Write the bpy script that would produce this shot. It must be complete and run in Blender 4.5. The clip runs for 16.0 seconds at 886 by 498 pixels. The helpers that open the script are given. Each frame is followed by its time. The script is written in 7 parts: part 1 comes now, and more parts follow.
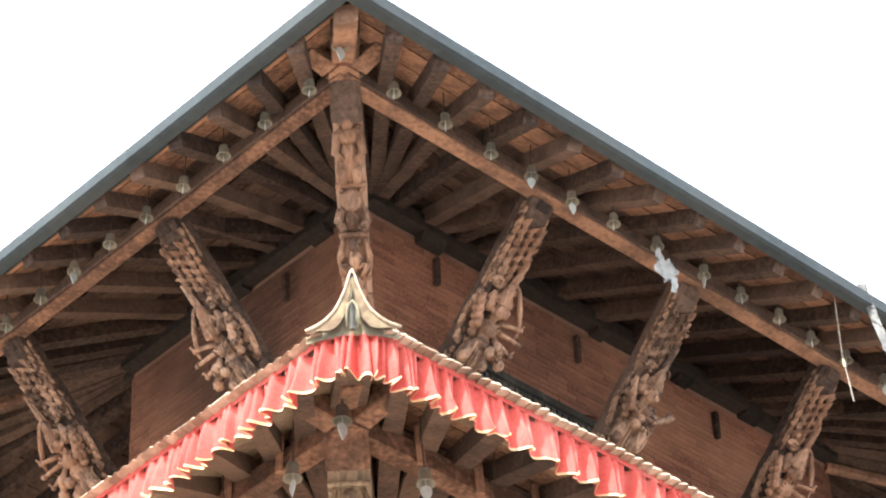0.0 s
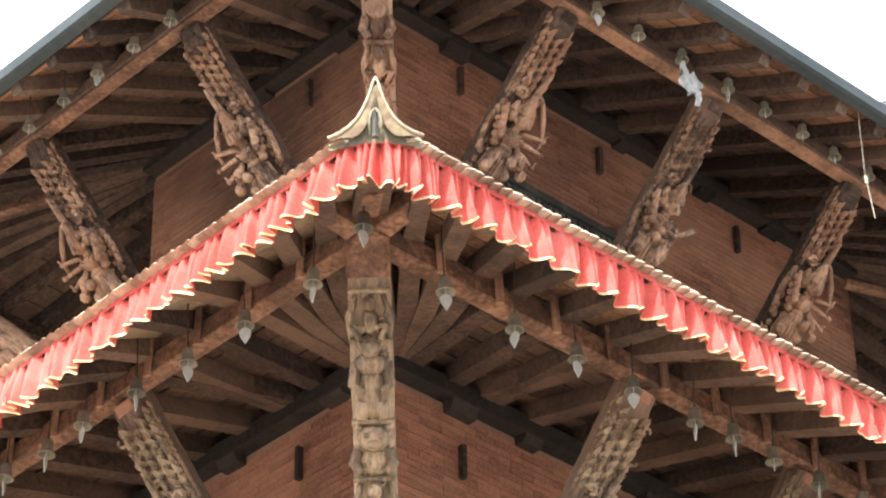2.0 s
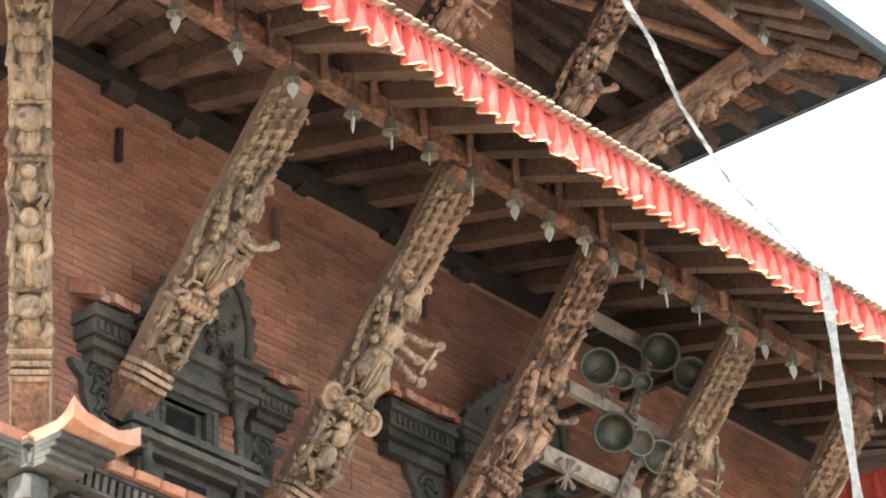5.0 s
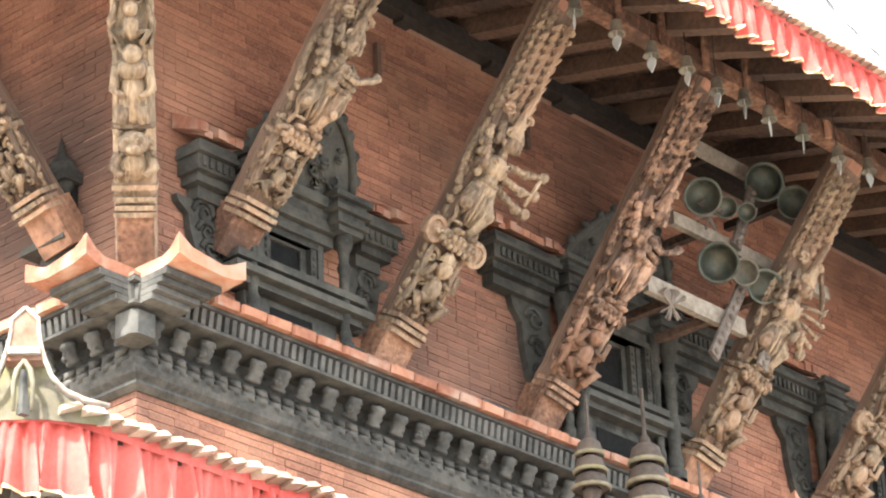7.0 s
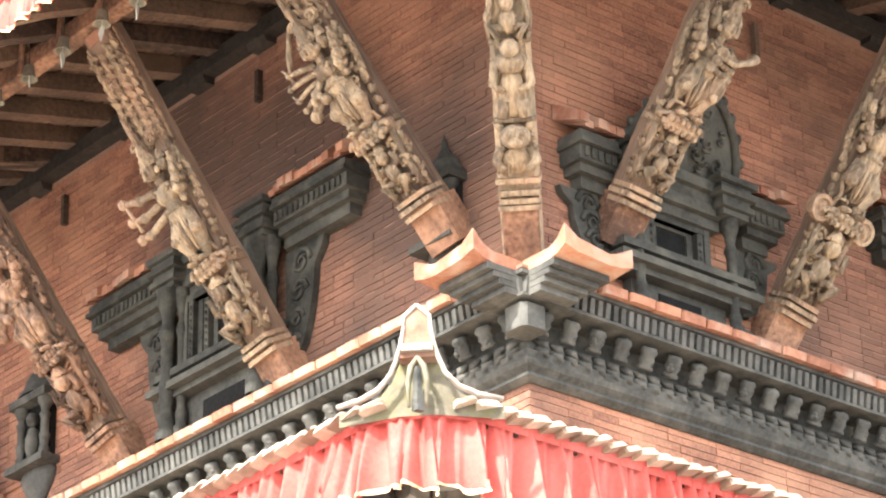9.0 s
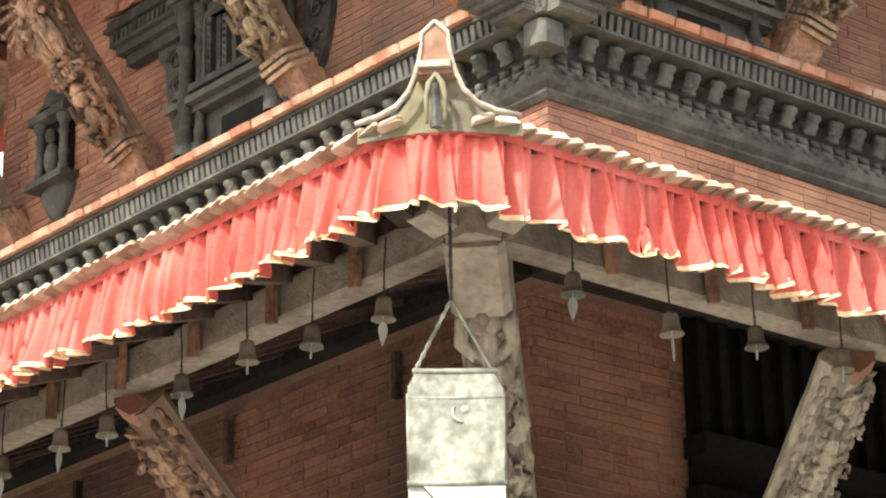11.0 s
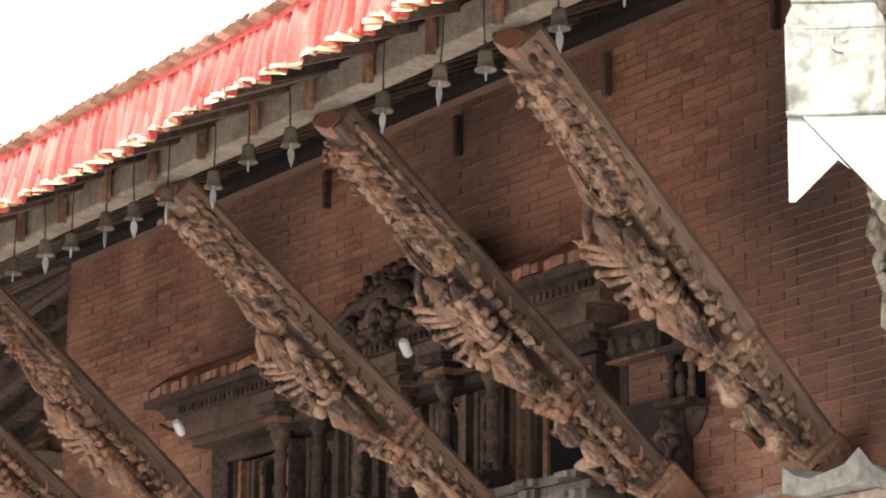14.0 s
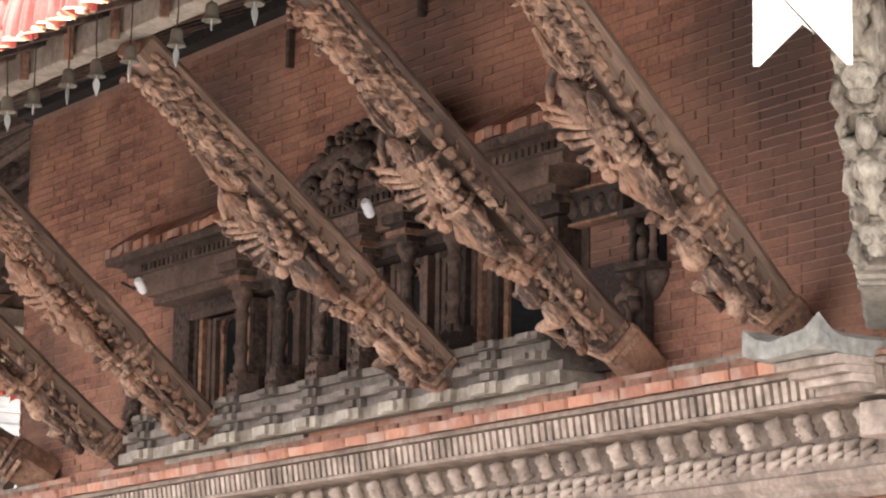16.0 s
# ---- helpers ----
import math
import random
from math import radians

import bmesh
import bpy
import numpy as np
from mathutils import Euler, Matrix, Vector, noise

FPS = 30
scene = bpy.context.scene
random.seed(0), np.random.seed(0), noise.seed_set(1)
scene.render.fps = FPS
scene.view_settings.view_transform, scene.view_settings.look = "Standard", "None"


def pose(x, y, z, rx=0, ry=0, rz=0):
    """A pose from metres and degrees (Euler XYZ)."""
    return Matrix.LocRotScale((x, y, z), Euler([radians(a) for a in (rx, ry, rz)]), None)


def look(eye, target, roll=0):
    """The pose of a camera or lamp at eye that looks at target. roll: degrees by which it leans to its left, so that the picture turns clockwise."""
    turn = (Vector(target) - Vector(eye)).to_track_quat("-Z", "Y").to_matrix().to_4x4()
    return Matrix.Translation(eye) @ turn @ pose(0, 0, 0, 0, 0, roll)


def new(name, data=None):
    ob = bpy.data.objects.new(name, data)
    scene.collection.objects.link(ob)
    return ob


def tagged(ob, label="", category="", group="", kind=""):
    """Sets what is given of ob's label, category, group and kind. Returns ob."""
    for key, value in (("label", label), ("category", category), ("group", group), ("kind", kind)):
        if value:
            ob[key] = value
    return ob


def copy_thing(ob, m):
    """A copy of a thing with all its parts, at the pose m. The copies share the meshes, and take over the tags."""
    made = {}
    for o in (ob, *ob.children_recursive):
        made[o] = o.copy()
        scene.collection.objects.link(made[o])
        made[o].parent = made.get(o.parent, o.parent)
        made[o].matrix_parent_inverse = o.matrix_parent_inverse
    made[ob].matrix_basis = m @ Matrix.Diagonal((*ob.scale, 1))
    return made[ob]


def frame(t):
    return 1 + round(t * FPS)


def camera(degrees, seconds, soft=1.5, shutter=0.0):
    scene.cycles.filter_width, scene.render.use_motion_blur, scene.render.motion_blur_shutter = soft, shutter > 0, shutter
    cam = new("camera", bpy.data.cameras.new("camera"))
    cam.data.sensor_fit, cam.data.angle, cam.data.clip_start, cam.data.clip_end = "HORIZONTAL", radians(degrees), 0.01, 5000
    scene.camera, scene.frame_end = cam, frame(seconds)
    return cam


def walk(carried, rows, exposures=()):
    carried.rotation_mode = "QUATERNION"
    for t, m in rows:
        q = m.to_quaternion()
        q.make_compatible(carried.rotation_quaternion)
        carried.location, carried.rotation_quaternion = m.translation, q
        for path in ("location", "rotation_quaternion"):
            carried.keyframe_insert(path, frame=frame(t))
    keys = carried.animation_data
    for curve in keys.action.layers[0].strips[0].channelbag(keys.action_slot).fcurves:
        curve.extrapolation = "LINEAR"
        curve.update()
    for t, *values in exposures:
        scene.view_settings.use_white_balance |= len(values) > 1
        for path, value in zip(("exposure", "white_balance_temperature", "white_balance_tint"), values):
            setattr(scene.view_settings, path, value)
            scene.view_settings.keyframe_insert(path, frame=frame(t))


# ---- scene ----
cam = camera(16.98, 16.0, soft=2.1)
EYE = Vector((-13.599, -14.666, 0.0))
# seconds, tilt up, heading from +x towards +y, lean (degrees)
EXPOSURES = [(0.0, 1.22, 6300, 7), (2.5, 1.1, 6400, 5), (4.5, 1.2, 6350, 4), (7.0, 1.62, 6400, 5), (8.0, 1.72, 6450, 7), (10.5, 1.22, 6700, 2), (11.0, 0.85, 6900, 3), (11.5, 0.6, 7000, 0), (12.0, 0.6, 7000, 1), (12.5, 0.68, 6950, 4), (13.0, 0.85, 6900, 7), (13.5, 1.0, 6600, 8), (14.0, 1.2, 6400, 7), (14.5, 1.3, 6350, 7), (15.0, 1.45, 6300, 7), (16.0, 1.55, 6250, 11)]
VIEWS = [
    (0.0, 38.817, 45.661, -2.432),
    (0.5, 38.817, 47.691, -1.002),
    (1.0, 38.23, 48.644, -0.516),
    (1.5, 36.365, 48.28, -0.38),
    (2.0, 35.147, 46.337, -0.975),
    (2.5, 34.509, 44.384, -1.422),
    (3.0, 33.626, 43.509, -1.443),
    (3.5, 32.203, 42.438, -1.928),
    (4.0, 30.782, 41.575, -1.891),
    (4.5, 29.766, 39.517, -2.302),
    (4.7, 29.432, 39.077, -2.582),
    (6.8, 25.588, 40.209, -2.779),
    (7.0, 25.789, 41.217, -2.303),
    (7.5, 25.955, 43.698, -1.687),
    (8.0, 25.903, 46.469, -1.462),
    (8.2, 25.978, 47.355, -1.288),
    (10.3, 24.102, 51.29, -1.27),
    (10.5, 22.955, 50.948, -1.098),
    (11.0, 20.325, 49.987, -1.032),
    (11.5, 17.525, 50.488, -0.813),
    (12.0, 16.484, 50.558, -0.942),
    (12.5, 15.201, 50.513, -1.027),
    (13.0, 14.275, 51.896, -0.761),
    (13.5, 13.592, 54.526, -0.141),
    (14.0, 13.276, 57.622, 0.436),
    (14.5, 12.441, 59.912, 0.67),
    (15.0, 11.652, 60.309, 1.275),
    (15.5, 10.95, 59.162, 1.179),
    (16.0, 10.602, 56.853, 0.838),
]


def view(tilt, heading, lean):
    p, h = radians(tilt), radians(heading)
    return look(EYE, EYE + Vector((math.cos(p) * math.cos(h), math.cos(p) * math.sin(h), math.sin(p))), lean)


walk(cam, [(t, view(p, h, r)) for t, p, h, r in VIEWS], EXPOSURES)

# ---- world and light ----
SUN = Vector((-0.67, -0.20, 0.70)).normalized()
world = bpy.data.worlds.new("sky")
scene.world = world
world.use_nodes = True
wn, wl = world.node_tree.nodes, world.node_tree.links
sky = wn.new("ShaderNodeTexSky")
sky.sky_type, sky.sun_disc = "NISHITA", False
sky.sun_elevation = math.asin(SUN.z)
sky.sun_rotation = math.atan2(SUN.x, SUN.y)
sky.dust_density, sky.air_density, sky.ozone_density = 6.0, 1.0, 0.6
mixer = wn.new("ShaderNodeMixRGB")
mixer.inputs[0].default_value = 0.6
mixer.inputs[2].default_value = (12.6, 13.0, 13.9, 1)
wl.new(sky.outputs[0], mixer.inputs[1])
wl.new(mixer.outputs[0], wn["Background"].inputs[0])
wn["Background"].inputs[1].default_value = 0.15
sun_data = bpy.data.lights.new("sun", "SUN")
sun_data.energy, sun_data.angle, sun_data.color = 5.0, radians(2.0), (1.0, 0.95, 0.89)
sun = new("sun", sun_data)
sun.matrix_world = look((-30, -12, 40), Vector((-30, -12, 40)) - SUN)


# ---- materials ----
def material(name, dark, light, rough=0.8, metal=0.0, fine=30.0, coarse=2.5, stretch=(1, 1, 1), bump=0.3, bump_scale=60.0,
             stain=None, stain_amount=0.4, stain_scale=1.2, soot=None, vary=0.15, spec=0.4, depth=0.012, spread=0.22, local=False, blush=None, thin=0.0):
    m = bpy.data.materials.new(name)
    m.use_nodes = True
    nt = m.node_tree
    N, L = nt.nodes, nt.links
    b = N["Principled BSDF"]
    b.inputs["Roughness"].default_value, b.inputs["Metallic"].default_value = rough, metal
    b.inputs["Specular IOR Level"].default_value = spec
    geo = N.new("ShaderNodeNewGeometry")
    mp = N.new("ShaderNodeMapping")
    mp.inputs["Scale"].default_value = stretch
    if local:
        # grain follows the piece's own length, shifted from copy to copy
        tc, oi = N.new("ShaderNodeTexCoord"), N.new("ShaderNodeObjectInfo")
        shift = N.new("ShaderNodeVectorMath")
        shift.operation = "MULTIPLY_ADD"
        L.new(oi.outputs["Random"], shift.inputs[0])
        shift.inputs[1].default_value = (7.3, 5.1, 9.7)
        L.new(tc.outputs["Object"], shift.inputs[2])
        L.new(shift.outputs[0], mp.inputs["Vector"])
    else:
        L.new(geo.outputs["Position"], mp.inputs["Vector"])

    def noise_tex(scale, detail=5.0):
        n = N.new("ShaderNodeTexNoise")
        n.inputs["Scale"].default_value, n.inputs["Detail"].default_value = scale, detail
        L.new(mp.outputs[0], n.inputs["Vector"])
        return n
    f, c = noise_tex(fine), noise_tex(coarse, 3.0)
    add = N.new("ShaderNodeMath")
    add.operation = "MULTIPLY_ADD"
    L.new(f.outputs["Fac"], add.inputs[0])
    add.inputs[1].default_value = 0.55
    half = N.new("ShaderNodeMath")
    half.operation = "MULTIPLY"
    L.new(c.outputs["Fac"], half.inputs[0])
    half.inputs[1].default_value = 0.45
    L.new(half.outputs[0], add.inputs[2])
    # piece to piece difference
    info = N.new("ShaderNodeObjectInfo")
    mix_r = N.new("ShaderNodeMath")
    L.new(info.outputs["Random"], mix_r.inputs[0])
    L.new(geo.outputs["Random Per Island"], mix_r.inputs[1])
    fr = N.new("ShaderNodeMath")
    fr.operation = "FRACT"
    L.new(mix_r.outputs[0], fr.inputs[0])
    pv = N.new("ShaderNodeMath")
    pv.operation = "MULTIPLY_ADD"
    L.new(fr.outputs[0], pv.inputs[0])
    pv.inputs[1].default_value = 2 * vary
    pv.inputs[2].default_value = -vary
    tot = N.new("ShaderNodeMath")
    L.new(add.outputs[0], tot.inputs[0])
    L.new(pv.outputs[0], tot.inputs[1])
    ramp = N.new("ShaderNodeValToRGB")
    ramp.color_ramp.elements[0].position, ramp.color_ramp.elements[1].position = 0.5 - spread, 0.5 + spread
    ramp.color_ramp.elements[0].color, ramp.color_ramp.elements[1].color = (*dark, 1), (*light, 1)
    L.new(tot.outputs[0], ramp.inputs[0])
    colour = ramp.outputs[0]
    if stain:
        s = noise_tex(stain_scale, 6.0)
        sr = N.new("ShaderNodeValToRGB")
        sr.color_ramp.elements[0].position, sr.color_ramp.elements[1].position = 0.48, 0.66
        L.new(s.outputs["Fac"], sr.inputs[0])
        sm = N.new("ShaderNodeMath")
        sm.operation = "MULTIPLY"
        L.new(sr.outputs[0], sm.inputs[0])
        sm.inputs[1].default_value = stain_amount
        mx = N.new("ShaderNodeMixRGB")
        L.new(sm.outputs[0], mx.inputs[0])
        L.new(colour, mx.inputs[1])
        mx.inputs[2].default_value = (*stain, 1)
        colour = mx.outputs[0]
    if blush:
        s = noise_tex(2.6, 4.0)
        sr = N.new("ShaderNodeValToRGB")
        sr.color_ramp.elements[0].position, sr.color_ramp.elements[1].position = 0.47, 0.62
        L.new(s.outputs["Fac"], sr.inputs[0])
        sm = N.new("ShaderNodeMath")
        sm.operation = "MULTIPLY"
        L.new(sr.outputs[0], sm.inputs[0])
        sm.inputs[1].default_value = 0.6
        mx = N.new("ShaderNodeMixRGB")
        L.new(sm.outputs[0], mx.inputs[0])
        L.new(colour, mx.inputs[1])
        mx.inputs[2].default_value = (*blush, 1)
        colour = mx.outputs[0]
    if soot:
        s = noise_tex(0.45, 4.0)
        sr = N.new("ShaderNodeValToRGB")
        sr.color_ramp.elements[0].position, sr.color_ramp.elements[1].position = 0.46, 0.66
        L.new(s.outputs["Fac"], sr.inputs[0])
        mx = N.new("ShaderNodeMixRGB")
        L.new(sr.outputs[0], mx.inputs[0])
        L.new(colour, mx.inputs[1])
        mx.inputs[2].default_value = (*soot, 1)
        colour = mx.outputs[0]
    L.new(colour, b.inputs["Base Color"])
    bn = noise_tex(bump_scale, 6.0)
    bp = N.new("ShaderNodeBump")
    bp.inputs["Strength"].default_value, bp.inputs["Distance"].default_value = bump, depth
    L.new(bn.outputs["Fac"], bp.inputs["Height"])
    L.new(bp.outputs[0], b.inputs["Normal"])
    if thin:
        # thin cloth lets some light through
        tr, mixed = N.new("ShaderNodeBsdfTranslucent"), N.new("ShaderNodeMixShader")
        L.new(colour, tr.inputs["Color"])
        mixed.inputs[0].default_value = thin
        L.new(b.outputs[0], mixed.inputs[1])
        L.new(tr.outputs[0], mixed.inputs[2])
        L.new(mixed.outputs[0], N["Material Output"].inputs["Surface"])
    return m


BRICK = material("red_brick", (0.17, 0.074, 0.05), (0.44, 0.205, 0.132), 0.85, fine=46, coarse=1.1, vary=0.10, spread=0.16, bump=0.35, soot=(0.095, 0.055, 0.042),
                 stain=(0.47, 0.25, 0.16), stain_amount=0.6, stain_scale=1.3)
MORTAR = material("clay_mortar", (0.25, 0.14, 0.10), (0.42, 0.25, 0.185), 0.95, vary=0, stain=(0.16, 0.10, 0.075), stain_amount=0.6, stain_scale=0.8)
LEDGE = material("terracotta_ledge", (0.23, 0.095, 0.06), (0.44, 0.21, 0.132), 0.85, fine=25, coarse=3, vary=0.2,
                 stain=(0.44, 0.33, 0.265), stain_amount=0.6, stain_scale=5.0)
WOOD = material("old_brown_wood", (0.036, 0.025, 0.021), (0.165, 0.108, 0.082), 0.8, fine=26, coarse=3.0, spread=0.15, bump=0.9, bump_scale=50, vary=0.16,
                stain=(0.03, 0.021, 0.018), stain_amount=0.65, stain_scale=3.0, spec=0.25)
WOOD_WARM = material("warm_brown_wood", (0.105, 0.056, 0.038), (0.38, 0.21, 0.135), 0.8, fine=28, coarse=3.2, spread=0.15, bump=0.9, bump_scale=50, vary=0.12,
                     stain=(0.065, 0.041, 0.032), stain_amount=0.6, stain_scale=3.4, spec=0.25)
# soffit brown darkened: shade under the middle roof is put into the colour
SOFFIT = material("shade_brown_soffit", (0.036, 0.022, 0.017), (0.165, 0.10, 0.07), 0.8, spread=0.16, fine=28, coarse=3.0, bump=0.9, vary=0.15,
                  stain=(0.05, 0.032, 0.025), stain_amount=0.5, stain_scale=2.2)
WOOD_PALE = material("bleached_grey_wood", (0.195, 0.163, 0.132), (0.46, 0.40, 0.325), 0.85, fine=26, coarse=3.0, bump=0.7, depth=0.012, vary=0.1,
                     stain=(0.12, 0.09, 0.06), stain_amount=0.6, stain_scale=5.0)
WOOD_GREY = material("dark_grey_weathered_wood", (0.030, 0.030, 0.028), (0.098, 0.095, 0.088), 0.85, fine=30, coarse=3, bump=0.5,
                     vary=0.15, stain=(0.15, 0.143, 0.128), stain_amount=0.45, stain_scale=6.0)
CARVED = material("carved_brown_wood", (0.058, 0.034, 0.025), (0.42, 0.262, 0.178), 0.8, spread=0.12, fine=40, coarse=9.0, stretch=(1, 1, 0.4), local=True, bump=1.0, bump_scale=40, depth=0.024, vary=0.1,
                  stain=(0.06, 0.038, 0.029), stain_amount=0.65, stain_scale=6.0, blush=(0.32, 0.165, 0.10))
CARVED_TAN = material("carved_tan_wood", (0.12, 0.082, 0.056), (0.44, 0.325, 0.215), 0.8, spread=0.14, fine=40, coarse=9.0, stretch=(1, 1, 0.4), local=True, bump=1.0, bump_scale=40, depth=0.024, vary=0.1,
                      stain=(0.085, 0.07, 0.055), stain_amount=0.7, stain_scale=9.0, blush=(0.40, 0.25, 0.165))
CARVED_PALE = material("carved_bleached_wood", (0.14, 0.112, 0.085), (0.56, 0.495, 0.40), 0.85, spread=0.17, fine=38, coarse=8.0, stretch=(1, 1, 0.3), local=True, bump=1.0, bump_scale=40, depth=0.026, vary=0.1,
                       stain=(0.085, 0.064, 0.047), stain_amount=0.7, stain_scale=8.0)
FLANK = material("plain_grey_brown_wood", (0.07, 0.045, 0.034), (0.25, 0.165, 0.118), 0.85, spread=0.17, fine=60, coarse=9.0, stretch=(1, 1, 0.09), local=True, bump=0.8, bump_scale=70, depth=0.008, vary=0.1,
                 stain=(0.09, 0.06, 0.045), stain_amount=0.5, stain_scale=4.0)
PAINT_ORANGE = material("faded_orange_paint", (0.22, 0.11, 0.075), (0.40, 0.21, 0.14), 0.7, vary=0.1, stain=(0.25, 0.12, 0.08), stain_scale=8.0)
TILE = material("weathered_roof_tile", (0.27, 0.19, 0.13), (0.60, 0.49, 0.37), 0.9, fine=30, coarse=3, vary=0.25,
                stain=(0.13, 0.10, 0.075), stain_amount=0.5, stain_scale=5.0)
LICHEN = material("lichen_grey_stone", (0.10, 0.085, 0.06), (0.24, 0.21, 0.15), 0.9, fine=22, coarse=6, vary=0.1,
                  stain=(0.17, 0.155, 0.06), stain_amount=0.6, stain_scale=9.0)
WHITE_EDGE = material("limewashed_edge", (0.40, 0.31, 0.24), (0.62, 0.54, 0.46), 0.85, vary=0.1, stain=(0.45, 0.25, 0.15), stain_scale=9.0)
TIN = material("grey_sheet_metal", (0.020, 0.027, 0.031), (0.045, 0.057, 0.063), 0.75, metal=0.0, fine=14, coarse=1.4, bump=0.15, vary=0.05, spec=0.25,
               stain=(0.06, 0.065, 0.066), stain_amount=0.5)
SILVER = material("tarnished_silver_sheet", (0.09, 0.09, 0.075), (0.37, 0.365, 0.315), 0.5, metal=0.3, fine=34, coarse=7, bump=0.3, bump_scale=26, vary=0.02,
                  stain=(0.075, 0.072, 0.05), stain_amount=0.75, stain_scale=11.0)
BRIGHT = material("bright_tin_sheet", (0.24, 0.235, 0.21), (0.44, 0.435, 0.39), 0.5, metal=0.2, fine=14, coarse=5, bump=0.2, bump_scale=14, vary=0.02,
                  stain=(0.22, 0.21, 0.15), stain_amount=0.5, stain_scale=10.0)
RIBBON = material("dull_ribbon_metal", (0.08, 0.08, 0.08), (0.21, 0.21, 0.205), 0.6, metal=0.3, fine=40, coarse=9, vary=0.02, stain=(0.06, 0.06, 0.06), stain_amount=0.6, stain_scale=16.0)
SHEET = material("dusty_clear_plastic", (0.34, 0.35, 0.36), (0.58, 0.60, 0.61), 0.45, vary=0.0, bump=0.8, bump_scale=24, stain=(0.22, 0.22, 0.21), stain_amount=0.7, stain_scale=14.0)
BRONZE = material("dull_bronze", (0.10, 0.09, 0.072), (0.26, 0.225, 0.172), 0.7, metal=0.15, vary=0.15, stain=(0.11, 0.14, 0.12), stain_amount=0.4, stain_scale=11.0)
COPPER = material("grey_green_copper", (0.048, 0.055, 0.045), (0.13, 0.14, 0.115), 0.5, metal=0.45, vary=0.2, bump=0.2, stain=(0.18, 0.15, 0.10), stain_scale=9.0)
PALE_METAL = material("pale_tin_leaf", (0.36, 0.39, 0.38), (0.60, 0.63, 0.61), 0.5, metal=0.3, vary=0.2)
# darker copy of the cornice's WOOD_GREY, for windows and the corner niche
WINDOW_WOOD = material("darker_grey_wood", (0.018, 0.018, 0.016), (0.068, 0.066, 0.058), 0.85, fine=30, coarse=4, bump=0.6, vary=0.15, stain=(0.11, 0.105, 0.088), stain_amount=0.5, stain_scale=7.0)
BAND = material("weathered_brown_clay", (0.085, 0.058, 0.038), (0.19, 0.13, 0.082), 0.9, fine=30, coarse=7, vary=0.05, stain=(0.30, 0.25, 0.15), stain_amount=0.5, stain_scale=11.0)
GREY_STONE = material("weathered_pale_stone", (0.20, 0.19, 0.165), (0.42, 0.40, 0.355), 0.9, fine=28, coarse=5, vary=0.12, bump=0.7, stain=(0.12, 0.11, 0.09), stain_amount=0.6, stain_scale=6.0)
DUSTY = material("dusty_pinkish_wood", (0.22, 0.165, 0.13), (0.50, 0.40, 0.325), 0.9, fine=28, coarse=4, bump=0.7, vary=0.15, stain=(0.12, 0.09, 0.07), stain_amount=0.6, stain_scale=6.0)
RIM = material("weathered_pale_mortar", (0.24, 0.20, 0.165), (0.47, 0.41, 0.35), 0.9, fine=30, coarse=8, vary=0.05, bump=0.8, stain=(0.20, 0.13, 0.09), stain_amount=0.6, stain_scale=9.0)
# near-black brown for wall plates, stub blocks and the frieze
BLACK_BROWN = material("black_brown_wood", (0.016, 0.014, 0.013), (0.055, 0.043, 0.037), 0.9, fine=24, coarse=2.5, vary=0.15, spec=0.2)
GABLE = material("worn_terracotta", (0.15, 0.07, 0.046), (0.30, 0.155, 0.105), 0.9, fine=30, coarse=6, vary=0.05, stain=(0.36, 0.27, 0.20), stain_amount=0.4, stain_scale=10.0)
ROOF_DULL = material("dusty_grey_roof", (0.075, 0.068, 0.06), (0.17, 0.155, 0.14), 0.9, fine=3.0, coarse=0.8, vary=0.15, stain=(0.22, 0.20, 0.18), stain_amount=0.5)
IRON = material("rusty_iron", (0.035, 0.028, 0.024), (0.10, 0.075, 0.06), 0.8, metal=0.3, vary=0.1)
# near black: paints the shade inside openings; also plain black for the lamp holder
DARK = material("near_black", (0.007, 0.007, 0.007), (0.02, 0.02, 0.02), 0.95, vary=0.1, spec=0.1)
CLOTH = material("red_cotton_cloth", (0.48, 0.075, 0.062), (0.68, 0.145, 0.125), 0.85, fine=60, coarse=2.0, bump=0.15, vary=0.0,
                 stain=(0.68, 0.24, 0.205), stain_amount=0.5, stain_scale=3.0, spec=0.2, thin=0.12)
GOLD = material("gold_fringe", (0.60, 0.38, 0.16), (0.86, 0.74, 0.52), 0.6, metal=0.1, vary=0.1, fine=50)
STONE = material("paving_stone", (0.20, 0.185, 0.17), (0.32, 0.30, 0.275), 0.9, fine=14, coarse=0.4, vary=0.1)
PLASTIC = material("white_plastic", (0.62, 0.63, 0.64), (0.85, 0.86, 0.87), 0.45, vary=0.0, bump=0.6, bump_scale=20)


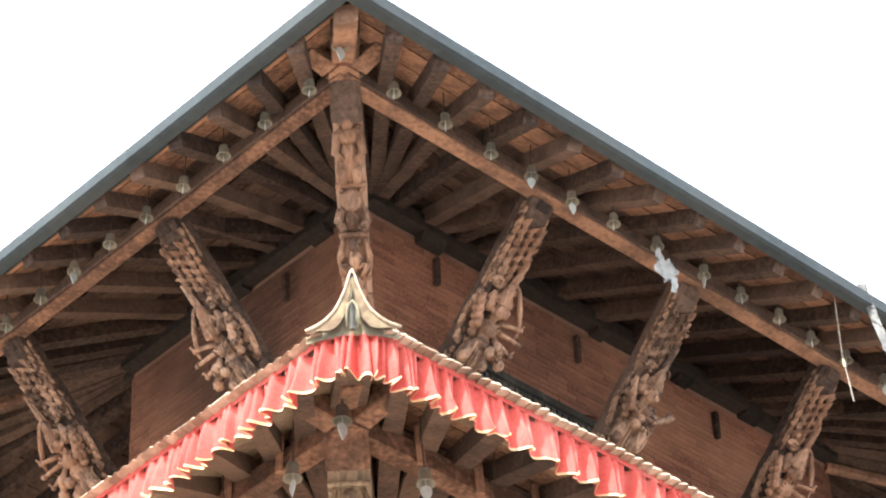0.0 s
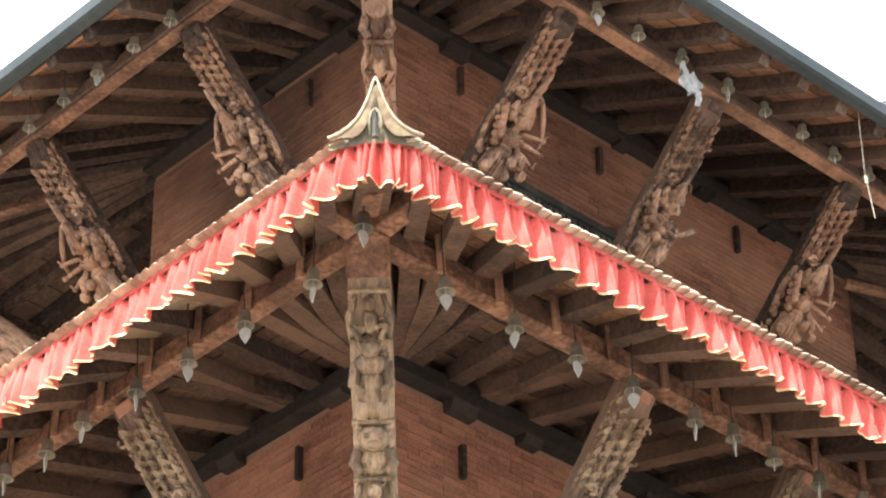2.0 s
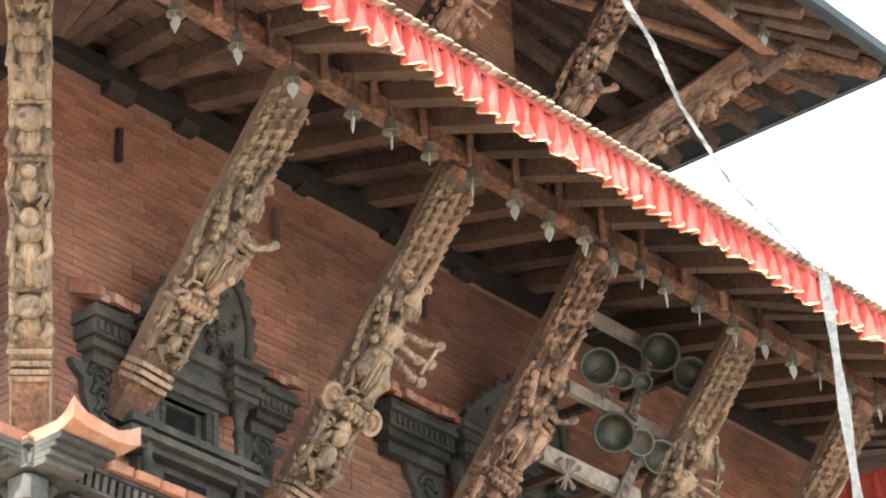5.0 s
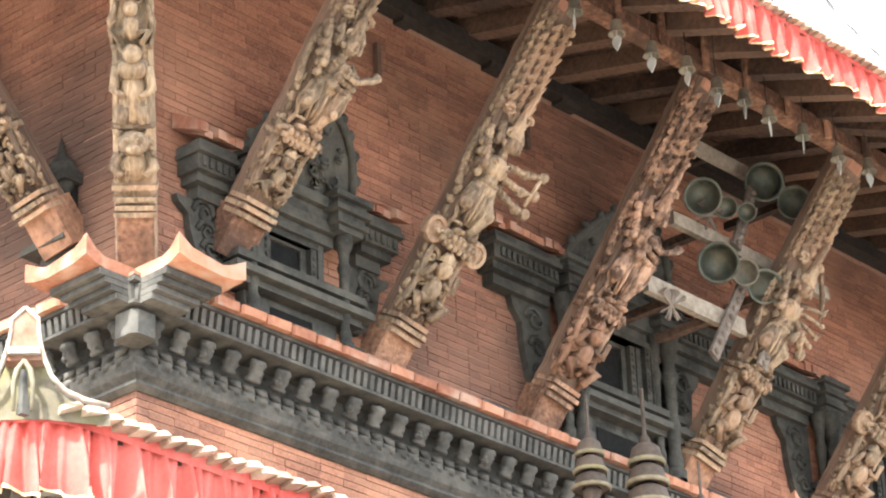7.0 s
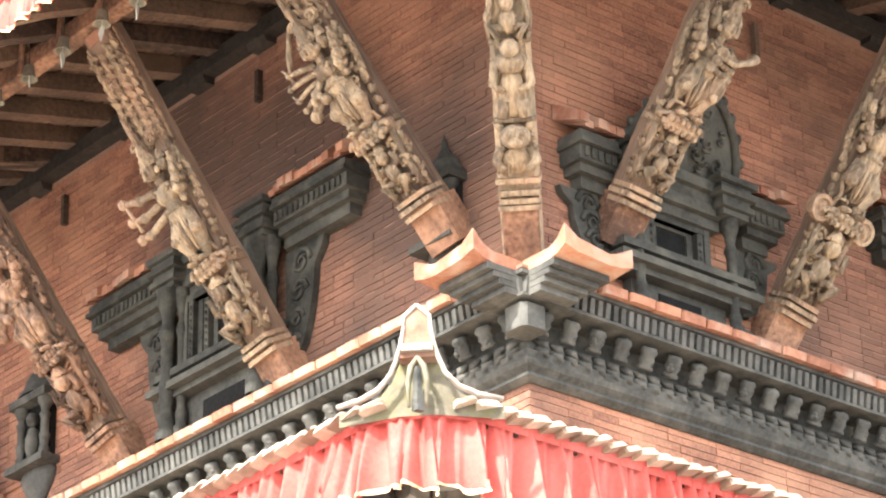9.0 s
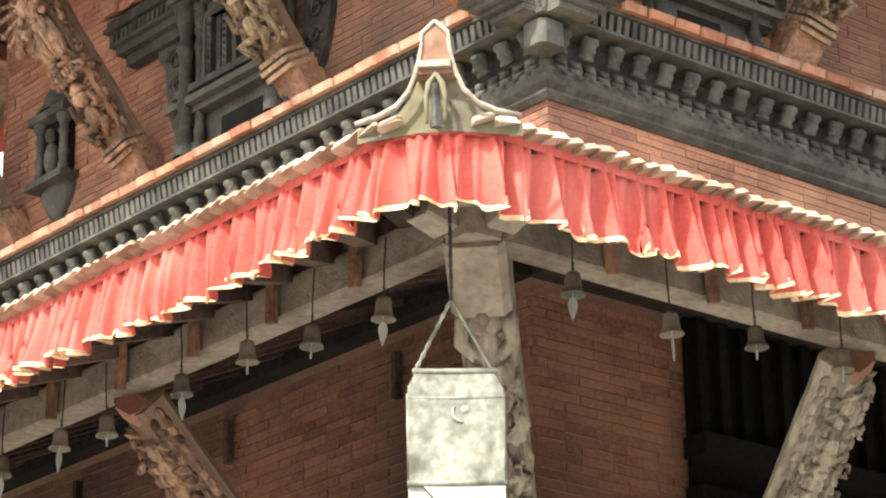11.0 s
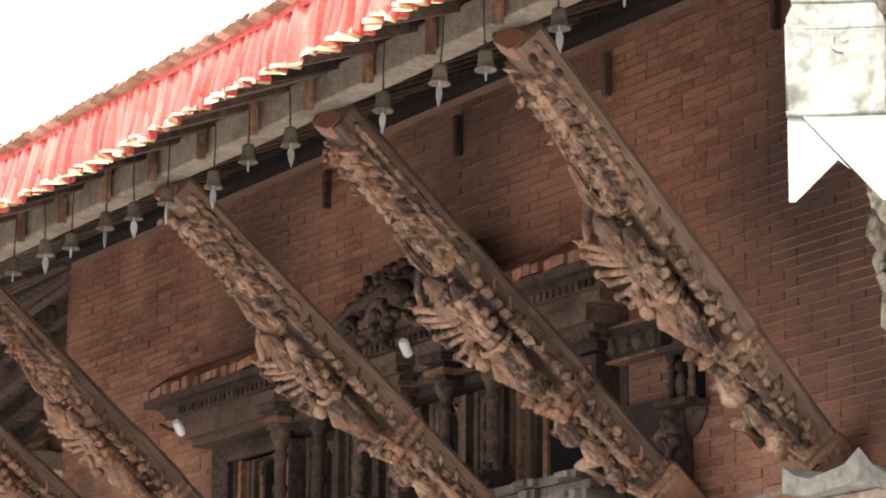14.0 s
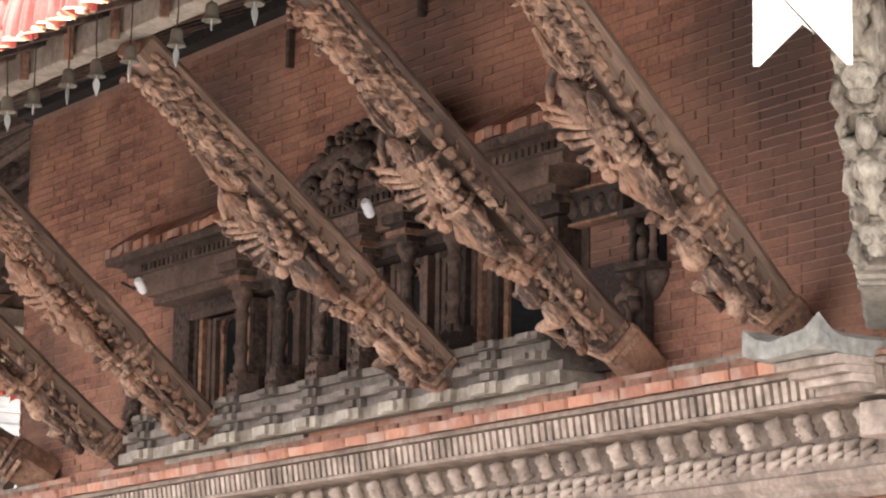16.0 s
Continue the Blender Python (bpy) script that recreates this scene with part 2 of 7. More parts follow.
# ---- mesh builder ----
class Mesh:
    """Collects vertices and faces of one part."""

    def __init__(self):
        self.v, self.f = [], []

    def add(self, verts, faces):
        n = len(self.v)
        self.v += [tuple(p) for p in verts]
        self.f += [tuple(i + n for i in q) for q in faces]
        return self

    def box(self, c, s, m=None, taper=1.0, chamfer=0.0):
        """Box of size s about c; its top scaled by taper; m: a matrix put on afterwards."""
        x, y, z = (k / 2 for k in s)
        t = taper
        if chamfer:
            h = chamfer
            ring = [(-x + h, -y), (x - h, -y), (x, -y + h), (x, y - h), (x - h, y), (-x + h, y), (-x, y - h), (-x, -y + h)]
            pts = [Vector((a + c[0], b + c[1], -z + c[2])) for a, b in ring] + [Vector((a * t + c[0], b * t + c[1], z + c[2])) for a, b in ring]
            faces = [tuple(range(7, -1, -1)), tuple(range(8, 16))] + [(i, (i + 1) % 8, 8 + (i + 1) % 8, 8 + i) for i in range(8)]
        else:
            pts = [Vector((a * x + c[0], b * y + c[1], -z + c[2])) for a, b in ((-1, -1), (1, -1), (1, 1), (-1, 1))]
            pts += [Vector((a * x * t + c[0], b * y * t + c[1], z + c[2])) for a, b in ((-1, -1), (1, -1), (1, 1), (-1, 1))]
            faces = [(3, 2, 1, 0), (4, 5, 6, 7), (0, 1, 5, 4), (1, 2, 6, 5), (2, 3, 7, 6), (3, 0, 4, 7)]
        if m is not None:
            pts = [m @ p for p in pts]
        return self.add(pts, faces)

    def bar(self, p, q, w, h, up=(0, 0, 1), taper=1.0, chamfer=0.0):
        """Beam of width w and height h from p to q."""
        p, q = Vector(p), Vector(q)
        d = q - p
        z = d.normalized()
        x = z.cross(Vector(up)).normalized()
        y = z.cross(x)
        m = Matrix((x, y, z)).transposed().to_4x4()
        m.translation = (p + q) / 2
        return self.box((0, 0, 0), (w, h, d.length), m, taper, chamfer)

    def tube(self, pts, radii, n=8, flat=1.0):
        """Round bar through pts."""
        pts = [Vector(p) for p in pts]
        rings = []
        for i, p in enumerate(pts):
            d = (pts[min(i + 1, len(pts) - 1)] - pts[max(i - 1, 0)]).normalized()
            x = d.cross(Vector((0.31, 0.17, 0.93))).normalized()
            y = d.cross(x)
            r = radii[i] if isinstance(radii, (list, tuple)) else radii
            rings.append([p + (x * math.cos(2 * math.pi * k / n) + y * flat * math.sin(2 * math.pi * k / n)) * r for k in range(n)])
        faces = [(i * n + k, i * n + (k + 1) % n, (i + 1) * n + (k + 1) % n, (i + 1) * n + k) for i in range(len(pts) - 1) for k in range(n)]
        faces += [tuple(range(n - 1, -1, -1)), tuple((len(pts) - 1) * n + k for k in range(n))]
        return self.add([v for r in rings for v in r], faces)

    def lathe(self, prof, n=16, m=None):
        """Profile of (radius, height) turned about z."""
        pts = [Vector((r * math.cos(2 * math.pi * k / n), r * math.sin(2 * math.pi * k / n), z)) for r, z in prof for k in range(n)]
        if m is not None:
            pts = [m @ p for p in pts]
        faces = [(i * n + k, i * n + (k + 1) % n, (i + 1) * n + (k + 1) % n, (i + 1) * n + k) for i in range(len(prof) - 1) for k in range(n)]
        return self.add(pts, faces)

    def blob(self, c, s, m=None, n=8, rows=5, turn=None):
        """Ellipsoid with half sizes s about c."""
        pts, r = [], turn.to_3x3() if turn is not None else None
        for i in range(rows + 1):
            a = math.pi * i / rows
            for k in range(n):
                b = 2 * math.pi * k / n
                p = Vector((math.sin(a) * math.cos(b) * s[0], math.sin(a) * math.sin(b) * s[1], math.cos(a) * s[2]))
                if r is not None:
                    p = r @ p
                p += Vector(c)
                pts.append(m @ p if m is not None else p)
        faces = [(i * n + k, (i + 1) * n + k, (i + 1) * n + (k + 1) % n, i * n + (k + 1) % n) for i in range(rows) for k in range(n)]
        return self.add(pts, faces)

    def leaf(self, c, w, length, lift, turn=0.0):
        """Pointed, ridged leaf lying on a carved face, its tip towards +z and raised."""
        q = Matrix.Rotation(turn, 3, "Y")
        pts = [Vector(c) + q @ Vector(p) for p in ((0, 0, -length * 0.8), (-w, -0.004, 0), (w, -0.004, 0), (0, lift * 0.75, 0.1 * length), (0, lift, length), (-w * 0.55, lift * 0.55, length * 0.65), (w * 0.55, lift * 0.55, length * 0.65), (0, -0.02, length * 0.7))]
        return self.add(pts, [(0, 3, 1), (0, 2, 3), (1, 3, 5), (2, 6, 3), (3, 4, 5), (3, 6, 4), (1, 5, 7), (2, 7, 6), (5, 4, 7), (6, 7, 4)])

    def loft(self, sections):
        """Chamfered rectangles (x, y, width, depth, z) joined into one solid."""
        pts = []
        for x, y, w, d, z in sections:
            a, b, h = w / 2, d / 2, min(w, d) * 0.14
            pts += [(x + p, y + q, z) for p, q in ((-a + h, -b), (a - h, -b), (a, -b + h), (a, b - h), (a - h, b), (-a + h, b), (-a, b - h), (-a, -b + h))]
        n = len(sections)
        faces = [(i * 8 + k, i * 8 + (k + 1) % 8, (i + 1) * 8 + (k + 1) % 8, (i + 1) * 8 + k) for i in range(n - 1) for k in range(8)]
        faces += [tuple(range(7, -1, -1)), tuple((n - 1) * 8 + k for k in range(8))]
        return self.add(pts, faces)

    def sweep(self, prof, path, closed=False):
        """Profile of points in each frame of path (functions of (a, b) to world)."""
        n = len(prof)
        pts = [fr(a, b) for fr in path for a, b in prof]
        k = len(path)
        faces = []
        for i in range(k if closed else k - 1):
            j = (i + 1) % k
            faces += [(i * n + q, i * n + q + 1, j * n + q + 1, j * n + q) for q in range(n - 1)]
        return self.add(pts, faces)

    def data(self, name, mat, smooth=False):
        me = bpy.data.meshes.new(name)
        me.from_pydata(self.v, [], self.f)
        me.validate()
        if len(self.f) < 40000:
            b = bmesh.new()
            b.from_mesh(me)
            bmesh.ops.recalc_face_normals(b, faces=b.faces)
            b.to_mesh(me)
            b.free()
        me.materials.append(mat)
        if smooth:
            me.polygons.foreach_set("use_smooth", [True] * len(me.polygons))
        return me


def part(name, mesh, mat, parent=None, label="", smooth=False, kind="", local=False):
    """One mesh under a thing or part; local: its points are in the parent's own frame, else in the world's."""
    ob = new(name, mesh.data(name, mat, smooth))
    ob.parent = parent
    if parent is not None and not local:
        top = parent if parent.parent is None else parent.parent
        ob.matrix_parent_inverse = top.matrix_basis.inverted()
    return tagged(ob, label, kind=kind)


def thing(name, label, category, group="", kind="", at=None):
    ob = new(name)
    ob.empty_display_size = 0.1
    if at is not None:
        ob.matrix_basis = at
    return tagged(ob, label, category, group, kind)


def face(side):
    """Maps along-the-wall u, outwards o and height z to the world."""
    return {"R": lambda u, o, z: Vector((u, -o, z)), "L": lambda u, o, z: Vector((-o, u, z)),
            "E": lambda u, o, z: Vector((o, u, z)), "N": lambda u, o, z: Vector((u, o, z))}[side]


SIDES = "RLEN"
CORNERS = ((-1, -1), (1, -1), (1, 1), (-1, 1))


def ring(mesh, prof):
    """Profile of (half width, height) run round the square tower with mitred corners."""
    n = len(prof)
    pts = [Vector((sx * a, sy * a, z)) for sx, sy in CORNERS for a, z in prof]
    faces = [(i * n + q, i * n + q + 1, ((i + 1) % 4) * n + q + 1, ((i + 1) % 4) * n + q) for i in range(4) for q in range(n - 1)]
    return mesh.add(pts, faces)


# ---- plan of the tower: half widths and heights ----
A_WALL, A_BEAM, A_BEAM_Z, A_PLATE_Z, A_EAVE, A_EAVE_Z = 2.52, 4.05, 12.90, 13.64, 4.72, 12.76
B_WALL, B_BEAM, B_BEAM_Z, B_PLATE_Z, B_EAVE, B_EAVE_Z = 3.00, 4.38, 9.77, 10.14, 5.30, 9.69
C_WALL, C_BEAM, C_BEAM_Z, C_PLATE_Z, C_EAVE, C_EAVE_Z = 4.60, 7.07, 3.73, 4.85, 8.18, 3.58
GROUND_Z = -1.6

# ---- ground ----
g = Mesh()
g.add([(-600, -600, GROUND_Z), (600, -600, GROUND_Z), (600, 600, GROUND_Z), (-600, 600, GROUND_Z)], [(0, 1, 2, 3)])
tagged(part("ground", g, STONE), "worn brown stone paving of the temple square", "ground", kind="structure")


# ---- walls ----
def tower_wall(name, a, z0, z1, label):
    m = Mesh()
    o, i = a - 0.006, a - 0.45
    ring(m, [(o, z0), (o, z1), (i, z1), (i, z0), (o, z0)])
    return tagged(part(name, m, MORTAR), label, "wall", kind="structure")


wall_c = tower_wall("wall_lower", C_WALL, GROUND_Z, C_PLATE_Z, "lower storey wall of thin red bricks in clay mortar")
wall_b = tower_wall("wall_middle", B_WALL, 4.2, B_PLATE_Z, "middle storey wall of thin orange red bricks")
wall_a = tower_wall("wall_upper", A_WALL, 10.6, A_PLATE_Z, "upper storey wall of thin red bricks")


# ---- roofs ----
def roof(name, label, a_wall, plate_z, a_beam, beam_z, beam_h, a_eave, eave_z, a_up, z_up, rafter, top_mat, soffit_mat=WOOD, trim=0.16, tip=0.1):
    th = thing(name, label, "roof", kind="structure")
    raf_z = beam_z + beam_h
    # soffit boards over the rafters, one by one
    k = (plate_z + 0.12 - raf_z) / (a_beam - a_wall)
    k_out = (raf_z - (eave_z - 0.12)) / (a_eave - a_beam)

    def under(a):
        return raf_z - (a - a_beam) * (k if a < a_beam else k_out)
    m, outer = Mesh(), Mesh()
    count = max(8, int((a_eave - a_wall) / 0.16))
    rnd = random.Random(7)
    reach = 0.05 if name == "roof_upper" else 0.15
    edges = [a_wall - 0.1 + (a_eave - reach - a_wall + 0.1) * i / count for i in range(count + 1)]
    for sd in SIDES:
        P = face(sd)
        for p, q in zip(edges[:-1], edges[1:]):
            q -= 0.012
            dz = rnd.uniform(0, 0.012)
            zp, zq = under(p) + rafter[1] + dz, under(q) + rafter[1] + dz
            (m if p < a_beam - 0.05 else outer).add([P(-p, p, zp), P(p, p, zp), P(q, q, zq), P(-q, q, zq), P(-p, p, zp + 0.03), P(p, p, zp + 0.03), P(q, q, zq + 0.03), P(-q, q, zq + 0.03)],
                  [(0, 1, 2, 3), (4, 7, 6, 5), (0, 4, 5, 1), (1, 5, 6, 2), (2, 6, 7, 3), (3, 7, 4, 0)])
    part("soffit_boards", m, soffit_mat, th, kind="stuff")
    # overhang boards in a warmer, lighter wood; bounced light is in their colour
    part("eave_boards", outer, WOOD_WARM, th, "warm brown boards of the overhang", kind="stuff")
    # rafters, fanning out at the corners
    step = rafter[2]
    n = int(2 * a_eave / step)
    for sd in SIDES:
        P = face(sd)
        for i in range(1, n):
            u = -a_eave + 2 * a_eave * i / n
            lim = a_wall * 0.93
            ui = max(-lim, min(lim, u * a_wall / a_beam * 1.15)) if abs(u) > a_wall * 0.8 else u
            ub = ui + (u - ui) * (a_beam - a_wall) / (a_eave - a_wall)
            r = Mesh()
            for (u0, a0), (u1, a1) in (((ui, a_wall - 0.05), (ub, a_beam)), ((ub, a_beam), (u * (a_eave - tip) / a_eave, a_eave - tip))):
                r.bar(P(u0, a0, under(a0) + rafter[1] / 2), P(u1, a1, under(a1) + rafter[1] / 2), rafter[0], rafter[1])
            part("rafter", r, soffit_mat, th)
    for sx, sy in CORNERS:
        r = Mesh()
        for a0, a1 in ((a_wall - 0.05, a_beam), (a_beam, a_eave - 0.26)):
            r.bar((sx * a0, sy * a0, under(a0) + rafter[1] * 0.4), (sx * a1, sy * a1, under(a1) + rafter[1] * 0.4), rafter[0] * 1.7, rafter[1] * 1.2)
        part("hip_rafter", r, soffit_mat, th)
    # eave beams and wall plates
    for sd in SIDES:
        P = face(sd)
        r = Mesh()
        r.bar(P(-a_beam - 0.12, a_beam, beam_z + beam_h / 2), P(a_beam + 0.12, a_beam, beam_z + beam_h / 2), 0.13, beam_h, chamfer=0.012)
        part("eave_beam", r, WOOD_PALE if name == "roof_lower" else WOOD_WARM if name == "roof_middle" else WOOD, th)
        if name == "roof_upper":
            r = Mesh()
            r.bar(P(-a_beam - 0.1, a_beam + 0.005, beam_z - 0.018), P(a_beam + 0.1, a_beam + 0.005, beam_z - 0.018), 0.11, 0.035, chamfer=0.008)
            part("beam_strip", r, WOOD_WARM, th, "pale worn strip under the eave beam")
        r = Mesh()
        r.bar(P(-a_wall, a_wall + 0.02, plate_z + 0.06), P(a_wall, a_wall + 0.02, plate_z + 0.06), 0.2, 0.12)
        part("wall_plate", r, BLACK_BROWN, th)
    # near-black stub blocks under the plates, unevenly long
    rb = random.Random(23)
    for sd in SIDES:
        P = face(sd)
        for i in range(int(2 * a_wall / 0.95) if name != "roof_lower" else 0):
            u = -a_wall + 0.45 + 0.95 * i + rb.uniform(-0.2, 0.2)
            r = Mesh()
            hh, ww = rb.uniform(0.03, 0.08), rb.uniform(0.05, 0.12)
            r.add([P(u + p * ww, a_wall + q, plate_z - 0.004 - v) for v in (0, hh) for p, q in ((-1, 0.0), (1, 0.0), (1, 0.11 - 0.5 * v), (-1, 0.11 - 0.5 * v))],
                  [(0, 1, 2, 3), (4, 7, 6, 5), (0, 4, 5, 1), (1, 5, 6, 2), (2, 6, 7, 3), (3, 7, 4, 0)])
            part("plate_block", r, BLACK_BROWN, th)
    # deck
    m = Mesh()
    e = a_eave - trim
    ring(m, [(e, eave_z), (e, eave_z + 0.025), (a_up, z_up), (a_up, z_up - 0.08), (e, eave_z)])
    part("roof_deck", m, top_mat, th)
    return th, under


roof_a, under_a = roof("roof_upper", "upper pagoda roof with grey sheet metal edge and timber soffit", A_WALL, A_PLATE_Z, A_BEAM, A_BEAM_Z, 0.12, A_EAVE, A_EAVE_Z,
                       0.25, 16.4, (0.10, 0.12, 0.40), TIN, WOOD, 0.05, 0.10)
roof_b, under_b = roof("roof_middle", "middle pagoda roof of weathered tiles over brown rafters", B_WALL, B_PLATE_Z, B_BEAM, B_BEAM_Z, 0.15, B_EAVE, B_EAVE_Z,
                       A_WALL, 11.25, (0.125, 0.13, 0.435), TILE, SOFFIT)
roof_c, under_c = roof("roof_lower", "lower pagoda roof of weathered tiles over dark rafters", C_WALL, C_PLATE_Z, C_BEAM, C_BEAM_Z, 0.16, C_EAVE, C_EAVE_Z,
                       B_WALL, 6.15, (0.09, 0.11, 0.36), TILE)


# ---- eaves: metal edge, tile rows, hip ridges, corner finials ----
def eave_path(a, r, step):
    """Points and outward directions round a square with rounded corners."""
    out = []
    line = 2 * (a - r)
    n, k = max(2, int(line / step)), max(3, int(1.5708 * r / step))
    for q, (sx, sy) in enumerate(CORNERS):
        turn = Matrix.Rotation(q * math.pi / 2, 3, "Z")
        for i in range(k):
            t = math.pi + (math.pi / 2) * (i + 0.5) / k
            d = Vector((math.cos(t), math.sin(t), 0))
            out.append((turn @ (Vector((-(a - r), -(a - r), 0)) + d * r), turn @ d))
        for i in range(n):
            out.append((turn @ Vector((-(a - r) + line * (i + 0.5) / n, -a, 0)), turn @ Vector((0, -1, 0))))
    return out


edge = Mesh()
ring(edge, [(A_EAVE - 0.07, A_EAVE_Z - 0.02), (A_EAVE - 0.01, A_EAVE_Z - 0.01), (A_EAVE + 0.015, A_EAVE_Z + 0.005), (A_EAVE + 0.005, A_EAVE_Z + 0.11), (A_EAVE - 0.06, A_EAVE_Z + 0.14)])
part("metal_edge", edge, TIN, roof_a, "dark grey sheet metal eave edge")



def roof_tiles(th, a0, z0, a1, z1, w, run):
    """Courses of flat tiles from the eave up to the wall."""
    rnd = random.Random(11)
    m = Mesh()
    slope = math.atan2(z1 - z0, a0 - a1)
    rows = int((a0 - a1) / run)
    for sd in SIDES:
        P = face(sd)
        for i in range(rows):
            a = a0 - i * run
            z = z0 + (a0 - a) * math.tan(slope)
            n = int(2 * a / w)
            for j in range(n):
                u = -a + (j + 0.5 * (i % 2) + 0.25) * 2 * a / n
                if abs(u) > a - 0.02:
                    continue
                h, l = w * 0.47, run * 1.5
                t = rnd.uniform(0.012, 0.028)
                b = max(a - l, a1)
                zb = z + (a - b) * math.tan(slope)
                m.add([P(u - h, a, z + t), P(u + h, a, z + t), P(u + h, b, zb + 0.004), P(u - h, b, zb + 0.004), P(u - h, a, z), P(u + h, a, z)],
                      [(0, 1, 2, 3), (4, 5, 1, 0)])
    part("tile_courses", m, TILE, th, "weathered brown clay tiles", kind="stuff")


roof_tiles(roof_b, B_EAVE - 0.16, B_EAVE_Z + 0.025, A_WALL, 11.25, 0.12, 0.12)
roof_tiles(roof_c, C_EAVE - 0.16, C_EAVE_Z + 0.025, B_WALL, 6.15, 0.13, 0.14)


def eave_tiles(th, a, z, w, near):
    """The row of tile ends along the eave, slightly uneven."""
    rnd = random.Random(3)
    shapes = []
    for k in range(4):
        m = Mesh()
        h = 0.020 + 0.003 * k
        m.box((0, -0.05, 0.018), (w * (1.15 + 0.05 * k), 0.2, h), pose(0, 0, 0, 5 + k, 20 - 3 * k, 3 * k - 4), taper=0.86, chamfer=0.009)
        shapes.append(m.data("eave_tile", TILE))
    rest = Mesh()
    made = 0
    for p, d in eave_path(a, 0.32, w):
        if min(abs(p.x), abs(p.y)) > a - 0.2:
            continue
        place = Matrix.Translation((p.x, p.y, z + rnd.uniform(-0.006, 0.006))) @ Matrix.Rotation(math.atan2(-d.x, d.y), 4, "Z")
        if (p - Vector((-a, -a, 0))).length < near and made < 300:
            ob = new("eave_tile", rnd.choice(shapes))
            ob.parent = th
            ob.matrix_basis = place
            made += 1
        else:
            rest.box((0, -0.05, 0.018), (w * 1.2, 0.2, 0.024), place @ pose(0, 0, 0, 6, 15, 0), taper=0.88)
    part("far_eave_tiles", rest, TILE, th, kind="stuff")
    under_edge = Mesh()
    path = eave_path(a - 0.03, 0.30, 0.06)
    n = len(path)
    for q, (p, d) in enumerate(path):
        e, f = path[(q + 1) % n]
        under_edge.add([(*p.xy, z - 0.03), (*e.xy, z - 0.03), (*e.xy, z + 0.003), (*p.xy, z + 0.003),
                        (*(p - d * 0.16).xy, z - 0.03), (*(e - f * 0.16).xy, z - 0.03), (*(e - f * 0.16).xy, z + 0.003), (*(p - d * 0.16).xy, z + 0.003)],
                       [(0, 1, 2, 3), (4, 7, 6, 5), (0, 4, 5, 1), (3, 2, 6, 7)])
    part("eave_board", under_edge, WOOD, th)


eave_tiles(roof_b, B_EAVE, B_EAVE_Z + 0.012, 0.075, 10.4)
eave_tiles(roof_c, C_EAVE, C_EAVE_Z + 0.012, 0.068, 9.6)


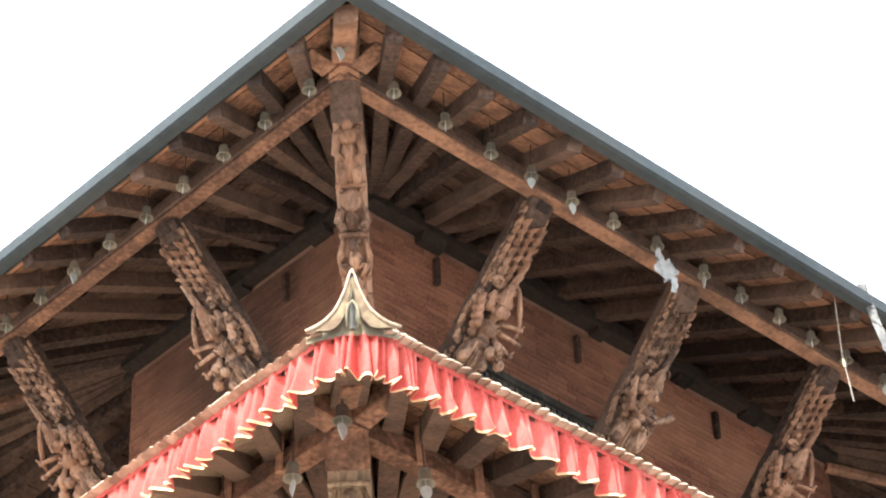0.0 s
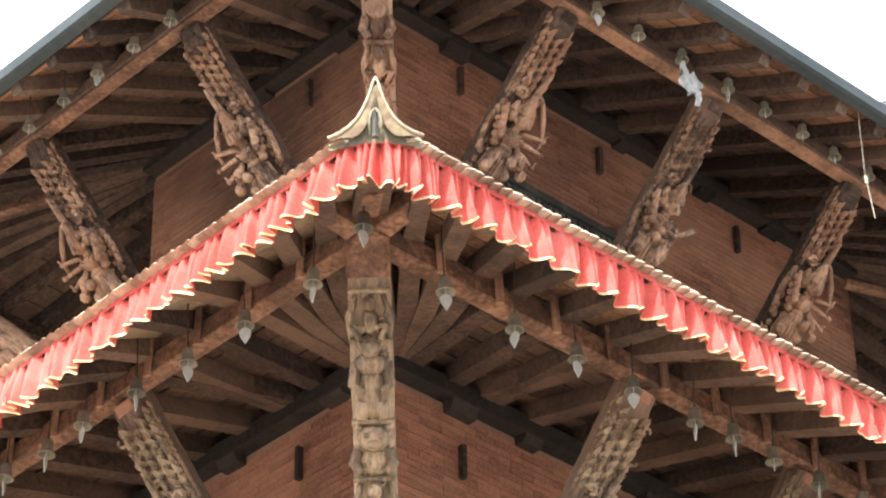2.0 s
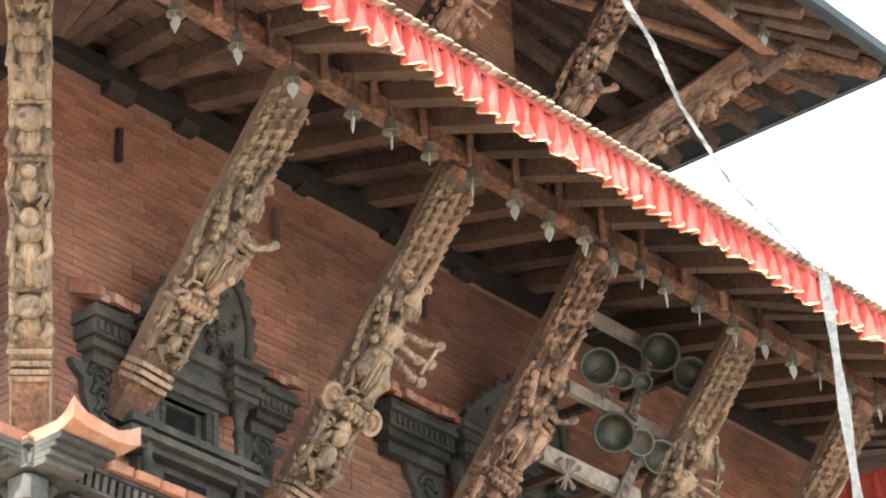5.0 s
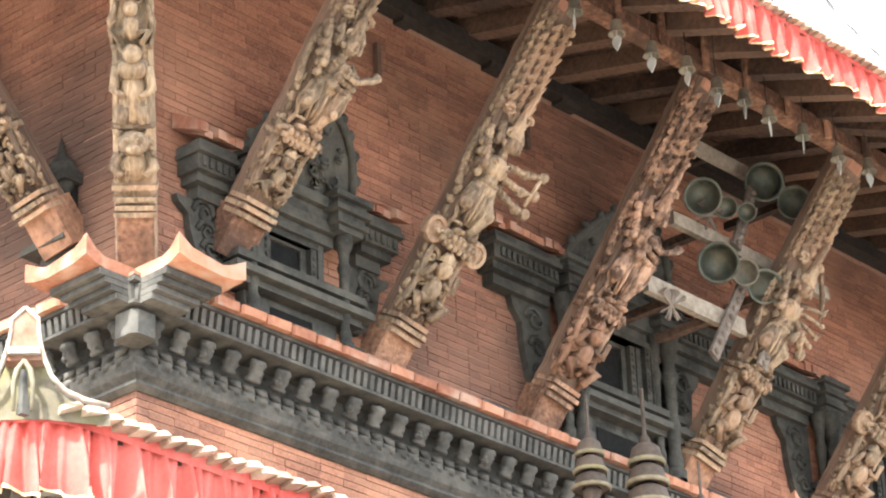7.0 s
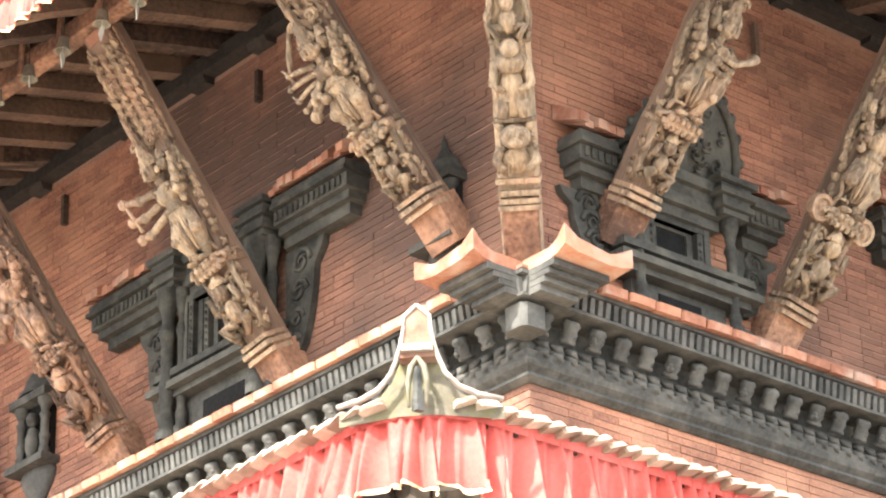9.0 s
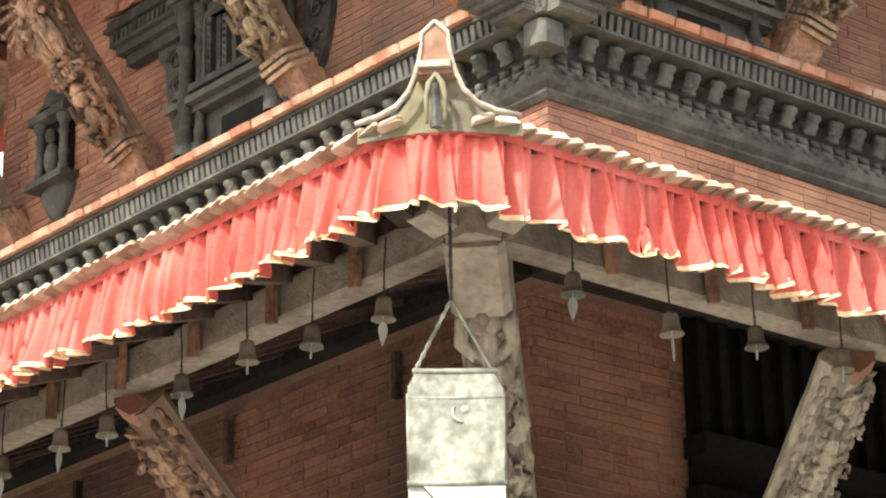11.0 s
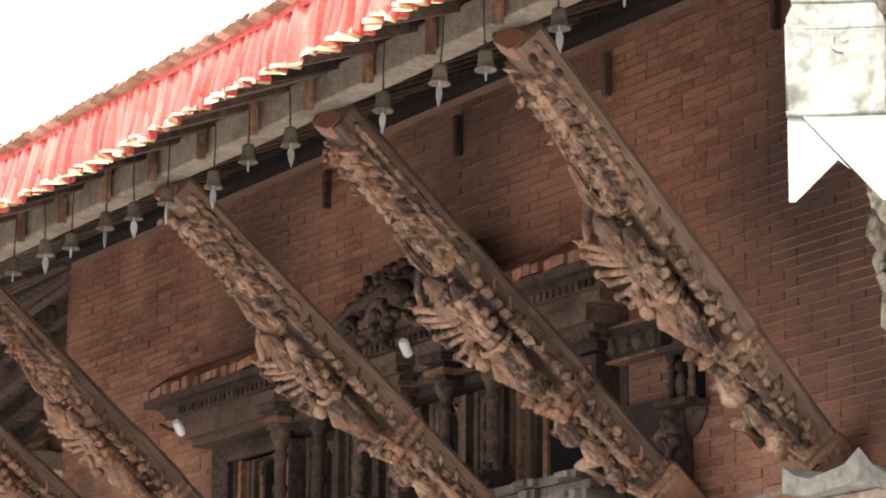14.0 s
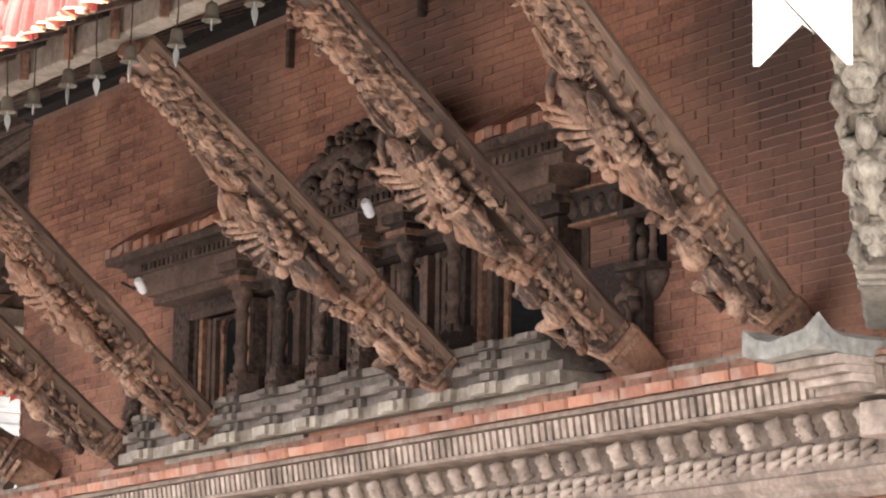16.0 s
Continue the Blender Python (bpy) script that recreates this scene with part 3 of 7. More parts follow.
def hip_finial(th, a, z, a1, z1, s, fill, rim):
    """Hip ridges that turn up into a peaked end at each corner."""
    for sx, sy in CORNERS:
        turn = math.atan2(-sx, sy)
        base = Matrix.Translation((sx * (a - 0.065), sy * (a - 0.065), z)) @ Matrix.Rotation(turn, 4, "Z") @ Matrix.Scale(s, 4)
        m = Mesh()
        for k in range(9):
            t0, t1 = k / 9, (k + 1) / 9
            q0 = Vector((sx * (a - 0.3), sy * (a - 0.3), z + 0.1)).lerp(Vector((sx * a1, sy * a1, z1 + 0.06)), t0)
            q1 = Vector((sx * (a - 0.3), sy * (a - 0.3), z + 0.1)).lerp(Vector((sx * a1, sy * a1, z1 + 0.06)), t1)
            m.bar(q0, q1, 0.16, 0.10, chamfer=0.03)
        part("hip_ridge", m, TILE, th)
        # flared, peaked ridge end with pale rolled edges, thinning out along the eave
        prof = [(0.0, 0.355), (0.042, 0.315), (0.044, 0.27), (0.052, 0.225), (0.066, 0.17), (0.088, 0.115), (0.13, 0.07), (0.19, 0.045), (0.27, 0.034)] if fill != LICHEN else \
            [(0.0, 0.375), (0.013, 0.345), (0.026, 0.29), (0.042, 0.235), (0.064, 0.175), (0.095, 0.115), (0.14, 0.07), (0.19, 0.042), (0.25, 0.03)]
        front = [Vector((sg * x, 0.012 - 0.32 * max(0, x - 0.06), h)) for sg in (-1, 1) for x, h in prof]
        n = len(prof)
        m = Mesh()
        pts = []
        for dy, k in ((-0.05, 1.0), (-0.17, 0.86)):
            for p in front:
                pts.append(base @ Vector((p.x * (1.0 if dy > -0.1 else 0.9), p.y + dy, p.z * k)))
            for p in front:
                pts.append(base @ Vector((p.x, p.y + dy, -0.012)))
        faces = []
        for o in (0, n):
            for i in range(n - 1):
                a0, b0 = o + i, o + i + 1
                faces += [(a0, b0, b0 + 2 * n, a0 + 2 * n), (a0 + 4 * n, a0 + 6 * n, b0 + 6 * n, b0 + 4 * n), (a0, a0 + 4 * n, b0 + 4 * n, b0)]
        m.add(pts, faces)
        part("finial_base", m, LICHEN, th, "lichen covered flared base of the corner finial")
        if fill == LICHEN:
            # broad brown bands below the rolled edges, the middle left hollow
            for sg in (-1, 1):
                m = Mesh()
                outer = [(x, h) for x, h in prof[1:]]
                inner = [(x * 0.5 - 0.004, h - 0.05 + 0.02 * q / 8) for q, (x, h) in enumerate(prof[1:])]
                pts = [base @ Vector((sg * max(x, 0.0), 0.016 + d - 0.32 * max(0, x - 0.06), max(h, 0.0))) for d in (0.0, -0.02) for x, h in outer + inner]
                n2 = len(outer)
                m.add(pts, [(o + q, o + q + 1, o + n2 + q + 1, o + n2 + q) for o in (0, 2 * n2) for q in range(n2 - 1)])
                part("finial_band", m, BAND, th, "brown flared band of the finial")
        else:
            m = Mesh()
            k2, k1 = prof[2], prof[1]
            m.add([base @ Vector(p) for p in [(sg * x * (1 if y > 0 else 0.9), y, z - 0.004 if z > 0.2 else z) for y in (0.018, -0.10)
                                              for sg, x, z in ((-1, prof[4][0], 0.17), (1, prof[4][0], 0.17), (1, *k2), (1, *k1), (1, *prof[0]), (-1, *k1), (-1, *k2))]],
                  [(0, 1, 2, 3, 4, 5, 6), (7, 13, 12, 11, 10, 9, 8)] + [(i, 7 + i, 7 + (i + 1) % 7, (i + 1) % 7) for i in range(7)])
            part("finial", m, fill, th, "gabled face of the peaked finial")
        for sg in (-1, 1):
            m = Mesh()
            m.tube([base @ Vector((sg * x, 0.02 - 0.32 * max(0, x - 0.06), h)) for x, h in prof], [0.007, 0.007, 0.007, 0.007, 0.008, 0.009, 0.010, 0.011, 0.009], 7)
            part("finial_edge", m, rim, th, "pale rolled edge of the finial", smooth=True)
        if fill != LICHEN:
            part("finial_bar", Mesh().box((0, 0, 0), (0.105, 0.035, 0.022), base @ pose(0, 0.022, 0.198), chamfer=0.006), rim, th)
        for sg in (-1, 1):
            m = Mesh()
            m.tube([base @ Vector(p) for p in ((0.0, 0.02, 0.17), (sg * 0.022, 0.032, 0.13), (sg * 0.03, 0.034, 0.08), (sg * 0.028, 0.034, -0.01))], [0.007, 0.010, 0.009, 0.006], 6)
            part("finial_petal", m, LICHEN, th, smooth=True)
        m = Mesh()
        m.bar(base @ Vector((0, 0.02, -0.02)), base @ Vector((0, 0.03, 0.13)), 0.028, 0.03, up=(1, 0, 0), taper=0.5)
        part("finial_tongue", m, WOOD_GREY, th, "grey central tongue")
        # raised crest of the hip behind the finial, with a pale coping
        crest, coping = Mesh(), Mesh()
        top = [base @ Vector((0, -0.08 - 0.36 * q / 5, 0.285 - 0.13 * (q / 5) ** 0.8)) for q in range(6)]
        low = [base @ Vector((0, -0.08 - 0.36 * q / 5, 0.02)) for q in range(6)]
        lat = (base.to_3x3() @ Vector((0.034, 0, 0)))
        crest.add([p + lat * g for p, r in zip(top, low) for g in (-1, 1) for p in (p, r)],
                  [(4 * i + a, 4 * i + b, 4 * i + 4 + b, 4 * i + 4 + a) for i in range(5) for a, b in ((0, 1), (2, 3), (0, 2))] + [(0, 1, 3, 2), (20, 22, 23, 21)])
        part("hip_crest", crest, fill, th)
        coping.tube(top, 0.016 * s, 7, 0.9)
        part("crest_coping", coping, rim, th, smooth=True)


hip_finial(roof_b, B_EAVE, B_EAVE_Z, A_WALL, 11.25, 1.04, LICHEN, TILE)
hip_finial(roof_c, C_EAVE, C_EAVE_Z, B_WALL, 6.15, 0.97, GABLE, RIM)


# ---- red valances under the eaves ----
def valance(name, a, z, drop, pleat, seed, fold):
    th = thing(name, "pleated red cotton valance with gold fringe under the eave", "valance", "red eave valances", at=Matrix.Translation((0, 0, z)))
    rnd = random.Random(seed)
    fine_step = 0.0075
    path = eave_path(a, 0.28, fine_step)
    n = len(path)
    phase, ph = [], 0.0
    width = pleat
    for i in range(n):
        if i % 13 == 0:
            width = pleat * rnd.uniform(0.7, 1.45)
        ph += fine_step / width
        phase.append(ph)
    rows = 7
    cloth, hem = Mesh(), Mesh()
    pts = []
    scallop = []
    for i, (p, d) in enumerate(path):
        w = phase[i] * 2 * math.pi
        run = i * fine_step / 0.014
        tang = Vector((-d.y, d.x, 0))
        drape = 0.6 + 0.4 * math.sin(run * 0.031 + seed) + 0.3 * math.sin(run * 0.0113)
        low = drop * (1.0 + 0.04 * math.sin(w * 0.5 + 1.3) + 0.05 * math.sin(run * 0.021) + 0.075 * math.sin(w + 0.5))
        scallop.append(low)
        for r in range(rows + 1):
            f = r / rows
            amp = (0.006 + 0.034 * f ** 0.7) * (0.7 + 0.4 * drape)
            fine = 0.4 + 0.6 * math.sin(run * 0.0173 + seed) ** 2
            off = amp * (math.sin(w) + 0.4 * math.sin(2 * w + 0.9)) + 0.012 * math.sin(run * 0.05 + 3 * f) * f
            off += fine * (0.021 + 0.022 * f) * math.sin(2.6 * w + 1.2 * math.sin(0.7 * w) + 0.5 * f)
            side = f * (fold * math.cos(w) + 0.006 * math.sin(3 * w + 0.7))
            q = p + d * (off + 0.02 * f) + tang * side
            pts.append((q.x, q.y, z - low * f))
    k = rows + 1
    faces = [(i * k + r, ((i + 1) % n) * k + r, ((i + 1) % n) * k + r + 1, i * k + r + 1) for i in range(n) for r in range(rows)]
    cloth.add(pts, faces)
    part("cloth", cloth, CLOTH, th, smooth=True)
    hp = []
    for i, (p, d) in enumerate(path):
        x, y, zz = pts[i * k + rows]
        o = d * 0.004
        ripple = 0.005 * math.sin(i * 0.5)
        hp += [(x + o.x, y + o.y, zz + 0.007), (x + o.x * 2, y + o.y * 2, zz - 0.008 + ripple)]
    hem.add(hp, [(2 * i, 2 * ((i + 1) % n), 2 * ((i + 1) % n) + 1, 2 * i + 1) for i in range(n)])
    part("fringe", hem, GOLD, th, "gold fringe along the hem", smooth=True)
    band = Mesh()
    bp = []
    for p, d in path:
        q = p + d * 0.012
        bp += [(q.x, q.y, z + 0.03), (q.x, q.y, z - 0.018)]
    band.add(bp, [(2 * i, 2 * ((i + 1) % n), 2 * ((i + 1) % n) + 1, 2 * i + 1) for i in range(n)])
    part("heading_band", band, CLOTH, th, smooth=True)
    return th


valance_b = valance("valance", B_EAVE - 0.02, B_EAVE_Z + 0.0, 0.27, 0.16, 4, 0.02)
valance("valance", C_EAVE - 0.02, C_EAVE_Z + 0.0, 0.245, 0.125, 9, 0.024)


# ---- cornices below the strut feet ----
def cornice(name, a, z, label, grey, corbel_mat, corner_mat, corbel_size):
    """Terracotta ledge, dentils, lion-head corbels, wave band and mouldings; z is the ledge's upper edge, a its outer half width."""
    th = thing(name, label, "cornice", kind="structure")
    w = a - 0.3
    rnd = random.Random(5)
    # ledge bricks
    led = Mesh()
    ring(led, [(w - 0.02, z + 0.06), (a - 0.14, z + 0.045), (a - 0.05, z), (a - 0.05, z - 0.02), (w, z - 0.02)])
    part("ledge_bed", led, MORTAR, th)
    shapes = []
    for k in range(3):
        m = Mesh()
        m.box((0, -0.09, 0), (0.205, 0.2, 0.05 + 0.004 * k), pose(0, 0, 0, -9 + k, k - 1, k - 1), chamfer=0.014)
        shapes.append(m.data("ledge_brick", LEDGE))
    for sd, ang in (("R", 180), ("L", 90), ("E", -90), ("N", 0)):
        P = face(sd)
        n = int(2 * a / 0.215)
        for i in range(n):
            u = -a + 0.1 + i * 0.215
            if abs(u) > a - 0.62:
                continue
            ob = new("ledge_brick", rnd.choice(shapes))
            ob.parent = th
            ob.matrix_basis = Matrix.Translation(P(u, a + rnd.uniform(-0.006, 0.006), z - 0.004)) @ Matrix.Rotation(radians(ang), 4, "Z")
    upper = []
    for k in range(3):
        m = Mesh()
        m.box((0, -0.09, 0), (0.203, 0.2, 0.05 + 0.005 * k), pose(0, 0, 0, -5 + 2 * k, k - 1, 2 * k - 2), chamfer=0.012)
        upper.append(m.data("ledge_brick", GABLE))
    for sd, ang in (("R", 180), ("L", 90)):
        P = face(sd)
        for i in range(int(2 * a / 0.21)):
            u = -a + 0.2 + i * 0.21
            if abs(u) > a - 0.55:
                continue
            ob = new("ledge_brick", rnd.choice(upper))
            ob.parent = th
            ob.matrix_basis = Matrix.Translation(P(u, a - 0.085 + rnd.uniform(-0.012, 0.012), z + 0.05)) @ Matrix.Rotation(radians(ang), 4, "Z")
    body = Mesh()
    ring(body, [(w, z - 0.03), (a - 0.045, z - 0.03), (a - 0.045, z - 0.055), (a - 0.085, z - 0.06), (a - 0.085, z - 0.165), (a - 0.055, z - 0.17), (a - 0.055, z - 0.19), (w + 0.01, z - 0.195),
                (w + 0.01, z - 0.33), (w + 0.05, z - 0.345), (w + 0.06, z - 0.42), (w + 0.09, z - 0.43), (w + 0.075, z - 0.47), (w + 0.10, z - 0.485), (w + 0.085, z - 0.52), (w + 0.05, z - 0.55), (w + 0.06, z - 0.575), (w + 0.02, z - 0.60), (w - 0.02, z - 0.60)])
    part("mouldings", body, grey, th, "stepped grey wooden mouldings")
    den, wave = Mesh(), Mesh()
    for sd in SIDES:
        P = face(sd)
        n = int(2 * (a - 0.07) / 0.062)
        for i in range(n):
            u = -(a - 0.07) + (i + 0.5) * 2 * (a - 0.07) / n
            den.bar(P(u, a - 0.06, z - 0.068), P(u, a - 0.075, z - 0.162), 0.034, 0.035, up=P(1, 0, 0))
        n = int(2 * w / 0.11)
        for i in range(n):
            u = -w + (i + 0.5) * 2 * w / n
            for j in (0, 1):
                wave.tube([P(u - 0.05, w + 0.06, z - 0.345 - 0.05 * j), P(u, w + 0.085, z - 0.375 - 0.05 * j), P(u + 0.05, w + 0.06, z - 0.40 - 0.05 * j)], [0.012, 0.03, 0.012], 6)
    part("dentils", den, grey, th, kind="stuff")
    part("wave_band", wave, grey, th, kind="stuff", smooth=True)
    heads = []
    for k in range(3):
        r = random.Random(k + 20)
        m = Mesh()
        m.lathe([(0.0, 0.0), (0.058, 0.0), (0.062, 0.02), (0.045, 0.04), (0.062, 0.07), (0.05, 0.10), (0.066, 0.13), (0.05, 0.16), (0.0, 0.16)], 10,
                pose(0, -0.01, -0.085, -28, 0, 0))
        for q in range(7):
            m.blob((r.uniform(-0.045, 0.045), 0.045 + r.uniform(-0.01, 0.02), r.uniform(-0.06, 0.06)), (0.024, 0.022, 0.02), n=6, rows=4)
        heads.append(m.data("corbel", corbel_mat, True))
    for sd, ang in (("R", 180), ("L", 90), ("E", -90), ("N", 0)):
        P = face(sd)
        n = int(2 * w / 0.205)
        for i in range(n + 1):
            u = -w + 2 * w * i / n
            ob = new("corbel", heads[i % 3])
            ob.parent = th
            ob.matrix_basis = Matrix.Translation(P(u, w + 0.115, z - 0.262)) @ Matrix.Rotation(radians(ang), 4, "Z") @ Matrix.Scale(corbel_size, 4)
    # notched corner: a projecting block beside the corner on each face, with an upturned ledge
    for sx, sy in CORNERS:
        for flip in (False, True):
            b0 = w + 0.17
            c = Matrix(((sx, 0, 0, sx * b0), (0, sy, 0, sy * b0), (0, 0, 1, z), (0, 0, 0, 1)))

            def put(p, q, h):
                return c @ (Vector((q, p, h)) if flip else Vector((p, q, h)))
            m = Mesh()
            for e, h0, h1 in ((0.17, -0.185, -0.145), (0.21, -0.143, -0.108), (0.255, -0.106, -0.072), (0.30, -0.07, -0.03)):
                x0, x1, y0, y1 = -e - 0.10, 0.02 + e * 0.04, -0.3, e
                pts = [put(x0, y0, h0), put(x1, y0, h0), put(x1, y1, h0), put(x0, y1, h0), put(x0, y0, h1), put(x1, y0, h1), put(x1, y1, h1), put(x0, y1, h1)]
                m.add(pts, [(0, 3, 2, 1), (4, 5, 6, 7), (0, 1, 5, 4), (1, 2, 6, 5), (2, 3, 7, 6), (3, 0, 4, 7)])
            part("corner_step", m, grey, th)
            if flip:
                part("corner_block", Mesh().box((sx * (w + 0.13), sy * (w + 0.13), z - 0.29), (0.19, 0.19, 0.15), chamfer=0.03), grey, th)
            t = Mesh()
            o, l = 0.41, -0.46
            rim = [(0.02, -0.3, 0.0), (0.03, 0.0, 0.0), (0.03, 0.26, 0.0), (0.035, o - 0.08, 0.02), (0.05, o + 0.01, 0.075), (-0.06, o + 0.005, 0.025), (-0.30, o, 0.0), (l + 0.06, o, 0.02), (l - 0.02, o + 0.01, 0.06), (l, o - 0.12, 0.01), (l, -0.3, 0.0)]
            n = len(rim)
            cx, cy = -0.24, 0.06
            pts = [put(p, q, -0.028 + h * 0.5) for p, q, h in rim] + [put(p, q, 0.045 + h * 1.25) for p, q, h in rim]
            pts += [put(p + (cx - p) * 0.3, q + (cy - q) * 0.3, 0.08 + h * 0.4) for p, q, h in rim]
            faces = [(i, (i + 1) % n, n + (i + 1) % n, n + i) for i in range(n)] + [(n + i, n + (i + 1) % n, 2 * n + (i + 1) % n, 2 * n + i) for i in range(n)]
            faces += [tuple(range(n)), tuple(range(2 * n, 3 * n))]
            t.add(pts, faces)
            part("corner_ledge", t, corner_mat, th, "upturned corner ledge")
    return th


cornice("cornice_middle", B_WALL + 0.3, 7.34, "carved dark grey wooden cornice with a terracotta brick ledge", WOOD_GREY, WOOD_GREY, LEDGE, 0.84)
cornice("cornice_lower", C_WALL + 0.35, 2.0, "carved weathered wooden cornice with a terracotta brick ledge", DUSTY, DUSTY, GREY_STONE, 0.72)


# the middle storey runs on farther to the east than the others, the upper one less far to the north
B_EAST = 2.97
A_NORTH = 2.38


# ---- roof struts ----
def strut_pose(side, u0, a0, z0, u1, a1, z1):
    P = face(side)
    p, q = P(u0, a0, z0), P(u1, a1, z1)
    d = (q - p).normalized()
    out = P(0, 1, 0)
    x = out.cross(d).normalized()
    m = Matrix((x, d.cross(x), d)).transposed().to_4x4()
    m.translation = p
    return m, (q - p).length


def corner_pose(a0, z0, a1, z1, sx=-1, sy=-1):
    p, q = Vector((sx * a0, sy * a0, z0)), Vector((sx * a1, sy * a1, z1))
    d = (q - p).normalized()
    x = Vector((sx, sy, 0)).normalized().cross(d).normalized()
    m = Matrix((x, d.cross(x), d)).transposed().to_4x4()
    m.translation = p
    return m, (q - p).length


def limb(m, pts, r0, r1):
    m.tube(pts, [r0 + (r1 - r0) * i / (len(pts) - 1) for i in range(len(pts))], 6)
    m.blob(pts[-1], (r1 * 1.9, r1 * 1.5, r1 * 1.9), n=6, rows=4)
    m.blob(pts[len(pts) // 2], (r0 * 1.25, r0 * 1.25, r0 * 1.25), n=6, rows=4)


def curls(m, rnd, count, w, z0, z1, y):
    """Leafy curls and buds spread over a carved face."""
    for k in range(count):
        xx, zz = rnd.uniform(-0.5, 0.5) * w, rnd.uniform(z0, z1)
        s = rnd.uniform(0.5, 1.1)
        if k % 3 == 0:
            a0, turns = rnd.uniform(0, 6.3), rnd.choice((-1, 1))
            pts = [(xx + 0.034 * s * (1 - q / 9) * math.cos(a0 + turns * q * 0.75), y + 0.02 + 0.004 * q, zz + 0.034 * s * (1 - q / 9) * math.sin(a0 + turns * q * 0.75)) for q in range(8)]
            m.tube(pts, [0.013 * s * (1.1 - q / 9) for q in range(8)], 5)
        elif k % 3 == 1:
            m.blob((xx, y + rnd.uniform(0, 0.04), zz), (rnd.uniform(0.01, 0.022), rnd.uniform(0.014, 0.034), rnd.uniform(0.012, 0.036)), n=6, rows=4, turn=Matrix.Rotation(rnd.uniform(-1.2, 1.2), 4, "Y"))
        else:
            d = Vector((rnd.uniform(-1, 1), 0.3, rnd.uniform(-0.6, 1))).normalized() * 0.05 * s
            p = Vector((xx, y + 0.005, zz))
            m.tube([p, p + d * 0.5 + Vector((0, 0.02, 0)), p + d], [0.008, 0.016 * s, 0.003], 5, 0.6)


def small_form(m, c, s, y):
    """A little dancing form with bent limbs, about 0.26 s high."""
    x0, z0 = c
    m.blob((x0, y, z0), (0.042 * s, 0.04 * s, 0.062 * s), n=9, rows=6)
    m.blob((x0, y + 0.02 * s, z0 + 0.095 * s), (0.036 * s, 0.038 * s, 0.042 * s), n=9, rows=6)
    m.lathe([(0.036 * s, 0), (0.04 * s, 0.012 * s), (0.018 * s, 0.05 * s), (0, 0.06 * s)], 7, pose(x0, y + 0.012 * s, z0 + 0.125 * s))
    for sg in (-1, 1):
        m.tube([(x0 + sg * 0.025 * s, y, z0 - 0.05 * s), (x0 + sg * 0.085 * s, y + 0.035 * s, z0 - 0.055 * s), (x0 + sg * 0.04 * s, y + 0.03 * s, z0 - 0.13 * s)], [0.027 * s, 0.025 * s, 0.016 * s], 7)
        m.tube([(x0 + sg * 0.038 * s, y, z0 + 0.045 * s), (x0 + sg * 0.088 * s, y + 0.02 * s, z0 + 0.03 * s), (x0 + sg * 0.075 * s, y + 0.035 * s, z0 + 0.10 * s)], [0.02 * s, 0.017 * s, 0.013 * s], 6)


def spiral(m, c, r, turns, sense, y, thick):
    """A rolled scroll on the carved face."""
    n = 11
    m.tube([(c[0] + sense * r * (1 - k / (n + 2)) * math.cos(turns * 6.283 * k / n), y + 0.012 * k / n, c[1] + r * (1 - k / (n + 2)) * math.sin(turns * 6.283 * k / n)) for k in range(n)],
           [thick * (1.1 - 0.7 * k / n) for k in range(n)], 6)
    m.blob((c[0], y + 0.012, c[1]), (r * 0.28, 0.018, r * 0.28), n=7, rows=4)


def deepen(m, k):
    """Carves the relief in front of the shaft's face deeper by k."""
    m.v = [(x, 0.065 + (y - 0.065) * k if y > 0.065 else y, z) for x, y, z in m.v]
    return m


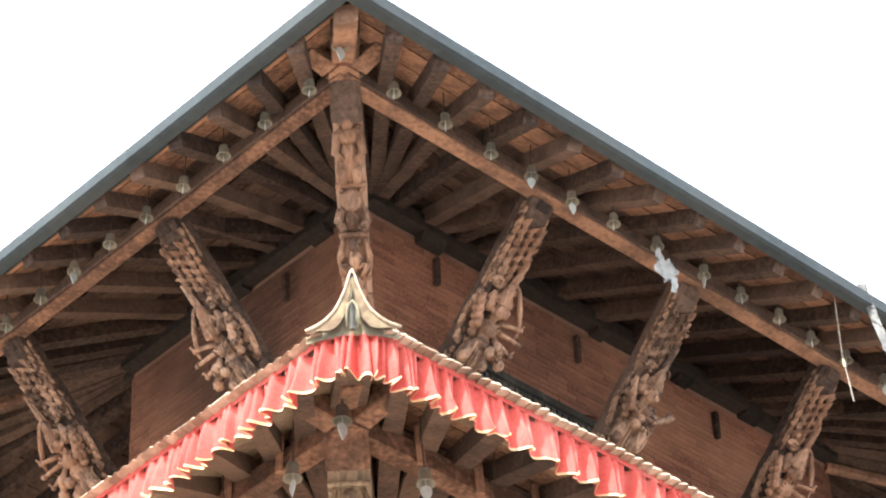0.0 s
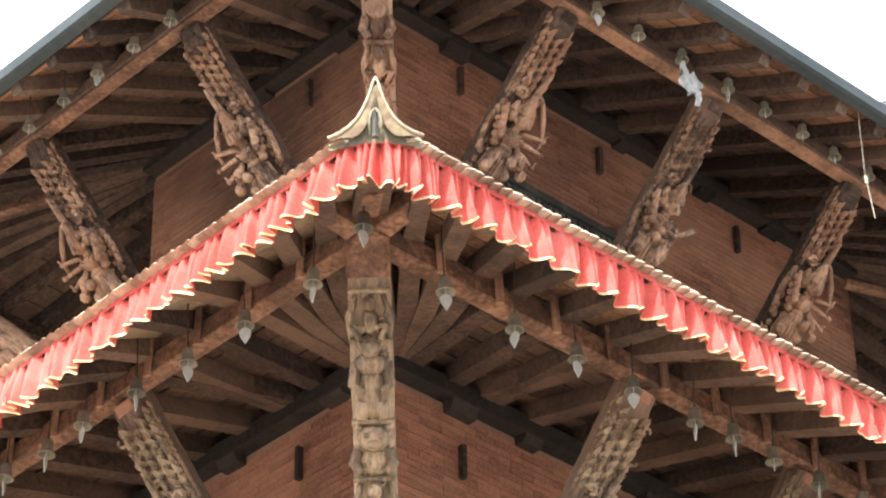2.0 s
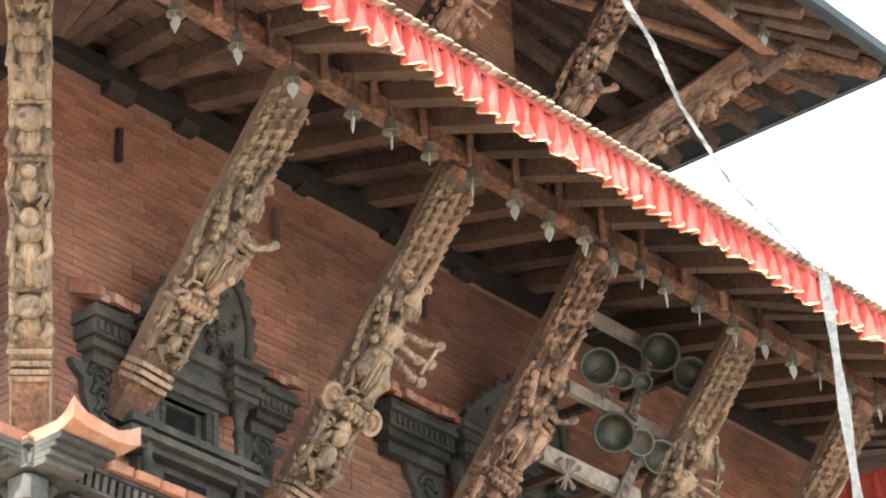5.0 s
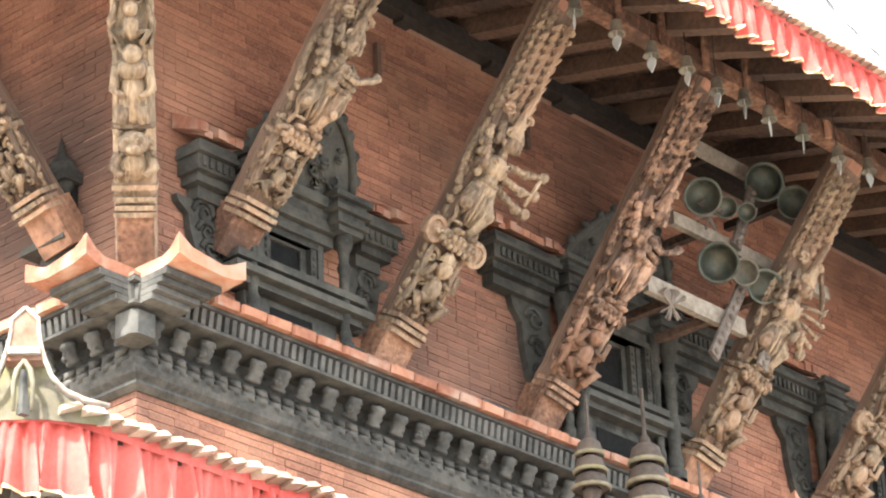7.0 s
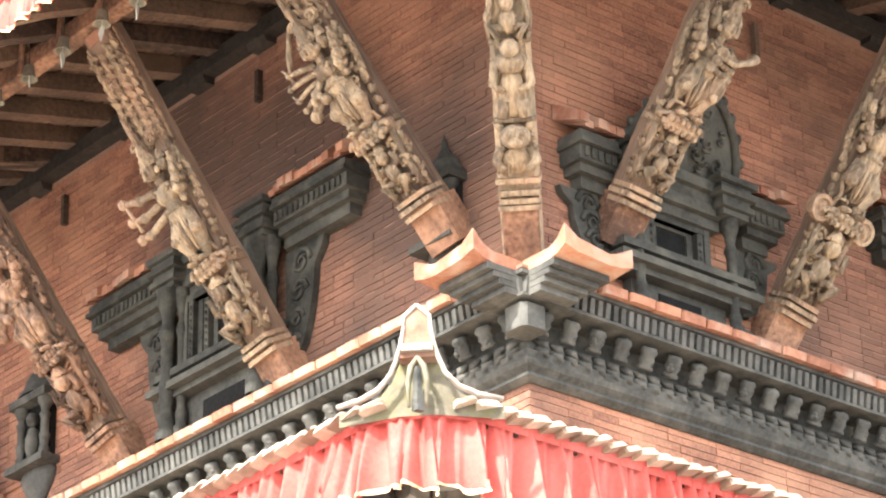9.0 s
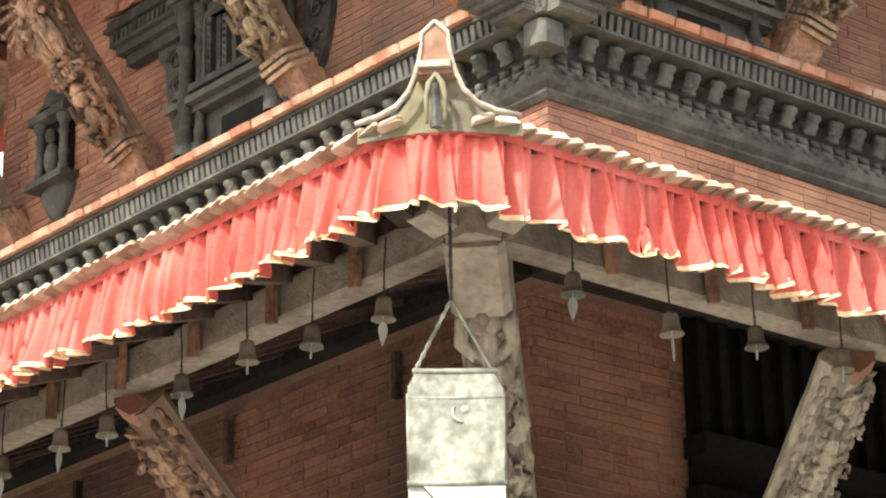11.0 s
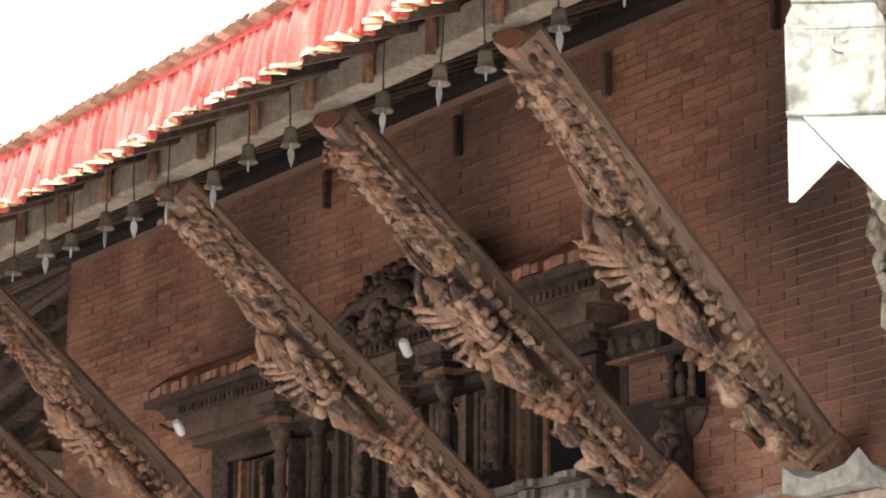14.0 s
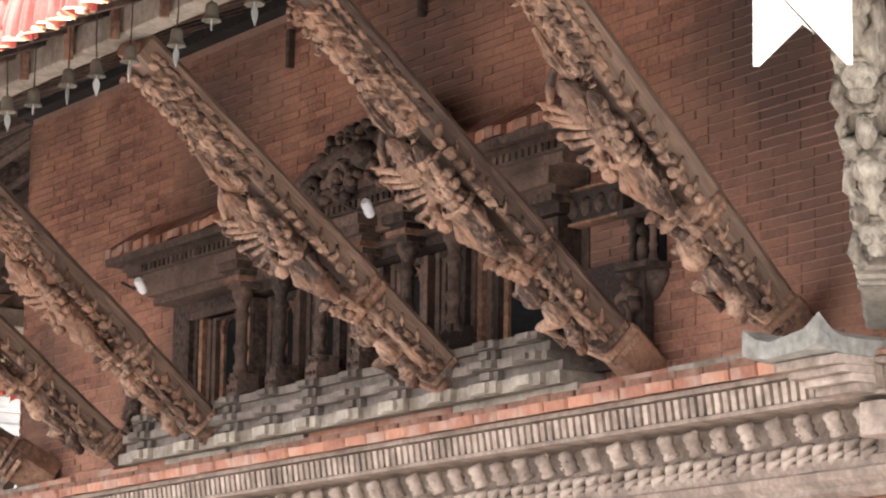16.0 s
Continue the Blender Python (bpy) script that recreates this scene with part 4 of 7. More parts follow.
def make_strut(length, arm, seed, mat, label, group, painted, w=0.20, style="ribs", arms=7, depth=0.20, side_mat=None, wheels=False, relief=1.2, fan=1.0, scales=True):
    """A carved strut; its own z runs from foot to head, y is the carved front, arm the side to which the many arms reach."""
    rnd = random.Random(seed)
    th = thing("roof_strut", label, "strut", group)
    L = length
    g = w / 0.25
    z_mid = L * 0.335
    b, y = z_mid + 0.075, 0.115
    h = L * 0.33
    z0 = b + h * 0.97
    m = Mesh()
    sections = []
    for i in range(31):
        z = L * i / 30
        # cut back behind the legs, full at the leaf head
        waist = 0.86 if z_mid + 0.05 < z < b + h * 0.45 else 1.0
        sections.append((rnd.uniform(-0.004, 0.004), 0.065 - depth / 2 - (0.012 if waist < 1 else 0), w * waist * (0.94 + rnd.uniform(-0.02, 0.02)), depth, z))
    m.loft(sections)
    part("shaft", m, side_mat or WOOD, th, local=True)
    # feathered ridges on the flanks beside the leaf head
    m = Mesh()
    n = int((L - z0) / 0.052)
    for sg in (-1, 1):
        for i in range(n):
            zz = z0 - 0.02 + 0.052 * i
            x = sg * (w * 0.47 + 0.004)
            for yy, k in ((0.03, 1.0), (-0.018, 0.85)):
                m.blob((x - sg * 0.004, yy + rnd.uniform(-0.005, 0.005), zz + 0.03 * (yy < 0)), (0.015 * k * rnd.uniform(0.8, 1.2), 0.023 * k, 0.034), n=7, rows=5, turn=Matrix.Rotation(rnd.uniform(-0.6, 0.2), 4, "X"))
    part("flank_carving", m, mat, th, local=True, smooth=True, kind="stuff")
    # foot: plain block and rings
    m = Mesh()
    m.box((0, 0.08 - (depth + 0.03) / 2, 0.12), (w * 1.05, depth + 0.03, 0.30), chamfer=0.014)
    part("foot_block", m, WOOD_WARM, th, "plain reddish wooden foot block", local=True)
    for k, zz in enumerate((0.235, 0.285, 0.335)):
        m = Mesh().box((0, 0.02, zz), (w * (1.06 + 0.05 * (k % 2)), 0.20 + 0.03 * (k % 2), 0.03), chamfer=0.012)
        part("foot_ring", m, mat, th, local=True)
    # foot panel: a small dancing form between scrolling stems
    m = Mesh()
    lo, hi = 0.37, z_mid - 0.02
    span = hi - lo
    small_form(m, (0, lo + span * 0.42), span / 0.34, 0.105)
    for sg in (-1, 1):
        for q in range(3):
            spiral(m, (sg * w * 0.40, lo + span * (0.14 + 0.33 * q)), span * 0.12, 1.3, sg if q % 2 else -sg, 0.085, 0.017)
        m.tube([(sg * w * 0.49, 0.06, lo), (sg * w * 0.53, 0.085, lo + span * 0.3), (sg * w * 0.48, 0.08, lo + span * 0.6), (sg * w * 0.54, 0.085, hi)], [0.02, 0.026, 0.02, 0.026], 7)
        for q in range(4):
            m.leaf((sg * w * 0.52, 0.05, lo + span * (0.1 + 0.25 * q)), 0.03, 0.05, 0.03, sg * 0.8)
    curls(m, rnd, 16, w, lo, hi, 0.075)
    part("foot_carving", deepen(m, relief), mat, th, local=True, smooth=True)
    # lotus base: slab with a row of petals above and below
    m = Mesh()
    m.box((0, 0.045, z_mid), (w * 1.14, 0.24, 0.035), chamfer=0.016)
    m.box((0, 0.035, z_mid + 0.055), (w * 1.0, 0.22, 0.03), chamfer=0.014)
    for k in range(6):
        x = (k - 2.5) * w * 0.18
        m.blob((x, 0.16, z_mid + 0.028), (w * 0.085, 0.026, 0.028), n=7, rows=5)
        m.blob((x, 0.155, z_mid - 0.028), (w * 0.08, 0.022, 0.022), n=7, rows=4)
    for sg in (-1, 1):
        spiral(m, (sg * w * 0.54, z_mid + 0.01), 0.042, 1.2, sg, 0.12, 0.02)
    part("lotus_base", deepen(m, relief), mat, th, local=True, smooth=True)
    if wheels:
        for sg in (-1, 1):
            m = Mesh()
            m.lathe([(0.0, 0.035), (0.022, 0.035), (0.03, 0.02), (0.055, 0.018), (0.062, 0.034), (0.085, 0.034), (0.092, 0.02), (0.092, -0.02), (0.0, -0.02)], 18, pose(sg * (w * 0.5 + 0.06), 0.10, z_mid + 0.03, -90, 0, 0))
            part("carved_wheel", m, mat, th, "small carved chariot wheel", local=True, smooth=False)
    # the many-armed figure, one plain mesh
    f = Mesh()
    hip, chest, head = b + h * 0.36, b + h * 0.56, b + h * 0.76
    f.blob((0, y + 0.01, hip + 0.02), (0.088 * g, 0.07, h * 0.085), n=10, rows=6)
    f.blob((0, y + 0.005, (hip + chest) / 2), (0.066 * g, 0.058, h * 0.13), n=10, rows=6)
    f.blob((0, y + 0.015, chest), (0.096 * g, 0.066, h * 0.10), n=10, rows=6)
    f.tube([(0, y + 0.02, chest + 0.05), (0, y + 0.03, head - 0.03)], [0.034, 0.032], 8)
    f.blob((0, y + 0.05, head), (0.052 * g, 0.055, 0.064), n=10, rows=7)
    f.blob((0, y + 0.105, head - 0.006), (0.012, 0.014, 0.022), n=6, rows=4)
    f.lathe([(0.055, 0), (0.066, 0.014), (0.05, 0.03), (0.056, 0.055), (0.038, 0.085), (0.042, 0.10), (0.018, 0.15), (0.0, 0.165)], 10, pose(0, y + 0.035, head + 0.04, -8, 0, 0))
    for k in range(5):
        t = math.pi * (k + 0.5) / 5
        f.leaf((0.062 * math.cos(t), y + 0.04 + 0.03 * math.sin(t), head + 0.075), 0.018, 0.036, 0.012, -0.5 * math.cos(t))
    for sg in (-1, 1):
        f.lathe([(0, 0.01), (0.022, 0.008), (0.026, 0), (0.0, -0.006)], 9, pose(sg * 0.062 * g, y + 0.06, head - 0.012, -80, 0, 0))
        # heads beside the middle one
        f.blob((sg * 0.08 * g, y + 0.015, head + 0.012), (0.036, 0.042, 0.05), n=8, rows=6)
        f.lathe([(0.038, 0), (0.03, 0.03), (0.012, 0.07), (0, 0.075)], 8, pose(sg * 0.085 * g, y + 0.01, head + 0.045))
        # strong bent legs with anklets
        out = 0.10 if sg == -arm else 0.055
        f.tube([(sg * 0.04 * g, y, hip), (sg * (0.045 + out * 0.75) * g, y + 0.045, b + h * 0.215), (sg * (0.02 + out * 0.55) * g, y + 0.015, b + 0.045), (sg * 0.055 * g, y + 0.01, b + 0.012)], [0.056 * g, 0.050 * g, 0.034 * g, 0.03 * g], 9)
        f.blob((sg * (0.045 + out * 0.75) * g, y + 0.055, b + h * 0.215), (0.046 * g, 0.042, 0.045), n=9, rows=6)
        f.lathe([(0.038, 0), (0.046, 0.009), (0.038, 0.018)], 9, pose(sg * (0.03 + out * 0.5) * g, y + 0.013, b + 0.05))
        f.blob((sg * 0.062 * g, y + 0.045, b + 0.008), (0.034, 0.058, 0.02), n=8, rows=5)
        # long scarf ends falling beside the legs
        f.tube([(sg * 0.09 * g, y, hip + 0.03), (sg * 0.128 * g, y + 0.01, b + h * 0.20), (sg * 0.105 * g, y + 0.01, b + h * 0.10), (sg * 0.13 * g, y, b)], [0.016, 0.022, 0.014, 0.02], 6, 0.6)
    # skirt folds and sash between the legs
    for k in range(5):
        x = (k - 2) * 0.026 * g
        f.tube([(x, y + 0.055, hip + 0.03), (x * 1.3, y + 0.06 - 0.01 * abs(k - 2), b + h * 0.20), (x * 0.8, y + 0.03, b + h * 0.08)], [0.014, 0.017, 0.008], 6)
    f.lathe([(0.070 * g, 0), (0.086 * g, 0.012), (0.07 * g, 0.03)], 12, pose(0, y + 0.006, hip + 0.045))
    for r, dz in ((0.05, 0.055), (0.074, 0.035)):
        f.tube([(r * g * math.cos(t), y + 0.062, chest + dz + 0.03 * math.sin(t)) for t in [math.pi + k * 0.39 for k in range(9)]], 0.010, 6)
    if style == "ribs":
        # a fan of straight forearms with gaps between, below a long staff
        for k in range(arms):
            q = k / (arms - 1)
            sh = Vector((arm * 0.07 * g, y + 0.01, chest + h * (0.09 - 0.22 * q)))
            r = ((0.205 if arms > 5 else 0.19) * g + 0.03 * math.sin(math.pi * q)) * fan
            ang = 0.30 - 1.05 * q
            tip = sh + Vector((arm * r * math.cos(ang), 0.05 + 0.28 * (fan - 1) + 0.012 * (k % 2), r * math.sin(ang) * 0.75))
            f.tube([sh, sh.lerp(tip, 0.55) + Vector((0, 0.012, 0.004)), tip], [0.022, 0.017, 0.014], 7)
            f.blob(tip, (0.024, 0.022, 0.022), n=7, rows=5)
            if k % 2 == 0:
                f.tube([tip, tip + Vector((arm * 0.006, 0.02, 0.045))], [0.011, 0.006], 5)
        grip = Vector((arm * 0.255 * g * fan, y + 0.05 + 0.28 * (fan - 1), chest + h * 0.12))
        f.tube([grip - Vector((0, 0, 0.07)), grip, Vector((arm * 0.20 * g * fan, y + 0.03 + 0.15 * (fan - 1), head + 0.06)), Vector((arm * 0.13 * g, y, head + 0.19))], [0.010, 0.013, 0.021, 0.015], 7)
        limb(f, [(arm * 0.08 * g, y, chest - 0.03), (arm * 0.165 * g, y + 0.05, chest - h * 0.16), (arm * 0.225 * g, y + 0.06, chest - h * 0.26)], 0.034, 0.024)
        limb(f, [(arm * 0.07 * g, y, chest - 0.01), (arm * 0.12 * g, y + 0.075, chest - h * 0.12), (arm * 0.05 * g, y + 0.10, chest - h * 0.20)], 0.030, 0.022)
    elif style == "ladder":
        # three long bent arms holding a rod
        for k in range(3):
            sh = Vector((arm * 0.07, y + 0.01, chest + h * (0.07 - 0.09 * k)))
            el = sh + Vector((arm * (0.14 + 0.02 * k), 0.05, 0.01 - 0.035 * k))
            tip = el + Vector((arm * (0.11 - 0.025 * k), 0.03, 0.04 - 0.02 * k))
            limb(f, [sh, el, tip], 0.030, 0.021)
            f.blob(tip, (0.03, 0.026, 0.028), n=7, rows=5)
        f.tube([(arm * 0.315, y + 0.09, chest + h * 0.16), (arm * 0.275, y + 0.09, chest - h * 0.13)], [0.014, 0.014], 6)
    else:
        # arms folded over the chest, a horn held to the side and a round shield
        for k, zz in enumerate((0.08, 0.0, -0.07)):
            limb(f, [(arm * 0.09 * g, y + 0.02, chest + h * zz), (arm * 0.13 * g, y + 0.06, chest + h * (zz - 0.09)), (-arm * 0.02 * k, y + 0.095, chest + h * (zz - 0.07))], 0.028, 0.021)
        f.tube([(-arm * 0.03, y + 0.10, chest - 0.02), (arm * 0.10 * g, y + 0.11, chest - 0.03), (arm * 0.21 * g, y + 0.10, chest + 0.03), (arm * 0.25 * g, y + 0.09, chest + 0.07)], [0.013, 0.02, 0.024, 0.034], 8)
        f.blob((arm * 0.085 * g, y + 0.06, hip - h * 0.05), (0.056, 0.03, 0.115), n=12, rows=8, turn=Matrix.Rotation(arm * 0.25, 4, "Y"))
        f.tube([(arm * 0.085 * g + 0.05 * math.cos(t), y + 0.08, hip - h * 0.05 + 0.10 * math.sin(t)) for t in [k * 0.524 for k in range(13)]], 0.009, 5)
    for k in range(4):
        # raised arms of the other side, ending in small attributes
        el = Vector((-arm * (0.125 + 0.012 * k) * g, y + 0.03 - 0.012 * k, chest + h * (-0.10 + 0.075 * k)))
        tip = el + Vector((-arm * 0.012, 0.03, 0.065))
        limb(f, [(-arm * 0.075 * g, y + 0.01, chest + h * 0.05), el, tip], 0.024, 0.018)
        f.box((tip.x, tip.y, tip.z + 0.03), (0.03, 0.03, 0.045), chamfer=0.008)
    # leafy spray rising behind the other shoulder
    for k in range(7):
        p = Vector((-arm * (w * 0.5 + 0.012 + 0.028 * math.sin(k * 0.52)), 0.05, hip + h * (0.0 + 0.075 * k)))
        f.leaf((p.x, p.y, p.z), 0.034, 0.066, 0.035, -arm * 0.55)
        f.blob(p, (0.022, 0.028, 0.03), n=7, rows=4)
    # curled edge along the arm side
    for k in range(5):
        spiral(f, (arm * w * 0.5, b + h * (0.06 + 0.075 * k)), 0.03, 1.1, arm, 0.06, 0.014)
    curls(f, rnd, 34, w, b, b + h, 0.078)
    # folds and buds wrapping round the flanks beside the figure
    for sg in (-1, 1):
        for k in range(int((z0 - 0.4) / 0.07)):
            zz = 0.4 + 0.07 * k + rnd.uniform(-0.015, 0.015)
            x = sg * w * (0.46 if zz > b and zz < b + h * 0.45 else 0.485)
            f.blob((x, rnd.uniform(0.015, 0.05), zz), (rnd.uniform(0.016, 0.028), rnd.uniform(0.02, 0.036), rnd.uniform(0.022, 0.045)), n=7, rows=4, turn=Matrix.Rotation(rnd.uniform(-0.8, 0.8), 4, "X"))
            if k % 2:
                f.tube([(x, 0.05, zz - 0.03), (x + sg * 0.014, 0.01, zz), (x, -0.03, zz + 0.03)], [0.009, 0.014, 0.006], 6)
    part("carved_figure", deepen(f, relief), mat, th, "weathered many-armed carved figure", local=True, smooth=True)
    # head: three ropes of overlapping leaves with deep grooves between, toothed at the edges
    m = Mesh()
    step = 0.072
    rows = int((L - z0 - 0.10) / step)
    for i in range(rows):
        zz = z0 + (i + 0.5) * step
        for j in range(3):
            x = (j - 1) * w * 0.31
            k = rnd.uniform(0.9, 1.1)
            zj = zz - (0.036 if j == 1 else 0.0)
            if scales:
                m.leaf((x + rnd.uniform(-0.004, 0.004), 0.07, zj), w * 0.145 * k, step * 0.68, 0.05 * rnd.uniform(0.8, 1.2), rnd.uniform(-0.12, 0.12))
                m.blob((x, 0.075, zj - 0.016), (w * 0.085, 0.026, step * 0.36), n=7, rows=4)
            else:
                m.leaf((x + rnd.uniform(-0.004, 0.004), 0.068, zj), w * 0.15 * k, step * 0.75, 0.034 * rnd.uniform(0.6, 1.3), rnd.uniform(-0.3, 0.3))
                m.blob((x + rnd.uniform(-0.006, 0.006), 0.08, zj - 0.02), (w * 0.125 * k, 0.034, step * 0.66), n=8, rows=5, turn=Matrix.Rotation(rnd.uniform(-0.35, 0.35), 4, "Y"))
        for sg in (-1, 1):
            m.leaf((sg * w * 0.46, 0.05, zz), 0.03, step * rnd.uniform(0.5, 0.75), 0.03, sg * rnd.uniform(0.15, 0.5))
    m.tube([(arm * 0.02, 0.12, z0 - 0.05), (arm * 0.03, 0.14, z0 + 0.10), (arm * 0.07, 0.12, z0 + 0.24)], [0.03, 0.024, 0.012], 7)
    for sg in (-1, 1):
        spiral(m, (sg * w * 0.33, z0 + 0.02), 0.045, 1.3, sg, 0.105, 0.02)
    curls(m, rnd, 6 if scales else 26, w, z0, L - 0.12, 0.085)
    part("leaf_carving", deepen(m, relief), mat, th, "overlapping carved leaves", local=True)
    m = Mesh()
    m.box((0, 0.03, L - 0.03), (w * 0.72, 0.10, 0.07), chamfer=0.03)
    part("head_block", m, PAINT_ORANGE if painted else WOOD, th, "faded orange painted head block" if painted else "", local=True)
    return th


def make_corner_strut(length, seed, mat, label, w, pale):
    """Corner strut: stacked carved masks and creatures under a plain bracket head."""
    rnd = random.Random(seed)
    th = thing("corner_strut", label, "strut")
    L = length
    m = Mesh()
    m.loft([(0, -0.02, w * (0.97 + rnd.uniform(-0.03, 0.03)), 0.2, L * i / 14) for i in range(15)])
    part("shaft", m, mat, th, local=True)
    m = Mesh()
    m.box((0, 0.0, 0.16), (w * 0.86, 0.22, 0.34), chamfer=0.012)
    for zz, e in ((0.34, 1.0), (0.38, 0.92), (0.43, 1.0), (0.50, 1.06)):
        part("foot_moulding", Mesh().box((0, 0.01, zz), (w * e, 0.24, 0.03), chamfer=0.01), WOOD_PALE if pale else mat, th, local=True)
    part("foot_block", m, WOOD_PALE if pale else WOOD_WARM, th, local=True)
    c = Mesh()
    z = 0.54
    k = 0
    f = w / 0.25
    while z < L - 0.42:
        if k % 3 == 1:
            # tall plain-bodied standing form
            s = 0.46
            c.blob((0, 0.07, z + 0.14), (0.085 * f, 0.06, 0.17), n=10, rows=7)
            c.blob((0, 0.09, z + 0.32), (0.10 * f, 0.055, 0.07), n=10, rows=6)
            c.blob((0, 0.12, z + 0.41), (0.058 * f, 0.055, 0.055), n=10, rows=6)
            for sg in (-1, 1):
                c.tube([(sg * 0.09 * f, 0.09, z + 0.33), (sg * 0.112 * f, 0.10, z + 0.2), (sg * 0.05 * f, 0.13, z + 0.16)], [0.032, 0.028, 0.02], 8)
                c.tube([(sg * 0.045 * f, 0.09, z + 0.10), (sg * 0.065 * f, 0.10, z - 0.0)], [0.045, 0.035], 8)
                c.blob((sg * 0.06 * f, 0.10, z + 0.43), (0.02 * f, 0.02, 0.045), n=6, rows=4, turn=Matrix.Rotation(sg * 0.4, 4, "Y"))
            curls(c, rnd, 6, w * 0.9, z + 0.02, z + 0.46, 0.07)
        elif k % 3 == 0:
            # crouching beast with a broad mask
            s = 0.33
            c.blob((0, 0.065, z + 0.09), (0.115 * f, 0.055, 0.10), n=10, rows=6)
            c.blob((0, 0.10, z + 0.22), (0.095 * f, 0.06, 0.075), n=10, rows=6)
            c.blob((0, 0.155, z + 0.195), (0.045 * f, 0.035, 0.03), n=8, rows=5)
            for sg in (-1, 1):
                c.blob((sg * 0.042 * f, 0.15, z + 0.245), (0.022 * f, 0.02, 0.018), n=7, rows=4)
                c.blob((sg * 0.09 * f, 0.09, z + 0.285), (0.028 * f, 0.025, 0.045), n=7, rows=4, turn=Matrix.Rotation(sg * 0.6, 4, "Y"))
                c.tube([(sg * 0.085 * f, 0.08, z + 0.15), (sg * 0.118 * f, 0.11, z + 0.08), (sg * 0.07 * f, 0.14, z + 0.03)], [0.036, 0.032, 0.026], 8)
            curls(c, rnd, 9, w * 0.95, z, z + 0.32, 0.07)
        else:
            # small squatting form in a leafy frame
            s = 0.29
            c.blob((0, 0.09, z + 0.10), (0.055 * f, 0.05, 0.08), n=9, rows=6)
            c.blob((0, 0.12, z + 0.21), (0.042 * f, 0.042, 0.045), n=9, rows=6)
            for sg in (-1, 1):
                c.tube([(sg * 0.04 * f, 0.10, z + 0.06), (sg * 0.10 * f, 0.12, z + 0.08), (sg * 0.06 * f, 0.12, z + 0.0)], [0.034, 0.028, 0.02], 7)
                c.tube([(sg * 0.105 * f, 0.07, z), (sg * 0.118 * f, 0.08, z + 0.13), (sg * 0.08 * f, 0.08, z + 0.25)], [0.022, 0.026, 0.016], 7)
            curls(c, rnd, 9, w * 0.95, z, z + 0.28, 0.07)
        c.box((0, 0.04, z + s - 0.012), (w * 0.98, 0.14, 0.026), chamfer=0.01)
        z += s
        k += 1
    part("carved_figure", deepen(c, 1.4), mat, th, "stacked carved beasts", local=True, smooth=True)
    m = Mesh()
    m.box((0, 0.05, L - 0.10), (w * 1.02, 0.30, 0.36), chamfer=0.03)
    part("head_block", m, WOOD_PALE if pale else WOOD_WARM if w > 0.22 else WOOD, th, local=True)
    return th


def place_struts(spec, a0, z0, a1, z1, mats, label, group, painted, width, common, styles):
    """spec: (side, foot u, head u, variant, and how far the foot stands higher)."""
    made = {}
    for side, u0, u1, var, *rise in spec:
        m, length = strut_pose(side, u0, a0, z0 + (rise[0] if rise else 0), u1, a1, z1)
        if side == "E" and group == "middle roof struts":
            m.translation.x += B_EAST
        if side == "N" and group == "upper roof struts":
            m.translation.y -= A_NORTH
        key = (side in "RN", var, bool(rise))
        if key not in made:
            look_of = styles.get((side, var), {})
            made[key] = make_strut(length, 1 if side in "LE" else -1, 31 * var + 7 * len(made) + len(group), mats[var % len(mats)], label, group, painted, width, **{**common, **look_of})
            made[key].matrix_basis = m
        else:
            copy_thing(made[key], m)


place_struts([("R", -2.34, -2.26, 0), ("R", -0.87, -0.80, 1), ("R", 0.62, 0.70, 0), ("R", 2.1, 2.2, 1),
              ("L", -2.2, -2.2, 0), ("L", -0.5, -0.45, 1),
              ("E", -1.9, -1.9, 0), ("E", -0.5, -0.5, 1), ("N", -1.6, -1.6, 0), ("N", 0, 0, 1), ("N", 1.6, 1.6, 0)],
             A_WALL + 0.06, 11.32, A_BEAM - 0.02, A_BEAM_Z - 0.03, (CARVED, CARVED), "dark weathered carved wooden strut under the upper roof", "upper roof struts", False, 0.21, dict(arms=4), {("R", 1): dict(style="fold")})
place_struts([("R", -2.32, -2.13, 3, 0.37), ("R", -1.0, -0.57, 1), ("R", 0.5, 0.93, 2), ("R", 2.1, 2.64, 0), ("R", 3.65, 4.2, 1), ("R", 5.2, 5.75, 0),
              ("L", -2.40, -2.17, 3, 0.40), ("L", -0.8, -0.45, 1), ("L", 0.99, 1.5, 2), ("L", 2.7, 2.9, 0),
              ("E", -1.6, -1.6, 0), ("E", 0, 0, 1), ("E", 1.6, 1.6, 2), ("N", -1.6, -1.6, 0), ("N", 0, 0, 1), ("N", 1.6, 1.6, 2)],
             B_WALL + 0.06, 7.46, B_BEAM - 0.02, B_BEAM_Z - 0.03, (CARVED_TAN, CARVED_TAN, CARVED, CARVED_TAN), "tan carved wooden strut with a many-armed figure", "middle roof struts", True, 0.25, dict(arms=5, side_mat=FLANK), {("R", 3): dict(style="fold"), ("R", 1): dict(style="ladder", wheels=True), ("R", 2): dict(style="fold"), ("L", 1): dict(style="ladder")})
